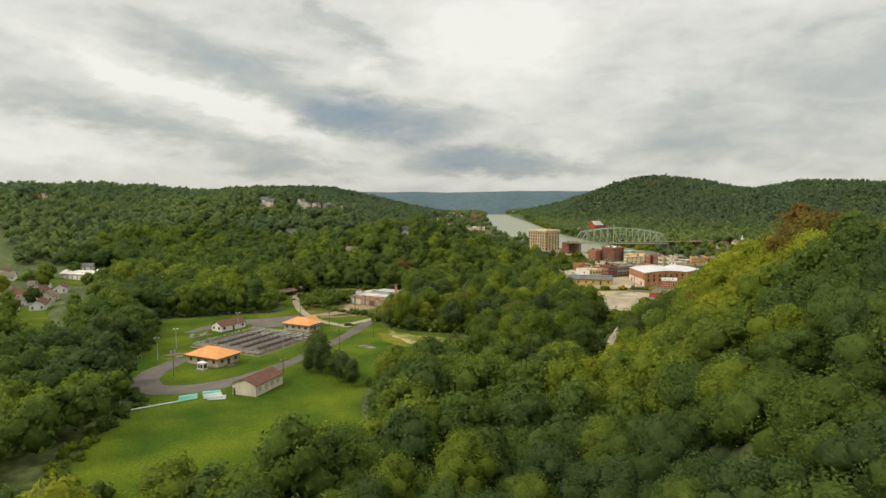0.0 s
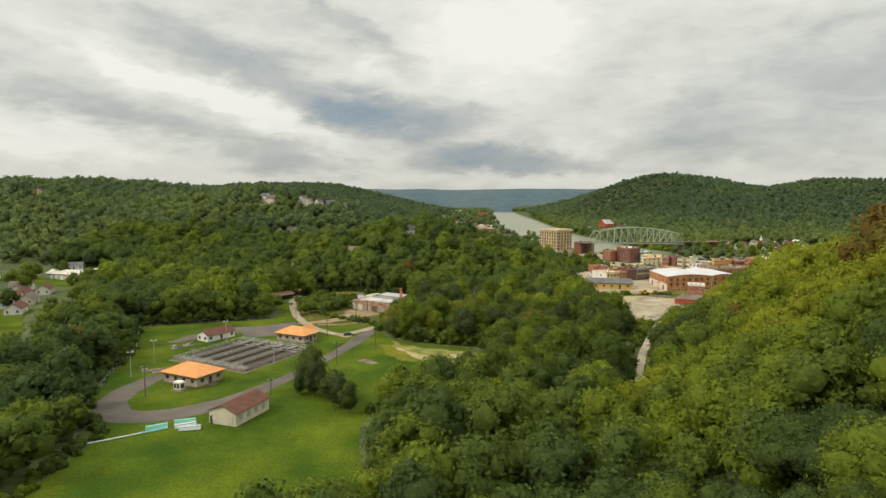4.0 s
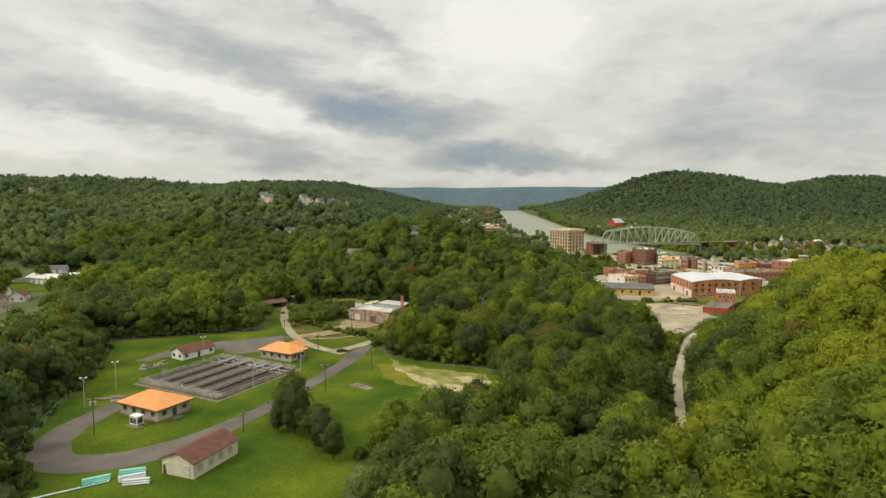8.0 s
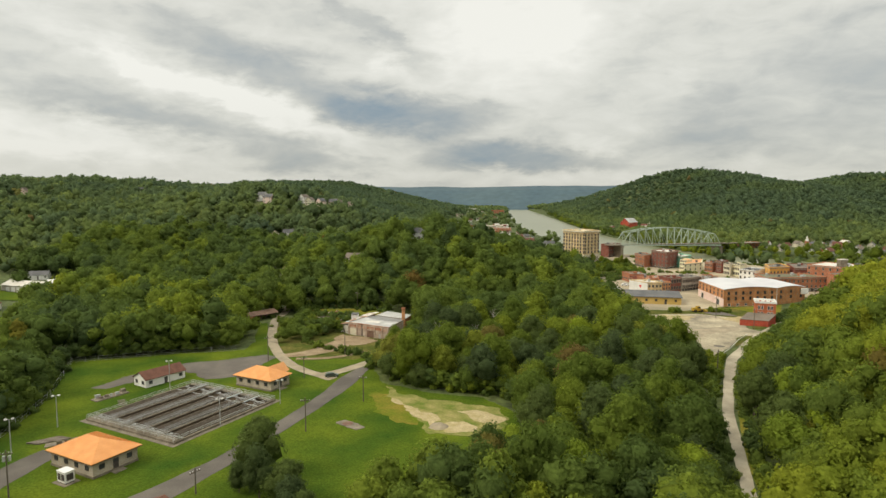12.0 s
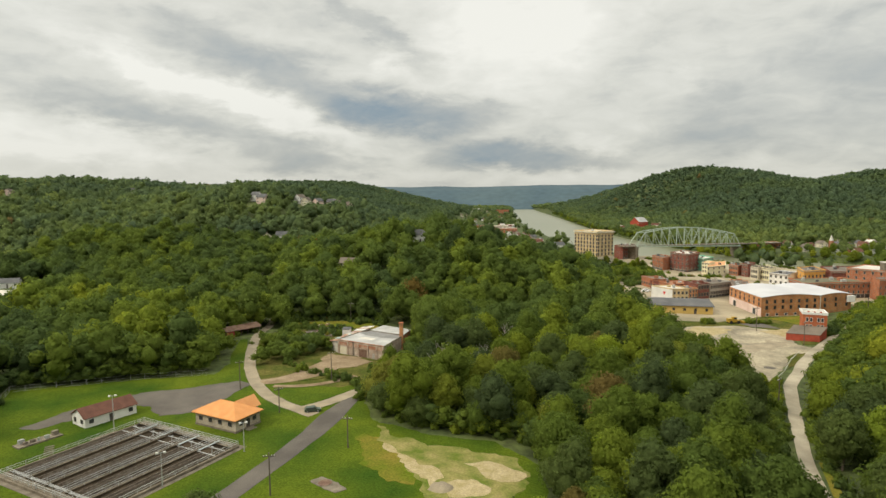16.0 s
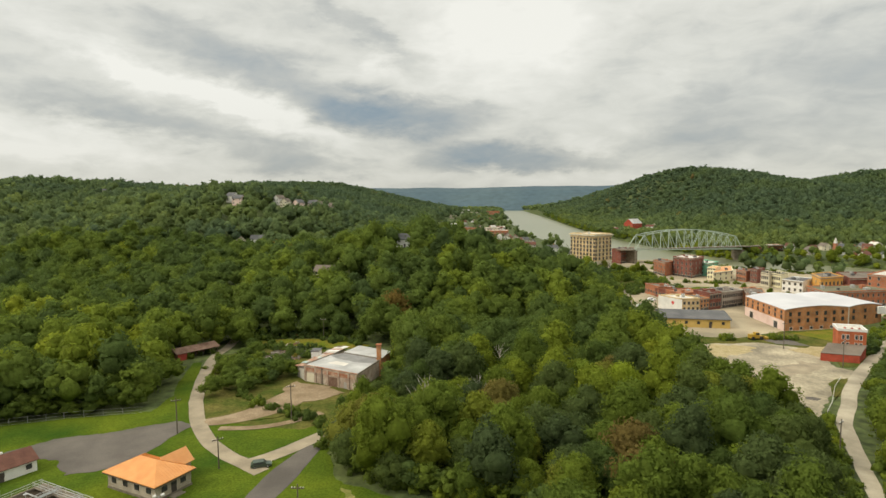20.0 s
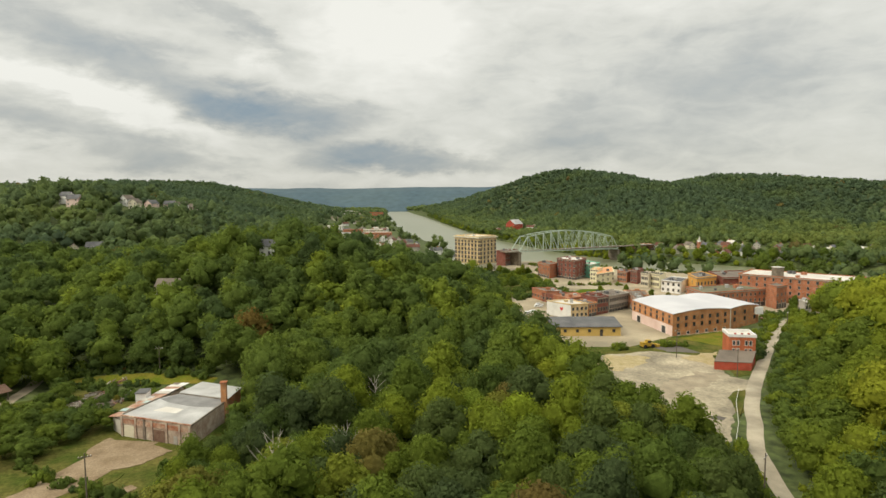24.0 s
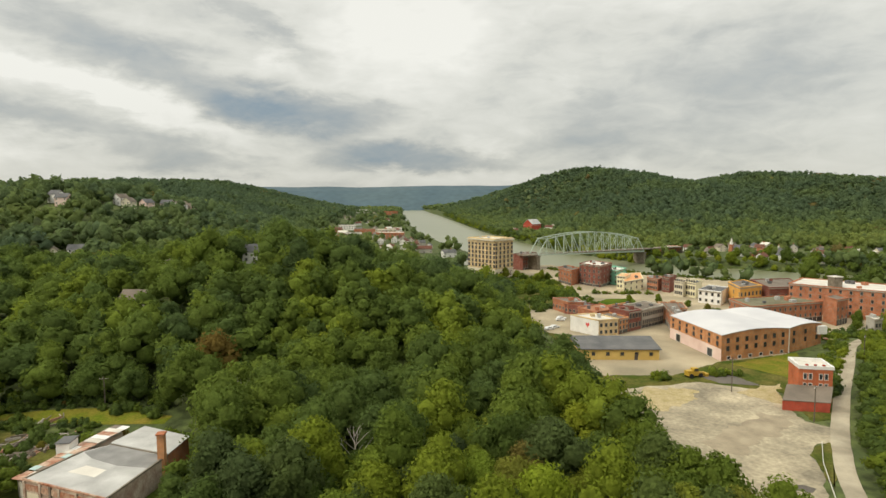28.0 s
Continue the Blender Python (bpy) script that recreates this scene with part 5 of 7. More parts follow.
def basin():
    """The open settling basin: channels between walkways, with rails."""
    ln, wd, rim = 35.0, 35.0, 0.62
    ob = thing("settling_basin", "concrete settling basin with five open channels and railed walkways", "basin", x=-82.2, y=135.2, z=FLOOR, rz=66)
    a, b = ln / 2, wd / 2
    part("floor", boxes((-a, -b, -0.2, a, b, 0.16)), "sludge", ob, "dark wet floor of the channels")
    for k, d in enumerate(((-a, -b, 0, a, -b + 0.5, rim), (-a, b - 0.5, 0, a, b, rim), (-a, -b + 0.5, 0, -a + 0.5, b - 0.5, rim), (a - 0.5, -b + 0.5, 0, a, b - 0.5, rim))):
        part("outer_wall", boxes(d), "concrete", ob)
    part("apron", boxes((-a - 1.2, -b - 1.2, -0.2, a + 1.2, -b, 0.1), (-a - 1.2, b, -0.2, a + 1.2, b + 1.2, 0.1), (-a - 1.2, -b, -0.2, -a, b, 0.1), (a, -b, -0.2, a + 1.2, b, 0.1)), "concrete", ob)
    post = bpy.data.meshes.new("post")
    bm = boxes((-0.035, -0.035, 0, 0.035, 0.035, 1.05))
    bm.to_mesh(post)
    bm.free()
    post.materials.append(M["steel"])

    def rail(p, q, n):
        bm = bmesh.new()
        p, q = Vector(p), Vector(q)
        for h in (0.55, 1.05):
            beam(bm, p + Vector((0, 0, h)), q + Vector((0, 0, h)), 0.09, 0.09)
        r = part("railing", bm, "steel", ob)
        for k in range(n + 1):
            share("post", post, r, pose(*(p + (q - p) * k / n)))

    lanes = 5
    for k in range(1, lanes):
        y = -b + wd * k / lanes
        part("partition_wall", boxes((-a + 0.5, y - 0.3, 0.1, a - 0.5, y + 0.3, rim)), "sludge", ob)
        part("walkway", boxes((-a + 0.3, y - 0.30, rim, a - 0.3, y + 0.30, rim + 0.12)), "concrete", ob)
        for s in (-0.46, 0.46):
            rail((-a + 0.4, y + s, rim + 0.14), (a - 0.4, y + s, rim + 0.14), 12)
    for k in range(lanes):
        y = -b + wd * (k + 0.5) / lanes
        for q in (-1.5, 0.0, 1.5):
            part("baffle", boxes((-a + 4, y + q - 0.07, 0.1, a - 7, y + q + 0.07, 0.62 if q else 0.8)), "dark_wood", ob)
        for x in (-a + 3.2, a - 6.5, a - 3.5):
            part("cross_pipe", rod(bmesh.new(), (x, y - 3.3, rim - 0.2), (x, y + 3.3, rim - 0.2), 0.13), "steel", ob)
        part("valve", rod(rod(bmesh.new(), (a - 5, y, 0.2), (a - 5, y, rim + 0.9), 0.10), (a - 5, y, rim + 0.8), (a - 5, y, rim + 0.9), 0.4), "steel", ob)
        part("valve", rod(rod(bmesh.new(), (-a + 2, y, 0.2), (-a + 2, y, rim + 0.9), 0.10), (-a + 2, y, rim + 0.8), (-a + 2, y, rim + 0.9), 0.4), "steel", ob)
    for x in (a - 1.2, -a + 1.2):
        part("gallery", boxes((x - 0.8, -b + 0.3, rim + 0.02, x + 0.8, b - 0.3, rim + 0.16)), "concrete", ob)
        for s in (-0.75, 0.75):
            rail((x + s, -b + 0.4, rim + 0.16), (x + s, b - 0.4, rim + 0.16), 12)
    for y in (-b + 0.25, b - 0.25):
        rail((-a, y, rim), (a, y, rim), 12)
    for y in (-12.0, -5.0, 3.5, 11.0):
        part("pipe", rod(bmesh.new(), (a - 7, y, rim + 0.5), (a - 0.8, y, rim + 0.5), 0.18), "white_pipe", ob)


basin()


def lamp_post(x, y, h, arm=1.4, turn=0):
    ob = thing("lamp_post", "tall grey steel lamp post with floodlight heads", "lamp post", "lamp posts of the works", x, y, float(ground_z(x, y)), turn)
    part("pole", rod(bmesh.new(), (0, 0, -0.3), (0, 0, h), 0.13, 0.08), "steel", ob)
    part("arm", rod(bmesh.new(), (-arm / 2, 0, h), (arm / 2, 0, h), 0.05), "steel", ob)
    for s in (-1, 1):
        part("lamp_head", boxes((s * arm / 2 - 0.28, -0.2, h - 0.1, s * arm / 2 + 0.28, 0.25, h + 0.22)), "white_wall", ob)


def utility_pole(x, y, h=9.5, turn=0, box_on=False):
    ob = thing("utility_pole", "weathered wooden utility pole with a crossarm", "utility pole", "utility poles", x, y, float(ground_z(x, y)), turn)
    part("pole", rod(bmesh.new(), (0, 0, -0.5), (0, 0, h), 0.17, 0.11), "wood_pole", ob)
    part("crossarm", boxes((-1.2, -0.08, h - 0.9, 1.2, 0.08, h - 0.72)), "wood_pole", ob)
    for x0 in (-1.05, -0.5, 0.5, 1.05):
        part("insulator", rod(bmesh.new(), (x0, 0, h - 0.72), (x0, 0, h - 0.5), 0.06), "white_wall", ob)
    if box_on:
        for s in (-0.5, 0.5):
            part("transformer", rod(bmesh.new(), (s, 0.2, h - 2.4), (s, 0.2, h - 1.3), 0.3), "steel", ob)


for x, y, h in ((-109.8, 121.5, 8.5), (-109, 105, 8.5), (-96.4, 153.6, 9), (-67, 124, 7.5), (-57, 142, 7)):
    lamp_post(x, y, h, turn=30)
utility_pole(-93.5, 85.5, 10, 20, True)
for x, y, h, t in ((-43.5, 122, 9, 10), (-57.3, 167.4, 7.5, 40), (-76.5, 186.7, 9.5, 30), (-50, 197, 10, 20), (-32.9, 145.2, 8, 0), (-56.6, 89, 5.5, 60), (-105.5, 303.5, 9, 0), (-62, 281, 9, 0),
                   (-18.4, 274.6, 9, 0), (121.1, 274.8, 11, 10), (128, 249.5, 10, 40), (82.5, 177, 9, 40), (174, 284, 10, 40), (-101, 64, 8, 0)):
    utility_pole(x, y, h, t)

gen = thing("generator", "white generator cabinet with dark grilles on a concrete pad", "generator", x=-86.6, y=92.6, z=FLOOR, rz=-24)
part("pad", boxes((-2.2, -1.7, -0.2, 2.2, 1.7, 0.15)), "concrete", gen)
part("cabinet", boxes((-1.4, -1.0, 0.35, 1.4, 1.0, 2.6)), "white_wall", gen)
part("lid", boxes((-1.5, -1.1, 2.6, 1.5, 1.1, 2.75)), "white_wall", gen)
for x in (-0.65, 0.65):
    part("grille", boxes((x - 0.5, -1.06, 0.8, x + 0.5, -0.99, 2.2)), "dark_door", gen)
part("grille", boxes((1.39, -0.7, 0.8, 1.46, 0.7, 2.2)), "dark_door", gen)
part("skid", boxes((-1.5, -0.9, 0.15, 1.5, -0.6, 0.35), (-1.5, 0.6, 0.15, 1.5, 0.9, 0.35)), "dark_door", gen)

# lengths of pipe laid out on the grass, bundles beside the shed
for k in range(7):
    t = k / 6
    x, y = -88.5 + 12.5 * t, 51.5 + 9.0 * t
    pb = thing("pipe", "long pale plastic pipe lying on the grass", "pipe", "pipes by the drive", x, y, FLOOR + 0.04, 36)
    part("tube", rod(bmesh.new(), (-1.9, 0, 0.22), (1.5, 0.1, 0.22), 0.2, 0.2, 10), "white_pipe" if k < 5 else "teal_pipe", pb)
    part("collar", rod(bmesh.new(), (1.3, 0.1, 0.22), (1.6, 0.1, 0.22), 0.25, 0.25, 10), "white_pipe", pb)
for bx, by, rz, mat, lab in ((-72.0, 65.6, 20, "teal_pipe", "teal"), (-70.6, 63.0, 30, "white_pipe", "pale grey"), (-68.6, 61.2, 15, "white_pipe", "pale grey"), (-77.5, 61.6, 33, "teal_pipe", "teal")):
    pb = thing("pipe_bundle", "stacked bundle of %s plastic pipes on the ground" % lab, "pipes", "pipe bundles", bx, by, FLOOR + 0.04, rz)
    for r in range(3):
        for c in range(4 - r):
            part("pipe", rod(bmesh.new(), (-2.6, (c - (3 - r) / 2) * 0.42, 0.21 + r * 0.36), (2.6, (c - (3 - r) / 2) * 0.42, 0.21 + r * 0.36), 0.2, 0.2, 8), mat, pb)
    for x in (-1.5, 1.5):
        part("strap", boxes((x - 0.05, -0.86, 0, x + 0.05, 0.86, 0.05)), "dark_door", pb)


# slabs and small works on the grass
def slab(label, x, y, rz, ln, wd, h, mat, n=0, name="slab"):
    ob = thing(name, label, "slab", "", x, y, FLOOR + 0.03, rz)
    part("base", boxes((-ln / 2, -wd / 2, -0.1, ln / 2, wd / 2, h)), mat, ob)
    rnd = random.Random(int(x * 3 + y))
    for k in range(n):
        px, py, s = rnd.uniform(-ln / 2, ln / 2) * 0.8, rnd.uniform(-wd / 2, wd / 2) * 0.7, rnd.uniform(0.25, 0.7)
        part("block", boxes((px - s, py - s * 0.7, h, px + s, py + s * 0.7, h + rnd.uniform(0.3, 1.0))), rnd.choice(("concrete", "dark_wood", "steel")), ob)


slab("pale concrete pad beside the basin", -95.4, 149.2, 62, 6.5, 3.0, 0.12, "concrete")
slab("low concrete works pit with pipes and blocks", -110.8, 145.6, 62, 10, 3.2, 0.35, "concrete", 7, "works_pit")
pad = thing("manhole_pad", "pale concrete pad with a round dark cover on the lawn", "slab", x=-33.0, y=127.0, z=FLOOR + 0.03, rz=-32)
part("base", prism(ragged([(-4.2, -1.4), (3.8, -1.7), (4.6, 0.6), (1.2, 1.7), (-3.6, 1.6)], 1.0, 0.5), -0.1, 0.10), "concrete", pad)
part("cover", rod(bmesh.new(), (-0.9, 0, 0.08), (-0.9, 0, 0.24), 1.45, 1.4, 18), "rusty_door", pad, "round dark iron cover")
part("ring", rod(bmesh.new(), (-0.9, 0, 0.06), (-0.9, 0, 0.17), 1.7, 1.7, 18), "concrete", pad)
mound = thing("gravel_pile", "low pale heap of gravel on sandy ground", "gravel pile", x=-9.4, y=126.6, z=FLOOR + 0.1)
bm = bmesh.new()
rows = [[bm.verts.new((r * math.cos(k * math.tau / 16) * (1 + 0.12 * math.sin(k * 2.3)), r * 0.85 * math.sin(k * math.tau / 16), z + 0.06 * math.sin(k * 1.9 + r))) for k in range(16)] for r, z in ((2.7, -0.1), (2.1, 0.45), (1.3, 0.85), (0.5, 1.05))]
for r0, r1 in zip(rows, rows[1:]):
    for k in range(16):
        bm.faces.new((r0[k], r0[(k + 1) % 16], r1[(k + 1) % 16], r1[k]))
bm.faces.new(rows[-1])
part("heap", bm, "concrete_road", mound)
slab("concrete ramp behind the pump house", -100.5, 112.0, 30, 9, 2.5, 0.2, "concrete", 3)
for k in range(5):
    st = thing("step", "concrete garden step set in the lawn", "step", "steps in the lawn", -105.5 + k * 0.75, 142.5 - k * 1.1, FLOOR + 0.03, 40)
    part("tread", boxes((-1.0, -0.25, -0.1, 1.0, 0.25, 0.14)), "concrete", st)
for k in range(7):
    st = thing("timber", "old timber baulk lying beside the drive", "timber", "timbers by the drive", -104 - k * 0.55, 112.5 + k * 0.1, FLOOR + 0.03, 35 + k)
    part("baulk", boxes((-3.5, -0.16, 0, 3.5, 0.16, 0.3)), "dark_wood", st)


def fence(line, label, h=1.8):
    """Chain-link fence: posts and rails along a line."""
    ob = thing("fence", label, "fence", "fences", line[0][0], line[0][1], 0)
    x0, y0 = line[0]
    pm = bpy.data.meshes.new("post")
    bm = rod(bmesh.new(), (0, 0, -0.3), (0, 0, h), 0.05, 0.05, 6)
    bm.to_mesh(pm)
    bm.free()
    pm.materials.append(M["steel"])
    for a, b in zip(line, line[1:]):
        n = max(1, int(math.dist(a, b) / 4))
        za, zb = float(ground_z(*a)), float(ground_z(*b))
        bm = bmesh.new()
        for q in (0.12, h * 0.5, h):
            beam(bm, (a[0] - x0, a[1] - y0, za + q), (b[0] - x0, b[1] - y0, zb + q), 0.035)
        part("rail", bm, "steel", ob)
        for k in range(n):
            t = k / n
            share("post", pm, ob, pose(a[0] - x0 + (b[0] - a[0]) * t, a[1] - y0 + (b[1] - a[1]) * t, za + (zb - za) * t))


fence([(-92, 50), (-108, 82), (-118, 110), (-128, 142), (-148, 181), (-113, 196), (-94, 201)], "long grey chain-link fence round the works lawn")


# ---- vehicles ----
def car(label, x, y, rz, paint, ln=4.5, wd=1.8, h=1.45, van=False, group="parked cars", z=None):
    z = float(ground_z(x, y)) + 0.08 if z is None else z
    ob = thing("car", label, "car", group, x, y, z, rz)
    a, b = ln / 2, wd / 2
    prof = [(-a, 0.3), (a, 0.3), (a, 0.75), (a * 0.5, 0.9), (a * 0.25, h), (-a * 0.72, h), (-a * 0.95, 0.95), (-a, 0.85)] if not van else [(-a, 0.35), (a, 0.35), (a, 1.0), (a * 0.75, 1.2), (a * 0.55, h), (-a, h)]
    bm = bmesh.new()
    l = [bm.verts.new((p, -b, q)) for p, q in prof]
    r = [bm.verts.new((p, b, q)) for p, q in prof]
    n = len(prof)
    for i in range(n):
        bm.faces.new((l[i], l[(i + 1) % n], r[(i + 1) % n], r[i]))
    bm.faces.new(l[::-1])
    bm.faces.new(r)
    bmesh.ops.recalc_face_normals(bm, faces=bm.faces)
    bmesh.ops.bevel(bm, geom=bm.edges[:], offset=0.06, segments=1, affect="EDGES")
    part("body", bm, paint, ob)
    part("windows", boxes((-a * 0.66, -b - 0.012, 0.95, a * 0.22, b + 0.012, h - 0.14)), "glass", ob)
    ws = bmesh.new()
    beam(ws, (a * 0.47, 0, 0.97), (a * 0.28, 0, h - 0.06), wd * 0.82, 0.05)
    part("windscreen", ws, "glass", ob)
    for sx in (-0.62, 0.62):
        for sy in (-1, 1):
            wh = part("wheel", rod(bmesh.new(), (a * sx, sy * (b - 0.2), 0.33), (a * sx, sy * (b + 0.02), 0.33), 0.33, 0.33, 12), "rubber", ob)
            part("rim", rod(bmesh.new(), (a * sx, sy * b, 0.33), (a * sx, sy * (b + 0.04), 0.33), 0.19, 0.19, 10), "steel", wh)
    for sy in (-0.65, 0.65):
        part("headlight", boxes((a - 0.05, sy * b - 0.16, 0.62, a + 0.015, sy * b + 0.16, 0.76)), "trim", ob)
    return ob


car("dark green car standing at the lane junction", -48.2, 168.6, 20, "car_dark")
for x, y, rz in ((92, 366, 20), (95.5, 369, 20), (103, 384, -10), (105, 388, -10)):
    car("white car parked in the small town car park", x, y, rz, "car_white")
car("red car parked among the houses by the wood", -162, 95, 30, "car_red")
for x, y in ((-131, 258), (-128, 262), (-134, 263)):
    car("pale car parked in a clearing by the lane", x, y, 80, "car_white")

# yellow machine by the lot
dg = thing("digger", "yellow wheeled loader parked at the edge of the lot", "digger", x=118, y=290.5, z=FLOOR + 0.1, rz=10)
part("chassis", boxes((-3.0, -1.1, 0.7, 2.4, 1.1, 1.7)), "digger_yellow", dg)
part("engine_cover", boxes((-3.2, -0.9, 1.7, -0.9, 0.9, 2.4)), "digger_yellow", dg)
cab = part("cab", boxes((-0.8, -0.85, 1.7, 0.9, 0.85, 3.1)), "digger_yellow", dg)
part("glass", boxes((-0.6, -0.88, 2.1, 0.94, 0.88, 2.9)), "glass", cab)
part("arm", beam(bmesh.new(), (1.0, 0, 1.8), (4.0, 0, 0.9), 0.5), "digger_yellow", dg)
part("bucket", boxes((3.6, -1.3, 0.1, 4.8, 1.3, 1.1)), "digger_yellow", dg)
for sx in (-2.0, 1.6):
    for sy in (-1, 1):
        part("wheel", rod(bmesh.new(), (sx, sy * 0.9, 0.75), (sx, sy * 1.4, 0.75), 0.75, 0.75, 14), "rubber", dg)

# ---- the old garage ----
gz = FLOOR
gr = thing("garage", "old flat-roofed garage with patched roof, rusty lean-to and brick chimney", "garage", x=0, y=0, z=gz)
gpoly = [(-56.0, 231.2), (-36.4, 220.9), (-31.6, 238.6), (-45.9, 246.4), (-50.6, 243.2)]
part("wall", prism(gpoly, -0.5, 5.1), "peeling_wall", gr, "peeling pinkish rendered wall")
part("roof", prism(gpoly, 5.1, 5.35), "patched_roof", gr, "patched pale grey flat roof")
part("roof_patch", prism([(-50.2, 243.0), (-45.9, 246.1), (-31.9, 238.4), (-33.4, 233.0), (-40.5, 235.2), (-47.0, 239.4)], 5.35, 5.385), "grey_felt", gr, "darker grey felt across the back of the roof")
part("roof_patch", prism([(-49, 233.5), (-42.5, 230.3), (-41.5, 233.2), (-46.5, 236.0)], 5.35, 5.378), "pale_roof", gr, "pale repaired patch")
back = [(-45.9, 246.5), (-31.5, 238.7), (-29.9, 247.6), (-42.0, 255.4)]
part("back_wall", prism(back, -0.5, 5.6), "red_brick", gr)
part("back_roof", prism(grow(back, 0.2), 5.6, 5.8), "patched_roof", gr, "pale roof of the back bay")
for a, b in zip(gpoly[:3] + [gpoly[4]], gpoly[1:3] + [gpoly[3], gpoly[0]]):
    part("parapet", beam(bmesh.new(), (*a, 5.42), (*b, 5.42), 0.35, 0.34), "rust" if a == gpoly[0] else "concrete", gr)
gd = (Vector(gpoly[1]) - Vector(gpoly[0])).normalized().to_3d()
gn = Vector((gd.y, -gd.x, 0))
gt = math.degrees(math.atan2(gd.y, gd.x))
for s, w, h, mat, lab in ((2.6, 3.2, 3.0, "cream_wall", "cream roll-up door"), (6.2, 1.5, 3.1, "peeling_wall", ""), (12.2, 3.4, 3.0, "rusty_door", "dark rust-brown roll-up door"), (17.2, 1.1, 2.1, "door_paint", "")):
    q = Vector((*gpoly[0], 0)) + gd * s
    d = part("garage_door", boxes((-w / 2, -0.06, 0, w / 2, 0.02, h)), mat, gr, lab)
    d.matrix_basis = pose(q.x, q.y, 0, 0, 0, gt)
    for r in range(5):
        part("door_slat", boxes((-w / 2, -0.11, r * h / 5 + 0.02, w / 2, -0.06, r * h / 5 + h / 5 - 0.06)), mat, d)
q = Vector((*gpoly[0], 0)) + gd * 10.6 + gn * 0.06
fs = part("fascia", boxes((-10.6, -0.08, 3.5, 10.8, 0.0, 4.7)), "rust", gr, "peeling faded red fascia")
fs.matrix_basis = pose(q.x, q.y, 0, 0, 0, gt)
for s in (0.4, 4.8, 7.6, 10.0, 14.6, 18.6, 21.6):
    q = Vector((*gpoly[0], 0)) + gd * s
    d = part("pilaster", boxes((-0.3, -0.25, 0, 0.3, 0.02, 5.2)), "dark_wood" if s == 7.6 else "peeling_wall", gr)
    d.matrix_basis = pose(q.x, q.y, 0, 0, 0, gt)
part("chimney", boxes((-32.9, 236.7, 0, -31.5, 238.1, 10.6)), "orange_brick", gr, "tall square brick chimney")
part("chimney_cap", boxes((-33.1, 236.5, 10.6, -31.3, 238.3, 10.9)), "red_brick", gr)
part("side_shed_wall", prism([(-59.6, 235.6), (-56.4, 231.9), (-48.2, 257.8), (-52.6, 261.4)], -0.5, 3.6), "grey_wall", gr)
la, lb = (Vector((-60.6, 235.2)), Vector((-52.0, 263.2))), (Vector((-55.9, 231.6)), Vector((-46.6, 258.6)))
tones = ("rust", "rust", "white_wall", "rust", "pale_roof", "rust", "teal_sheet", "white_wall", "pale_roof", "rust", "rust", "dark_wood", "rust", "pale_roof")
for k in range(14):
    t0, t1 = k / 14, (k + 1) / 14 - 0.006
    zj = random.Random(k).uniform(-0.12, 0.14)
    for half, (w0, w1) in enumerate(((0.0, 0.48), (0.49, 1.0))):
        sh = bmesh.new()
        v = []
        for dz in (0.0, 0.07):
            for t, w in ((t0, w0), (t0, w1), (t1, w1), (t1, w0)):
                p = la[0].lerp(la[1], t).lerp(lb[0].lerp(lb[1], t), w)
                v.append(sh.verts.new((p.x, p.y, 3.7 + 1.0 * w + zj + 0.05 * half + dz)))
        for f in ((3, 2, 1, 0), (4, 5, 6, 7), (0, 1, 5, 4), (1, 2, 6, 5), (2, 3, 7, 6), (3, 0, 4, 7)):
            sh.faces.new([v[i] for i in f])
        part("iron_sheet", sh, tones[(k * 3 + half * 5) % 14], gr, "rusting corrugated iron sheet" if tones[(k * 3 + half * 5) % 14] == "rust" else "")
part("roof_hut", boxes((-58.2, 247.6, -0.3, -55.4, 251.6, 5.6)), "white_wall", gr, "small white rooftop hut")
part("hut_roof", boxes((-58.4, 247.4, 5.6, -55.2, 251.8, 5.8)), "grey_roof", gr)
# scrap heap west of the garage
rnd = random.Random(5)
for k in range(150):
    t = rnd.random()
    if k < 70:
        x, y = -80 + 7 * t + rnd.uniform(-2.2, 2.2), 246 + 32 * t + rnd.uniform(-2.0, 2.0)
    else:
        x, y = -73 + 9 * t + rnd.uniform(-1.8, 1.8), 246 + 22 * t + rnd.uniform(-1.5, 1.5)
    sc = thing("timber", "weathered scrap timber lying in rough grass", "timber", "scrap heap by the garage", x, y, float(ground_z(x, y)) + 0.05, rnd.gauss(65, 40))
    l = rnd.uniform(0.8, 3.2)
    part("board", boxes((-l, -0.14, 0, l, 0.14, rnd.uniform(0.12, 0.8))), rnd.choice(("dark_wood", "dark_wood", "dead_wood", "concrete", "rust")), sc)

# small house by the lane and a clearing
sd = thing("shed", "long dark-roofed open shed with a red front by the lane", "shed", x=-108, y=262, z=float(ground_z(-108, 262)), rz=52)
part("wall", boxes((-8, 2.2, -0.5, 8, 3.6, 3.0), (-8, -3.6, -0.5, -7.7, 2.2, 3.0)), "dark_brick", sd)
part("front_panel", boxes((-8, -3.7, -0.3, -4.4, -3.5, 2.8)), "car_red", sd, "red painted front")
for k in range(5):
    part("post", boxes((-4 + k * 2.9, -3.6, -0.5, -3.8 + k * 2.9, -3.4, 2.8)), "wood_pole", sd)
bm = bmesh.new()
v = [bm.verts.new(p) for p in ((-8.6, -4.2, 2.8), (8.6, -4.2, 2.8), (8.6, 4.2, 2.9), (-8.6, 4.2, 2.9), (-8.6, 0, 4.3), (8.6, 0, 4.3), (-8.6, -4.2, 2.65), (8.6, -4.2, 2.65), (8.6, 4.2, 2.75), (-8.6, 4.2, 2.75))]
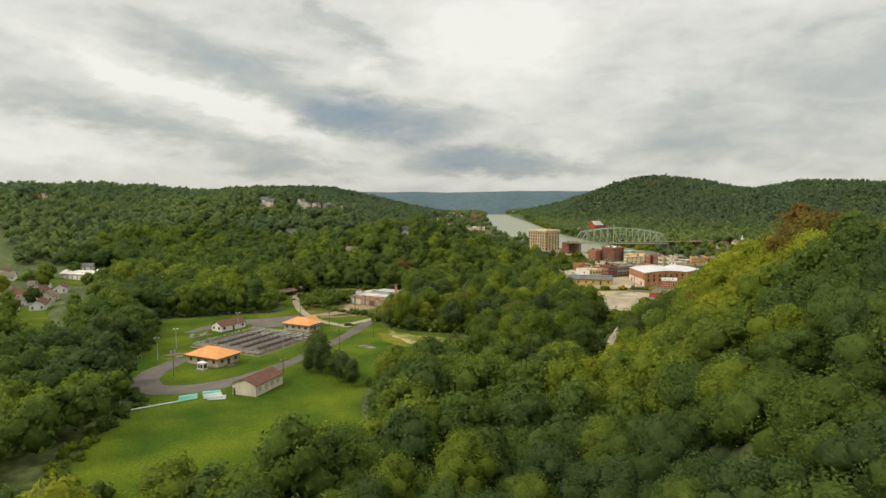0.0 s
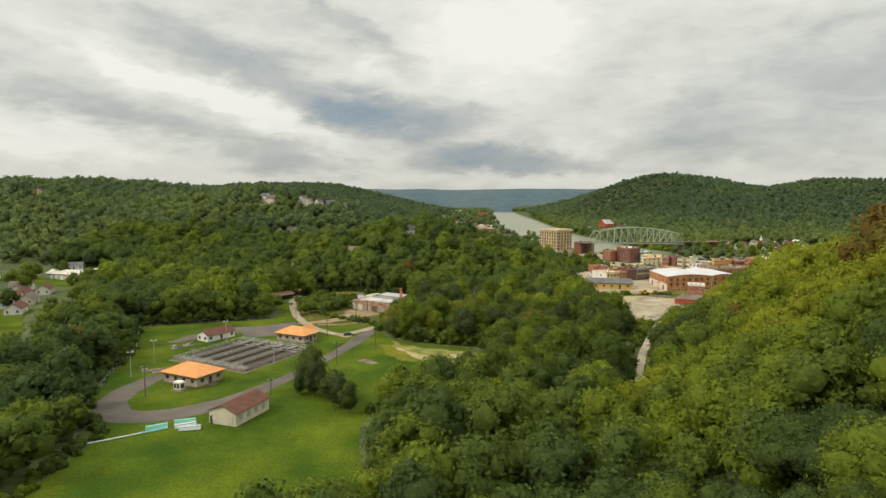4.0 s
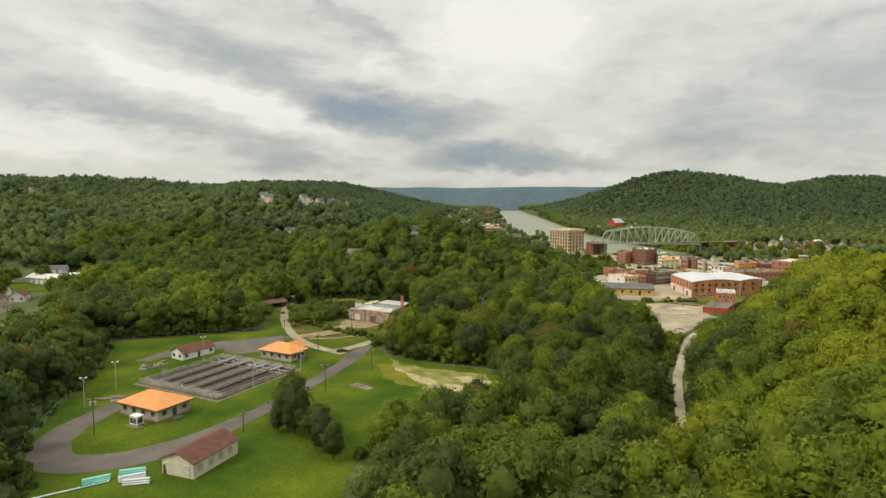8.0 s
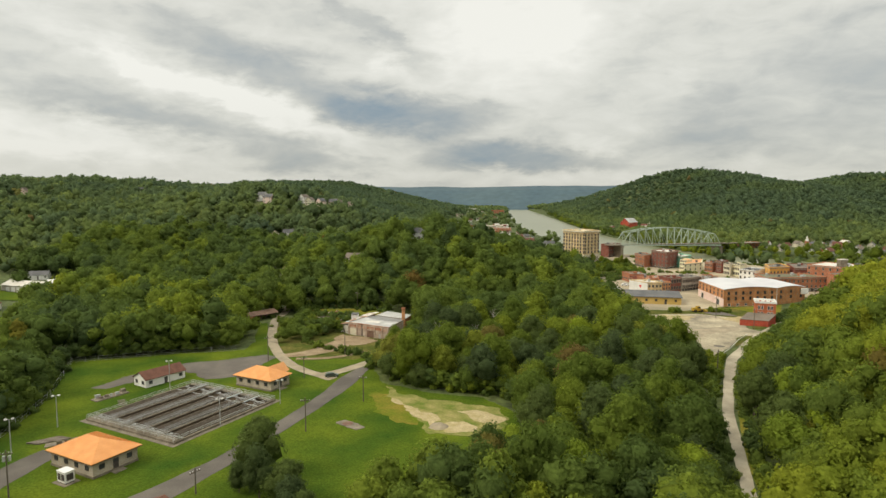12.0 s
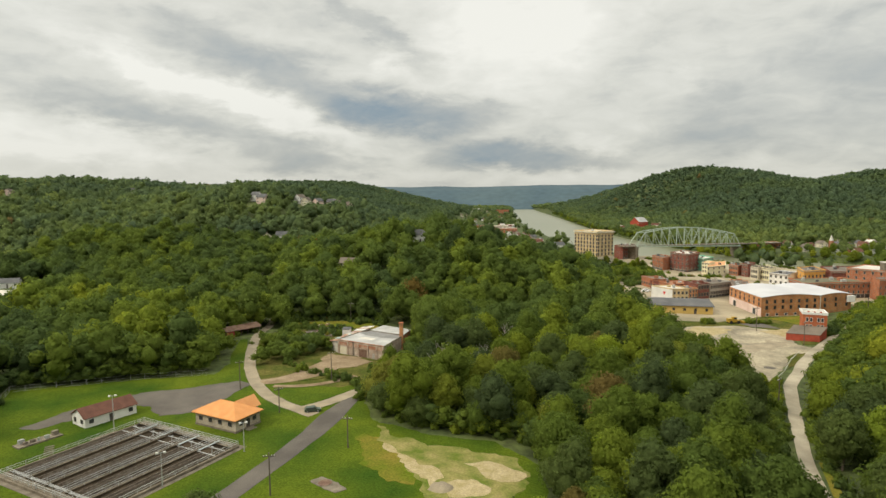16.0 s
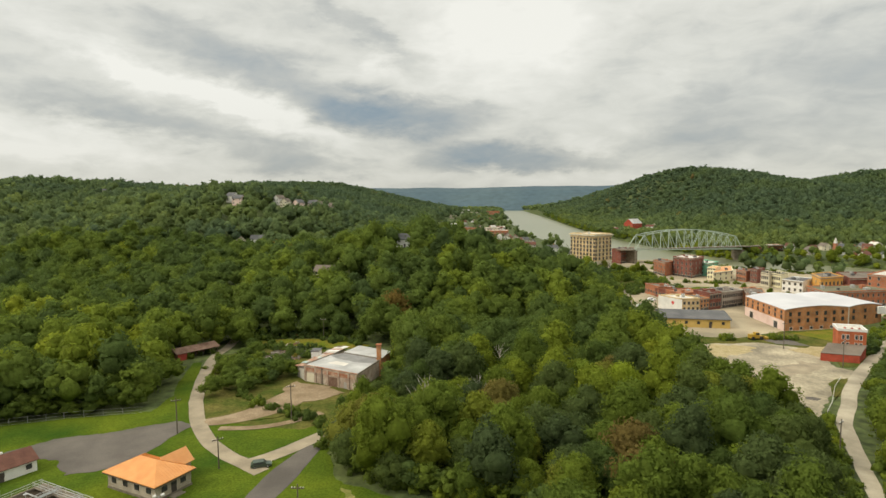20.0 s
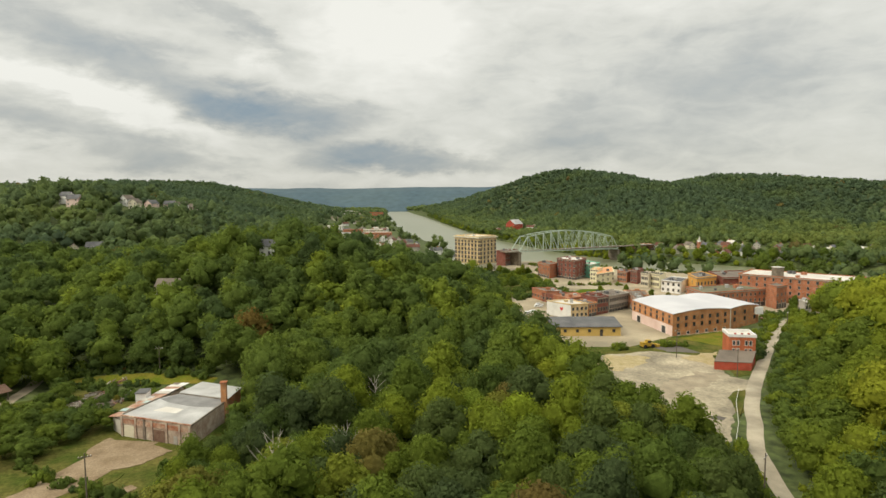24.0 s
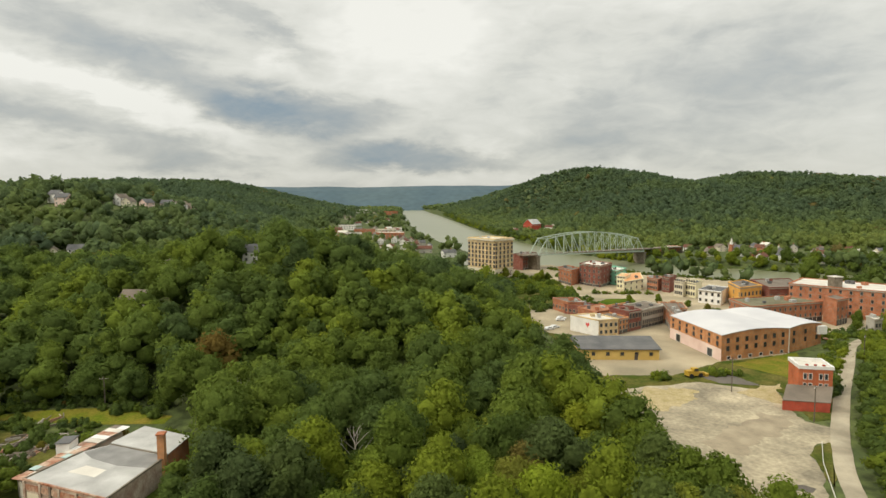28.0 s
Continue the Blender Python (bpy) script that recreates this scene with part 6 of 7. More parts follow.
for f in ((0, 1, 5, 4), (2, 3, 4, 5), (6, 7, 1, 0), (8, 9, 3, 2), (7, 8, 2, 5, 1), (9, 6, 0, 4, 3), (9, 8, 7, 6)):
    bm.faces.new([v[i] for i in f])
part("roof", bm, "rusty_door", sd)

# ---- the town ----
def arched_warehouse():
    ob = thing("warehouse", "large orange-brick warehouse with a white curved roof", "warehouse", x=137.6, y=307, z=FLOOR)
    halves = (((0.4, 0), (32.5, 7.2), (28.5, 44), (0.4, 36.8), 1.2), ((32.5, 7.2), (51.4, 13.6), (48.5, 45), (28.5, 44), 0.9))
    for (p0, p1, p2, p3, rise) in halves:
        n, h = 14, 9.4
        bm, rf = bmesh.new(), bmesh.new()
        lo0, hi0, lo1, hi1, r0, r1 = [], [], [], [], [], []
        for i in range(n + 1):
            s = i / n
            z = h + rise * math.sin(math.pi * s)
            a, b = Vector(p0).lerp(Vector(p1), s), Vector(p3).lerp(Vector(p2), s)
            lo0.append(bm.verts.new((*a, -0.6))), hi0.append(bm.verts.new((*a, z))), lo1.append(bm.verts.new((*b, -0.6))), hi1.append(bm.verts.new((*b, z)))
            d = (b - a).normalized() * 0.3
            r0.append((rf.verts.new((*(a - d), z + 0.05)), rf.verts.new((*(a - d), z + 0.3)))), r1.append((rf.verts.new((*(b + d), z + 0.05)), rf.verts.new((*(b + d), z + 0.3))))
        for i in range(n):
            bm.faces.new((lo0[i], lo0[i + 1], hi0[i + 1], hi0[i]))
            bm.faces.new((lo1[i + 1], lo1[i], hi1[i], hi1[i + 1]))
            rf.faces.new((r0[i][1], r0[i + 1][1], r1[i + 1][1], r1[i][1]))
            rf.faces.new((r0[i][0], r0[i + 1][0], r0[i + 1][1], r0[i][1]))
            rf.faces.new((r1[i][0], r1[i][1], r1[i + 1][1], r1[i + 1][0]))
        bm.faces.new((lo1[0], lo0[0], hi0[0], hi1[0]))
        bm.faces.new((lo0[n], lo1[n], hi1[n], hi0[n]))
        for q in (0, n):
            rf.faces.new((r0[q][0], r0[q][1], r1[q][1], r1[q][0]))
        part("wall", bm, "orange_brick", ob)
        part("roof", rf, "white_roof", ob, "white curved membrane roof")
    # west side: painted band, doors and windows; the outside is to the right of the way south
    part("painted_band", prism([(0.32, -0.05), (0.42, -0.05), (0.42, 36.8), (0.32, 36.8)], 0, 4.4), "pink_wall", ob, "pale pink painted lower wall")
    windows_on(ob, (0.4, 36.8), (0.4, 0), 7, 1, 1.1, 1.5, 6.0, 2, 2.5, "dark_door")
    windows_on(ob, (0.4, 36.8), (0.4, 0), 7, 1, 1.1, 0.9, 8.2, 2, 2.5, "dark_door")
    windows_on(ob, (0.32, 36.8), (0.32, 0), 2, 1, 3.2, 3.0, 1.6, 2, 7.0)
    windows_on(ob, (0.4, 0), (32.5, 7.2), 7, 2, 1.1, 1.5, 4.4, 3.0, 3.0, "dark_door")
    windows_on(ob, (32.5, 7.2), (51.4, 13.6), 3, 2, 1.1, 1.5, 4.4, 3.0, 3.0, "dark_door")
    windows_on(ob, (0.4, 0), (32.5, 7.2), 6, 1, 1.4, 1.1, 0.9, 3.0, 3.5)
    part("downpipe", boxes((32.4, 6.9, 0, 32.7, 7.2, 9.6)), "pale_roof", ob)
    part("loading_porch", boxes((48.5, 11.5, 5.6, 52.2, 13.2, 8.8)), "white_wall", ob)
    part("ramp", beam(bmesh.new(), (52, 13, 3.6), (66, 6, 0.6), 1.6, 0.5), "rust", ob, "rusty conveyor ramp")


arched_warehouse()

rb = flat_building("tall red-painted brick house with white parapet beside the lane", [(135.4, 265.0), (143.8, 262.0), (147.2, 270.6), (138.8, 273.6)], 9.6, "house_brick", "pale_roof",
                   [(1, 2, 2, 0.9, 1.5, 4.9, 3.0)], "house", top="white_wall", coping=1.0, name="house")
windows_on(rb, (-5.9, -2.8), (2.5, -5.8), 2, 2, 0.8, 1.6, 4.6, 2.9, 1.7)
windows_on(rb, (-5.9, -2.8), (2.5, -5.8), 2, 2, 0.8, 1.6, 4.6, 2.9, 3.1)
for s in (0.25, 0.5, 0.75):
    q = Vector((-5.9, -2.8)).lerp(Vector((2.5, -5.8)), s)
    part("chimney", boxes((q.x - 0.3, q.y, 9.5, q.x + 0.3, q.y + 0.6, 11.0)), "bright_red", rb)
an = thing("annex", "low red annex with a sloping dark brown roof", "annex", x=125.6, y=258.5, z=FLOOR)
bm = bmesh.new()
fp = [(0, 0, 2.8), (11.2, -4.0, 2.8), (18.2, 3.5, 4.6), (6.9, 7.5, 4.6)]
lo, hi = [bm.verts.new((x, y, -0.6)) for x, y, z in fp], [bm.verts.new(p) for p in fp]
for i in range(4):
    bm.faces.new((lo[i], lo[(i + 1) % 4], hi[(i + 1) % 4], hi[i]))
bm.faces.new(hi)
part("wall", bm, "bright_red", an)
bm = bmesh.new()
lo, hi = [bm.verts.new((x * 1.02 - 0.1, y * 1.02 - 0.1, z + 0.02)) for x, y, z in fp], [bm.verts.new((x * 1.02 - 0.1, y * 1.02 - 0.1, z + 0.22)) for x, y, z in fp]
for i in range(4):
    bm.faces.new((lo[i], lo[(i + 1) % 4], hi[(i + 1) % 4], hi[i]))
bm.faces.new(hi), bm.faces.new(lo[::-1])
part("roof", bm, "brown_flat_roof", an)

# yellow garage: low block, ridge set back
yg = thing("workshop", "long yellow block workshop with a shallow dark grey roof", "workshop", x=90, y=316, z=FLOOR, rz=-9.5)
part("wall", boxes((-2, 0, -0.5, 27, 20.5, 3.9)), "yellow_wall", yg)
bm = bmesh.new()
v = [bm.verts.new(p) for p in ((-2.6, -0.6, 3.9), (27.6, -0.6, 3.9), (27.6, 21, 3.9), (-2.6, 21, 3.9), (-2.6, -0.6, 4.2), (27.6, -0.6, 4.2), (27.6, 21, 4.2), (-2.6, 21, 4.2), (-2.6, 13, 6.0), (27.6, 13, 6.0))]
for f in ((3, 2, 1, 0), (0, 1, 5, 4), (2, 3, 7, 6), (4, 5, 9, 8), (6, 7, 8, 9), (1, 2, 6, 9, 5), (3, 0, 4, 8, 7)):
    bm.faces.new([v[i] for i in f])
part("roof", bm, "grey_roof", yg)
windows_on(yg, (0, 0), (27, 0), 5, 1, 1.0, 1.0, 2.3, 1, 3, "dark_door")
part("door", boxes((18, -0.1, 0, 19.2, 0.02, 2.2)), "dark_door", yg)

ht = flat_building("two-storey corner shop with white side wall and painted heart", [(109, 350.5), (118.5, 352), (113, 366), (101, 363.5)], 6.8, "buff_brick", "pale_roof", [(0, 4, 2, 1.1, 1.4, 1.8, 3.0)], "shop", clutter=2)
cx, cy = (109 + 118.5 + 113 + 101) / 4, (350.5 + 352 + 366 + 363.5) / 4
wa, wb2 = Vector((101 - cx, 363.5 - cy)), Vector((109 - cx, 350.5 - cy))
dd = (wb2 - wa).normalized()
nn = Vector((dd.y, -dd.x))
part("white_side", prism([tuple(wa + nn * 0.1), tuple(wb2 + nn * 0.1), tuple(wb2 - nn * 0.05), tuple(wa - nn * 0.05)], 0, 6.9), "white_wall", ht, "white painted side wall")
bm = bmesh.new()
hp = []
for k in range(28):
    t = k * math.tau / 28
    hp.append((16 * math.sin(t) ** 3 / 16 * 0.95, (13 * math.cos(t) - 5 * math.cos(2 * t) - 2 * math.cos(3 * t) - math.cos(4 * t)) / 16 * 1.2))
lo = [bm.verts.new((x, -0.03, z)) for x, z in hp]
hi = [bm.verts.new((x, 0.0, z)) for x, z in hp]
bm.faces.new(lo[::-1])
for i in range(28):
    bm.faces.new((lo[i], lo[(i + 1) % 28], hi[(i + 1) % 28], hi[i]))
hh = part("heart", bm, "red_heart", ht, "red painted heart")
q = wa.lerp(wb2, 0.62) + nn * 0.1
hh.matrix_basis = pose(q.x, q.y, 4.2, 0, 0, math.degrees(math.atan2(dd.y, dd.x)))

W3, W2 = (0, 5, 3, 1.1, 1.7, 2.2, 3.4), (0, 5, 2, 1.1, 1.6, 2.0, 3.4)
TOWN_ROW = [
    ("dark brick shop building with large windows", [(125.6, 357.2), (133.6, 361.8), (130.0, 373.8), (121.6, 369.2)], 8.6, "dark_brick", "brown_flat_roof", [(0, 4, 2, 1.5, 2.0, 2.6, 4.2), (3, 6, 1, 0.9, 1.2, 6.0, 3)], 2),
    ("long grey stone row with many upper windows", [(134.2, 362.2), (149.5, 371.5), (146.0, 383.5), (130.5, 374.6)], 8.4, "grey_wall", "brown_flat_roof", [(0, 11, 2, 0.9, 1.7, 2.9, 3.4)], 3),
    ("narrow red-brick block beside the warehouse", [(141.7, 347.0), (145.8, 346.9), (159.4, 376.9), (153.2, 379.3)], 8.5, "red_brick", "brown_flat_roof", [(3, 6, 2, 0.9, 1.4, 3.4, 3.6), (0, 2, 2, 0.9, 1.4, 3.4, 3.6)], 2),
    ("low red-brick workshop with flat tar roof", [(108.8, 414.1), (112.1, 399.4), (119.8, 397.4), (121.6, 412.0)], 6.0, "red_brick", "brown_flat_roof", [(0, 5, 1, 1.2, 1.4, 2.4, 3), (1, 3, 1, 1.2, 1.4, 2.4, 3)], 2),
    ("low brown building with dark flat roof", [(111, 401.3), (116.5, 393.5), (126.8, 397.1), (121.9, 405.6)], 4.7, "dark_brick", "grey_roof", [(0, 4, 1, 1.2, 1.3, 2.2, 3)], 2),
    ("tall dark red brick block of three storeys", [(155.9, 502.5), (163.6, 484.3), (178.6, 500.6), (170.9, 518.9)], 14.2, "dark_brick", "pale_roof", [(0, 5, 4, 1.3, 2.0, 3.0, 3.6), (1, 4, 3, 1.0, 1.6, 3.0, 3.8)], 4),
    ("red-brick building with white ground-floor arches", [(145.2, 515.6), (147.7, 495.3), (157.9, 505.9), (155.3, 525.0)], 10.2, "red_brick", "brown_flat_roof", [(0, 5, 2, 1.2, 1.8, 3.0, 3.8)], 2),
    ("sea-green painted building with many windows", [(173.8, 508.1), (178.5, 491.6), (191.8, 505.8), (186.4, 522.1)], 9.7, "green_wall", "pale_roof", [(0, 4, 4, 0.9, 1.5, 2.4, 3.1), (1, 3, 3, 0.9, 1.5, 2.4, 3.1)], 2),
    ("lower sea-green and yellow shop front", [(171.9, 476.6), (175.8, 471.7), (184.6, 483.7), (180.9, 489.6)], 8.5, "pale_yellow", "orange_roof", [(0, 3, 3, 0.9, 1.4, 2.2, 3.0)], 1),
    ("yellow corner building with an orange-edged flat roof", [(169.9, 460.2), (187.8, 471.8), (200.7, 502.9), (182.2, 494.8)], 6.8, "pale_yellow", "orange_roof", [(0, 4, 2, 1.0, 1.5, 2.3, 3.4), (3, 3, 2, 1.0, 1.5, 2.3, 3.4)], 1),
    ("red-brick shops with small windows", [(190.7, 472.2), (193.1, 462.5), (202.2, 471.4), (198.6, 480.2)], 7.4, "red_brick", "brown_flat_roof", [W2], 3),
    ("dark brick narrow house with iron cornice", [(195.6, 462.1), (197.5, 455.7), (207.1, 465.2), (204.7, 472.4)], 9.3, "dark_brick", "brown_flat_roof", [(0, 3, 3, 1.0, 1.6, 2.2, 3.2)], 2),
    ("cream three-storey building with tall windows", [(194.8, 445.3), (196.8, 438.5), (205.0, 446.7), (202.9, 453.5)], 8.8, "cream_wall", "brown_flat_roof", [(0, 4, 3, 1.0, 1.8, 2.4, 3.6)], 2),
    ("pale yellow three-storey building with arched tops", [(200.2, 441.9), (202.4, 434.4), (212.5, 444.5), (210.4, 452.0)], 8.7, "pale_yellow", "grey_roof", [(0, 4, 3, 1.0, 1.8, 2.4, 3.6)], 2),
    ("white two-storey shop building with blue ground floor", [(196.3, 421.0), (203.0, 410.1), (217.4, 425.7), (211.4, 435.6)], 7.3, "white_wall", "grey_roof", [(0, 4, 2, 1.2, 1.5, 2.0, 3.6)], 2),
    ("orange painted building with round-headed windows", [(209.0, 402.2), (225.8, 408.2), (230.2, 430.5), (215.6, 423.0)], 10.8, "orange_wall", "brown_flat_roof", [(0, 6, 2, 1.1, 2.0, 3.4, 3.8), (3, 3, 2, 1.1, 2.0, 3.4, 3.8)], 3),
    ("brown brick building with stepped tar roof", [(225.9, 402.2), (245.6, 401.7), (261.6, 433.1), (236.6, 433.3)], 10.4, "dark_brick", "brown_flat_roof", [(0, 5, 2, 1.0, 1.5, 2.8, 3.4)], 4),
    ("large brown-brick mill with a mossy flat roof", [(184.7, 357.5), (226.6, 365), (222.1, 383.7), (187.7, 379.2)], 9.2, "red_brick", "mossy_roof", [(0, 14, 2, 0.9, 1.5, 3.6, 3.4), (3, 5, 2, 0.9, 1.5, 3.6, 3.4)], 5),
    ("square brick stair tower beside the long mill", [(224.5, 353.9), (234.0, 358.4), (235.4, 368.2), (225.9, 363.7)], 11.9, "red_brick", "brown_flat_roof", [(0, 3, 2, 0.9, 1.4, 4.0, 3.6)], 0),
    ("long four-storey red-brick block with white roof", [(228, 390), (264, 344), (286, 362), (250, 408)], 14.4, "red_brick", "pale_roof", [(0, 14, 4, 1.0, 1.6, 2.4, 3.4), (3, 6, 3, 1.0, 1.6, 2.8, 3.8)], 6),
    ("small grey rendered house by the lane", [(219.5, 328.2), (223.7, 328.9), (226.2, 335.9), (221.9, 335.0)], 8.2, "grey_wall", "pale_roof", [(0, 2, 2, 1.2, 1.5, 2.4, 3.4), (3, 2, 1, 1.2, 1.5, 4.0, 3)], 1),
    ("dark red brick building by the bridge", [(137.5, 585.8), (154, 603), (146.9, 610.9), (131.1, 593.7)], 12.8, "dark_brick", "brown_flat_roof", [(0, 7, 3, 1.2, 1.8, 3.0, 3.8)], 2),
]
TOWN_ROW += [
    ("long low red-brick store behind the corner shops", [(114.5, 368.5), (129.0, 376.0), (125.5, 389.5), (111.0, 382.0)], 6.6, "red_brick", "orange_tar", [(0, 5, 1, 1.0, 1.2, 3.6, 3), (3, 4, 1, 1.0, 1.2, 3.4, 3)], 3),
    ("two-storey brick shop with a painted front", [(119.0, 352.6), (125.2, 356.6), (121.0, 368.6), (114.6, 365.0)], 6.4, "orange_brick", "brown_flat_roof", [(0, 3, 2, 1.0, 1.4, 2.9, 2.4)], 1),
    ("low brick rear extension with patched roofs", [(131, 378), (146, 386), (143, 398), (128, 391)], 5.2, "orange_brick", "brown_flat_roof", [(0, 4, 1, 1.0, 1.2, 2.6, 3)], 5),
    ("brown brick store with a broad tar roof", [(150, 372), (160, 369), (166, 384), (155, 388)], 7.0, "orange_brick", "brown_flat_roof", [(0, 3, 2, 1.0, 1.5, 2.2, 3.2)], 3),
    ("low brick depot behind the shops", [(222, 425), (246, 415), (254, 430), (230, 440)], 8.4, "dark_brick", "brown_flat_roof", [(0, 6, 2, 1.0, 1.5, 2.4, 3.4)], 4),
]
for lab, poly, h, wall, roof, faces, cl in TOWN_ROW:
    flat_building(lab, poly, h, wall, roof, faces, group="town buildings", clutter=cl)
office = flat_building("tall buff-brick office block of seven storeys with deep cornice", [(87, 559), (103, 534), (119.5, 548), (104, 573)], 29.0, "buff_brick", "brown_flat_roof",
              [(0, 8, 6, 1.7, 2.2, 9.6, 3.3), (1, 5, 6, 1.7, 2.2, 9.6, 3.3), (3, 8, 6, 1.7, 2.2, 9.6, 3.3)], group="office", coping=1.2, clutter=4, top="buff_brick", name="office_building", frame_mat="rusty_door")
op = [(-16.4, 5.5), (-0.4, -19.5), (16.1, -5.5), (0.6, 19.5)]
for k, (z0, z1, out, mat, nm) in enumerate(((0.0, 6.6, 0.25, "cream_wall", "stone_base"), (6.6, 7.3, 0.6, "cream_wall", "string_course"), (26.6, 27.2, 0.5, "buff_brick", "string_course"), (28.4, 29.4, 1.3, "cream_wall", "cornice"))):
    part(nm, prism(grow(op, out), z0, z1), mat, office, "pale stone base" if k == 0 else "")
for a, b, c in ((op[3], op[0], 7), (op[0], op[1], 8), (op[1], op[2], 5)):
    windows_on(office, Vector(a) * 1.018, Vector(b) * 1.018, c, 1, 1.9, 3.4, 3.2, 3, 2.2, "rusty_door")
tw = thing("roof_tower", "pale square lift tower on the brick block", "tower", x=243, y=377, z=FLOOR + 14.4)
part("shaft", boxes((-2.2, -2.2, -0.1, 2.2, 2.2, 5.0)), "concrete", tw)
part("cap", boxes((-2.5, -2.5, 5.0, 2.5, 2.5, 5.4)), "pale_roof", tw)

# ---- the bridge ----
def bridge():
    A, B = Vector((147.7, 590.0, 7.6)), Vector((281.0, 672.0, 1.2))
    d = B - A
    ob = thing("bridge", "pale green steel arched truss bridge over the river", "bridge", x=A.x, y=A.y, z=A.z, rz=math.degrees(math.atan2(d.y, d.x)))
    ln = math.hypot(d.x, d.y)
    sl = d.z / ln
    n, wd = 14, 5.0
    xs = [ln * i / n for i in range(n + 1)]
    top = [0.0] + [13.2 + 6.1 * (1 - ((i - n / 2) / (n / 2 - 1)) ** 2) for i in range(1, n)] + [0.0]

    def P(i, y, up=0.0):
        return Vector((xs[i], y, xs[i] * sl + up))

    part("deck", beam(bmesh.new(), (-14, 0, -0.4 - 14 * sl), (ln + 75, 0, -0.4 + (ln + 75) * sl * 0.6), wd * 2 + 0.6, 0.9), "concrete", ob, "grey road deck")
    for y in (-wd, wd):
        part("bottom_chord", beam(bmesh.new(), P(0, y), P(n, y), 0.7, 0.9), "bridge_green", ob)
        for i in range(n):
            part("top_chord", beam(bmesh.new(), P(i, y, top[i]), P(i + 1, y, top[i + 1]), 0.55, 0.7), "bridge_green", ob)
        for i in range(1, n):
            part("vertical", beam(bmesh.new(), P(i, y), P(i, y, top[i]), 0.36), "bridge_green", ob)
        for i in range(1, n - 1):
            a, b = (P(i, y, top[i]), P(i + 1, y)) if i < n / 2 else (P(i, y), P(i + 1, y, top[i + 1]))
            part("diagonal", beam(bmesh.new(), a, b, 0.30), "bridge_green", ob)
            part("counter_brace", beam(bmesh.new(), (a + Vector((0, 0, 0))).lerp(P(i + 1, y, top[i + 1]) if i < n / 2 else P(i, y, top[i]), 1.0 if i >= n / 2 else 0.0), b.lerp(P(i, y) if i < n / 2 else P(i + 1, y), 0.5), 0.2), "bridge_green", ob)
        part("parapet", beam(bmesh.new(), P(0, y * 0.94, 1.0), P(n, y * 0.94, 1.0), 0.15, 0.3), "bridge_green", ob)
    for i in range(1, n):
        part("cross_brace", beam(bmesh.new(), P(i, -wd, top[i]), P(i, wd, top[i]), 0.4), "bridge_green", ob)
    for x, w in ((0, 3.4), (ln, 3.4), (ln + 36, 2.2), (ln + 72, 2.2)):
        z = x * sl
        bm = bmesh.new()
        box(bm, x - w / 2, -wd - 1.0, -22 - A.z, x + w / 2, wd + 1.0, z - 0.85)
        box(bm, x - w / 2 - 0.4, -wd - 1.5, z - 1.9, x + w / 2 + 0.4, wd + 1.5, z - 0.9)
        part("pier", bm, "concrete", ob, "stout pale concrete pier")


bridge()

# ---- across the river ----
rnd = random.Random(11)
walls, roofs = ("white_wall", "cream_wall", "red_brick", "grey_wall", "white_wall"), ("grey_roof", "brown_roof", "pale_roof", "brown_flat_roof")
NAMES = {"white_wall": "white", "cream_wall": "cream", "red_brick": "red-brick", "grey_wall": "grey", "grey_roof": "grey", "brown_roof": "brown", "pale_roof": "pale", "brown_flat_roof": "dark"}


def homes(spots, group, lo=7, hi=12, rows=2):
    for x, y in spots:
        w, r = rnd.choice(walls), rnd.choice(roofs)
        gable_house("%s house with a %s gabled roof among trees" % (NAMES[w], NAMES[r]), x, y, rnd.uniform(0, 180), rnd.uniform(lo, hi), rnd.uniform(6.5, 8.5), 5.0 if rows == 2 else 3.0, 8.0 if rows == 2 else 5.0,
                    w, r, cols=2, rows=rows, group=group, chimney=rnd.random() < 0.4, far=True)


homes([(352, 668), (368, 690), (384, 664), (402, 676), (414, 700), (430, 660), (446, 688), (420, 640), (458, 650), (476, 668), (494, 636), (520, 640), (398, 720), (440, 720), (470, 600), (505, 600), (548, 600), (540, 560), (580, 560), (360, 720), (421, 734), (436, 706), (455, 722), (472, 700), (384, 640), (372, 612), (445, 630), (462, 646), (505, 662), (486, 610), (410, 590), (398, 620), (530, 612), (560, 630)], "houses across the river")
flat_building("long pale-roofed brick building by the far bank", [(300, 715), (346, 708), (348, 722), (302, 730)], 6.5, "red_brick", "pale_roof", [(0, 10, 1, 1.2, 1.6, 3.0, 3)], z=float(ground_z(325, 718)))
gable_house("large red barn-like hall with a pale roof", 298, 1130, 40, 28, 19, 13, 21, "bright_red", "patched_roof", cols=5, rows=2, category="hall", name="hall")
homes([(266, 1112), (258, 1128), (322, 1104), (334, 1122)], "houses on the far bank", 15, 20)

ch = thing("church", "brick church with a slender white spire", "church", x=393, y=688, z=float(ground_z(393, 688)), rz=20)
ch.scale = (0.78, 0.78, 0.78)
part("nave", boxes((-3, -5, -0.5, 18, 5, 7)), "red_brick", ch)
bm = bmesh.new()
v = [bm.verts.new(p) for p in ((-3.4, -5.4, 7), (18.4, -5.4, 7), (18.4, 5.4, 7), (-3.4, 5.4, 7), (-3.4, 0, 12), (18.4, 0, 12))]
for f in ((0, 1, 5, 4), (2, 3, 4, 5), (1, 2, 5), (3, 0, 4), (3, 2, 1, 0)):
    bm.faces.new([v[i] for i in f])
part("roof", bm, "slate", ch)
part("tower", boxes((-6.2, -2.2, -0.5, -2.0, 2.2, 13)), "red_brick", ch)
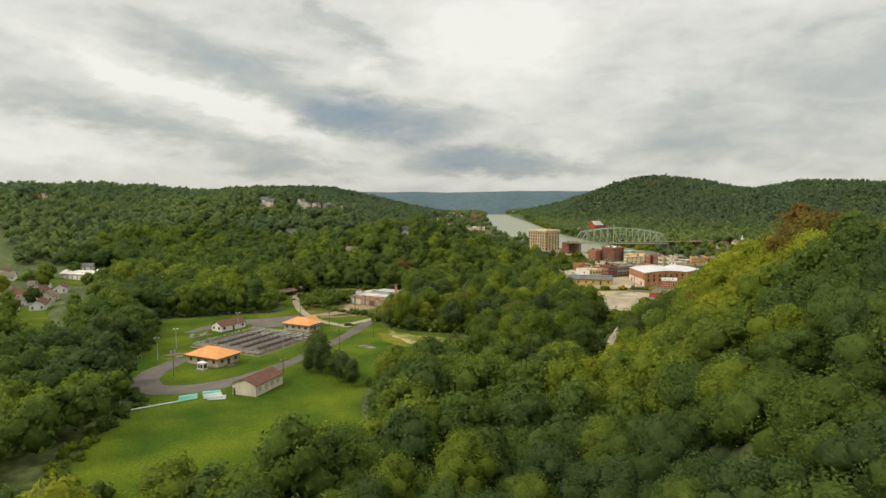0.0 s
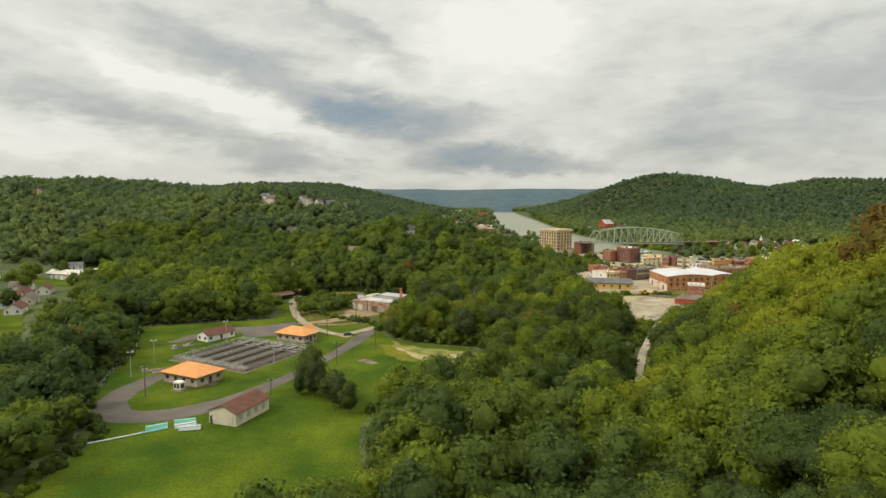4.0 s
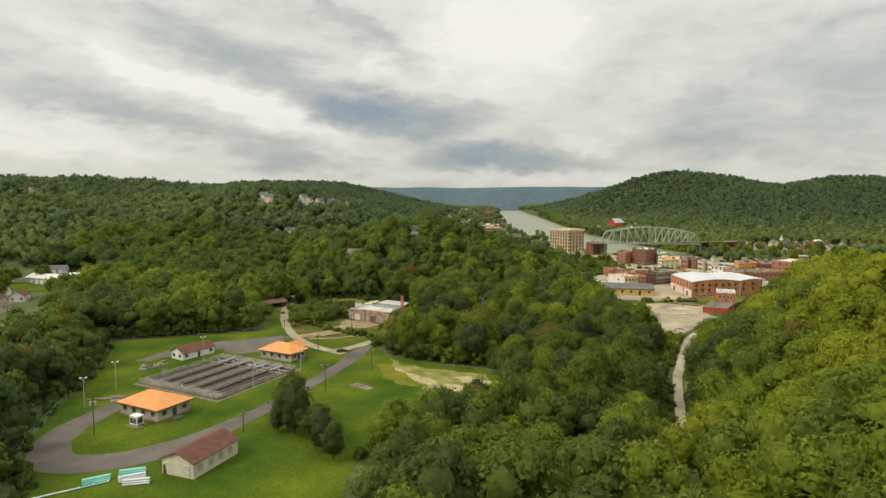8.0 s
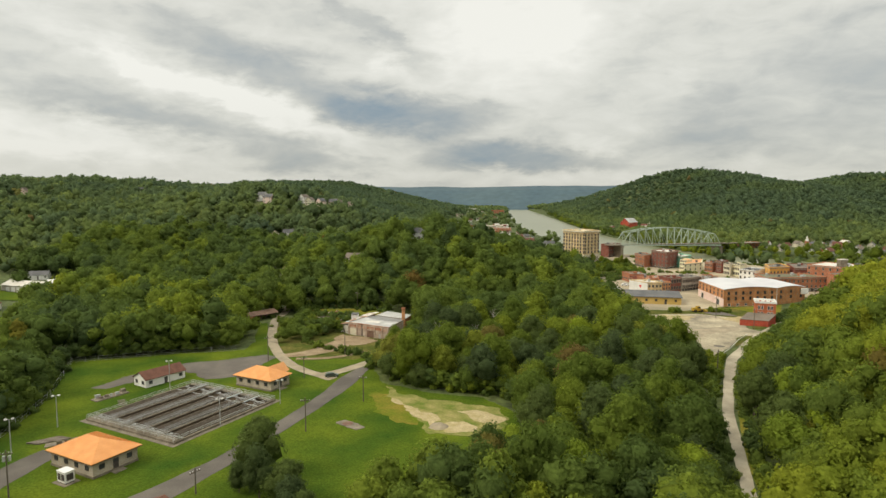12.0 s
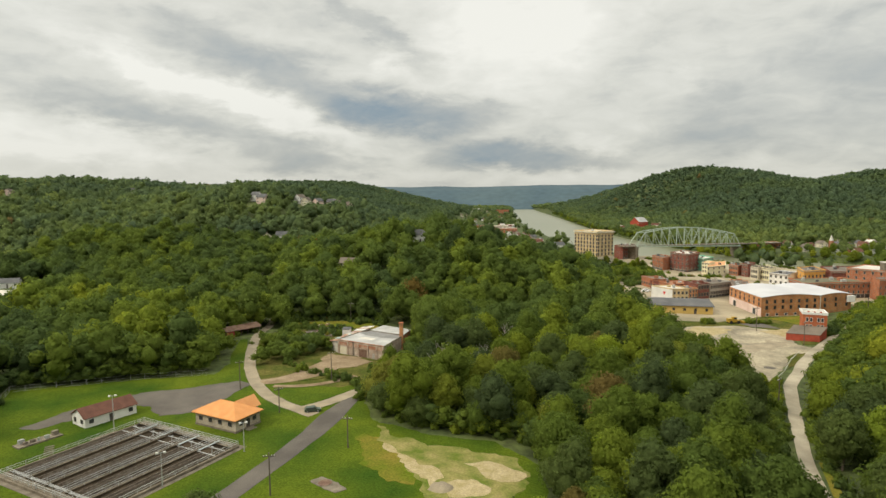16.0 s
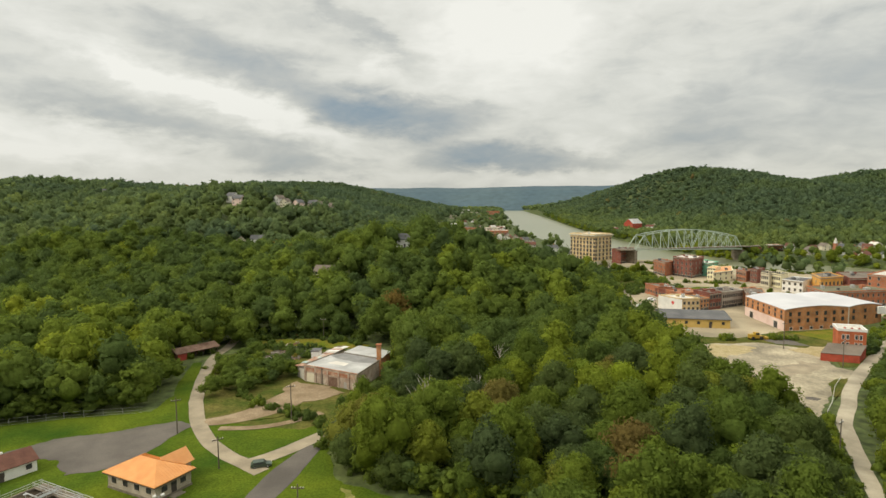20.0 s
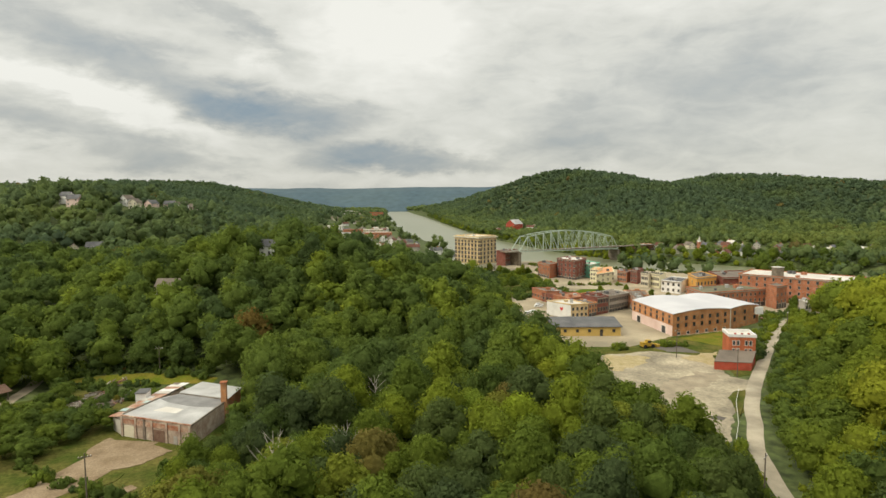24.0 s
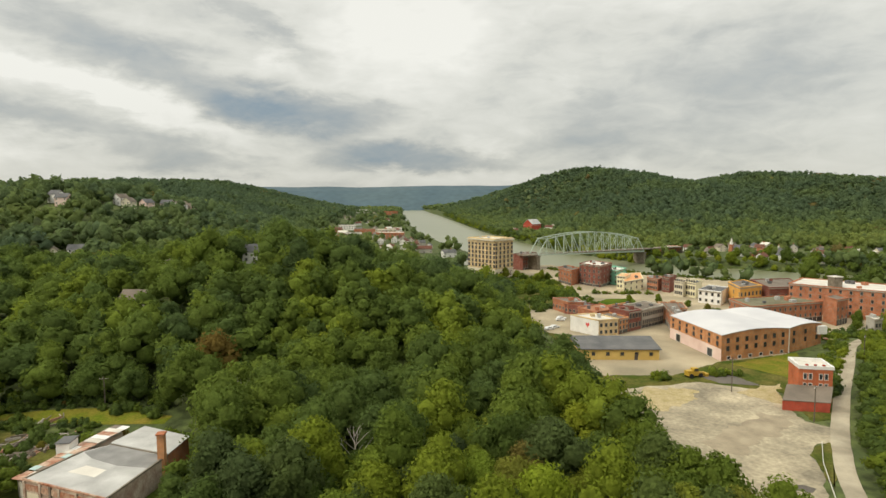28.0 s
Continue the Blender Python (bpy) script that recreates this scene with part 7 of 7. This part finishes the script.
part("belfry", boxes((-5.7, -1.7, 13, -2.5, 1.7, 16)), "white_wall", ch)
bm = bmesh.new()
rod(bm, (-4.1, 0, 16), (-4.1, 0, 18.2), 1.5, 1.2, 8)
rod(bm, (-4.1, 0, 18.2), (-4.1, 0, 21.5), 1.3, 0.08, 8)
part("spire", bm, "trim", ch)

# ---- the near bank beyond the office block, and houses on the hill ----
for bx, by, bl, bw, bh, bm_, br_ in ((-20, 1900, 44, 16, 9, "white_wall", "pale_roof"), (24, 2080, 50, 18, 9, "cream_wall", "pale_roof"), (70, 1820, 40, 16, 10, "red_brick", "pale_roof"), (-70, 1700, 36, 14, 8, "white_wall", "grey_roof"), (2, 1090, 34, 18, 10, "red_brick", "brown_flat_roof"), (-30, 1180, 30, 14, 8, "white_wall", "pale_roof"), (34, 1130, 40, 16, 7, "cream_wall", "pale_roof"), (-14, 1010, 24, 12, 8, "white_wall", "grey_roof"), (20, 960, 26, 12, 7, "grey_wall", "brown_flat_roof")):
    flat_building("%s works building down the valley" % {"red_brick": "large red-brick", "white_wall": "long white", "cream_wall": "long cream", "grey_wall": "low grey"}[bm_], [(bx - bl / 2, by - bw / 2), (bx + bl / 2, by - bw / 2 - 4), (bx + bl / 2, by + bw / 2), (bx - bl / 2, by + bw / 2)], bh, bm_, br_, [(0, 7, 2, 1.4, 1.6, 2.6, 3.2)], z=float(ground_z(bx, by)), group="buildings down the valley")
homes([(-20, 940), (-32, 1060), (-44, 1120), (22, 1040), (-8, 1150), (44, 1190), (70, 760), (80, 800), (62, 815), (74, 850), (56, 880), (66, 905), (44, 925), (54, 960), (40, 1010), (56, 1060), (36, 1100), (48, 1140), (20, 1180), (60, 1170)], "houses on the near bank", 10, 20)
flat_building("long pale-roofed depot down the river", [(20, 1010), (62, 1000), (64, 1022), (22, 1034)], 9, "red_brick", "pale_roof", [(0, 8, 2, 1.4, 1.8, 2.6, 3.6)], z=float(ground_z(42, 1016)))
spots = []
for k in range(26):
    t = rnd.random() ** 1.3
    y = 620 + 900 * t
    spots.append((rnd.uniform(-60 * t - 20, 112 - 50 * min(1, 2.5 * t)), y))
homes([p for p in spots if not (15 < p[0] < 70 and 995 < p[1] < 1040)], "houses of the valley town", 9, 18)
for x, y in HOUSES_HILL:
    gable_house("pale house with a weathered roof showing between the hilltop trees", x, y, rnd.uniform(0, 180), rnd.uniform(8, 12), 6.5, 4.8, 7.6, rnd.choice(("white_wall", "white_wall", "cream_wall")), rnd.choice(("grey_roof", "brown_flat_roof")), cols=2, rows=2, group="houses on the wooded hill", far=True)
for x, y in HOUSES_SLOPE:
    gable_house("pale house on the far wooded slope", x, y, rnd.uniform(0, 180), 9.5, 7, 6.2, 9.2, rnd.choice(("white_wall", "cream_wall", "pink_wall")), rnd.choice(("grey_roof", "brown_flat_roof")), cols=2, rows=2, group="houses on the far slope", far=True)

# ---- the hamlet west of the works ----
for x, y in ((-276, 250), (-266, 262), (-277, 274), (-262, 276), (-246, 241), (-252, 226), (-242, 203), (-231, 212), (-286, 288), (-340, 326), (-328, 312), (-192, 126), (-206, 128), (-262, 246)):
    w = rnd.choice(("white_wall", "cream_wall", "white_wall"))
    gable_house("%s bungalow with a brown roof among trees" % NAMES[w], x, y, rnd.choice((20, 110, 25, 115)), rnd.uniform(11, 15), 7.5, 3.4, 6.0, w, rnd.choice(("brown_roof", "brown_roof", "brown_flat_roof")), cols=3, group="houses of the hamlet", far=True)
lb = gable_house("long grey community building with a pale gabled roof and white doors", -285, 333, -14, 30, 12, 4.2, 6.6, "grey_wall", "pale_roof", cols=0, category="hall", name="hall", door=False, far=True)
for k in range(5):
    part("garage_door", boxes((-11 + k * 4.6, -6.08, 0, -8 + k * 4.6, -5.98, 3.0)), "white_wall", lb, "white roll-up door")
gable_house("white church hall with a grey roof", -304, 368, 20, 12, 7, 3.2, 5.6, "white_wall", "grey_roof", cols=3, group="houses of the hamlet", category="hall", name="hall")
hut = thing("barrel_hut", "white barrel-vaulted metal hut with a dark panel for the shade inside the open end", "hut", x=-274, y=345, z=float(ground_z(-274, 345)), rz=205)
bm = bmesh.new()
arc = [(5.2 * math.cos(math.pi * k / 14), 0.4 + 5.6 * math.sin(math.pi * k / 14)) for k in range(15)]
rings = [[bm.verts.new((x, q * y, q * z)) for y, z in arc] for x, q in ((-5.0, 1.0), (5.5, 1.0), (5.5, 0.95), (-5.0, 0.95))]
for r0, r1 in zip(rings, rings[1:] + rings[:1]):
    for k in range(14):
        bm.faces.new((r0[k], r0[k + 1], r1[k + 1], r1[k]))
part("shell", bm, "white_wall", hut)
# shade inside the open end, put in as a solid dark panel
part("end_wall", prism([(y, z) for y, z in arc], -0.1, 0.1), "dark_door", hut, "dark panel for the shade inside the open end").matrix_basis = Matrix.Translation((4.6, 0, 0)) @ Matrix(((0, 0, 1, 0), (1, 0, 0, 0), (0, 1, 0, 0), (0, 0, 0, 1)))
part("back_wall", prism([(y, z) for y, z in arc], -0.1, 0.1), "white_wall", hut).matrix_basis = Matrix.Translation((-4.8, 0, 0)) @ Matrix(((0, 0, 1, 0), (1, 0, 0, 0), (0, 1, 0, 0), (0, 0, 0, 1)))
part("kerb", boxes((-5, -5.5, -0.5, 5.5, -4.9, 0.5), (-5, 4.9, -0.5, 5.5, 5.5, 0.5)), "concrete", hut)
ribbon("lawn", [(-190, 140), (-206, 165), (-226, 190), (-236, 222)], [20, 24, 22, 12], "grass", "lawns between the bungalows", "lawn", 0.3)
ribbon("lawn", [(-330, 322), (-296, 316), (-262, 312)], [18, 22, 16], "grass", "mown grass round the long building", "lawn", 0.3)
ribbon("road", [(-360, 310), (-318, 300), (-290, 268), (-262, 232), (-228, 172)], 5, "asphalt", "grey street through the hamlet", "road", 0.4)


# guard rail along the lane by the lot
def guard_rail(line, h=0.75):
    ob = thing("guard_rail", "low pale guard rail along the lane", "guard rail", "guard rails", line[0][0], line[0][1], FLOOR)
    x0, y0 = line[0]
    for a, b in zip(line, line[1:]):
        part("rail", beam(bmesh.new(), (a[0] - x0, a[1] - y0, h), (b[0] - x0, b[1] - y0, h), 0.1, 0.34), "trim", ob)
        for t in (0.0, 0.5):
            px, py = a[0] - x0 + (b[0] - a[0]) * t, a[1] - y0 + (b[1] - a[1]) * t
            part("post", boxes((px - 0.08, py - 0.08, -0.2, px + 0.08, py + 0.08, h)), "wood_pole", ob)


guard_rail([(84.5, 182), (93, 200.5), (101.5, 211.5), (111, 226), (119, 236)])
guard_rail([(152, 270), (160, 278), (170, 289), (180, 299), (190, 309)])

# trees in the town and on the far bank
for x, y, s in ((112, 540, 0.7), (120, 520, 0.6), (134, 520, 0.55), (100, 505, 0.8), (96, 480, 0.8), (108, 455, 0.6), (92, 450, 0.9), (172, 420, 0.4), (188, 398, 0.35), (181, 405, 0.35), (160, 432, 0.35),
                (128, 512, 0.6), (139, 522, 0.5), (120, 537, 0.6), (111, 468, 0.7), (118, 444, 0.6), (131, 492, 0.5), (152, 412, 0.35), (146, 400, 0.4), (178, 432, 0.3), (232, 350, 0.5), (240, 346, 0.6), (226, 344, 0.5), (236, 340, 0.45), (168, 560, 0.5), (330, 612, 0.9), (345, 618, 1.1), (362, 600, 1.0), (318, 640, 0.8), (380, 590, 1.2), (395, 575, 1.3), (420, 585, 1.0), (310, 660, 0.9), (436, 560, 1.1), (300, 672, 0.9), (410, 612, 0.9), (450, 575, 1.0),
                (365, 640, 0.8), (396, 640, 0.9), (428, 676, 0.8), (470, 640, 1.0), (500, 610, 1.0)):
    tree(x, y, int(rng.integers(8)), s, 2.2, "broadleaf tree standing among the town buildings" if y < 600 and x < 300 else "broadleaf tree on the far river bank", "town trees")
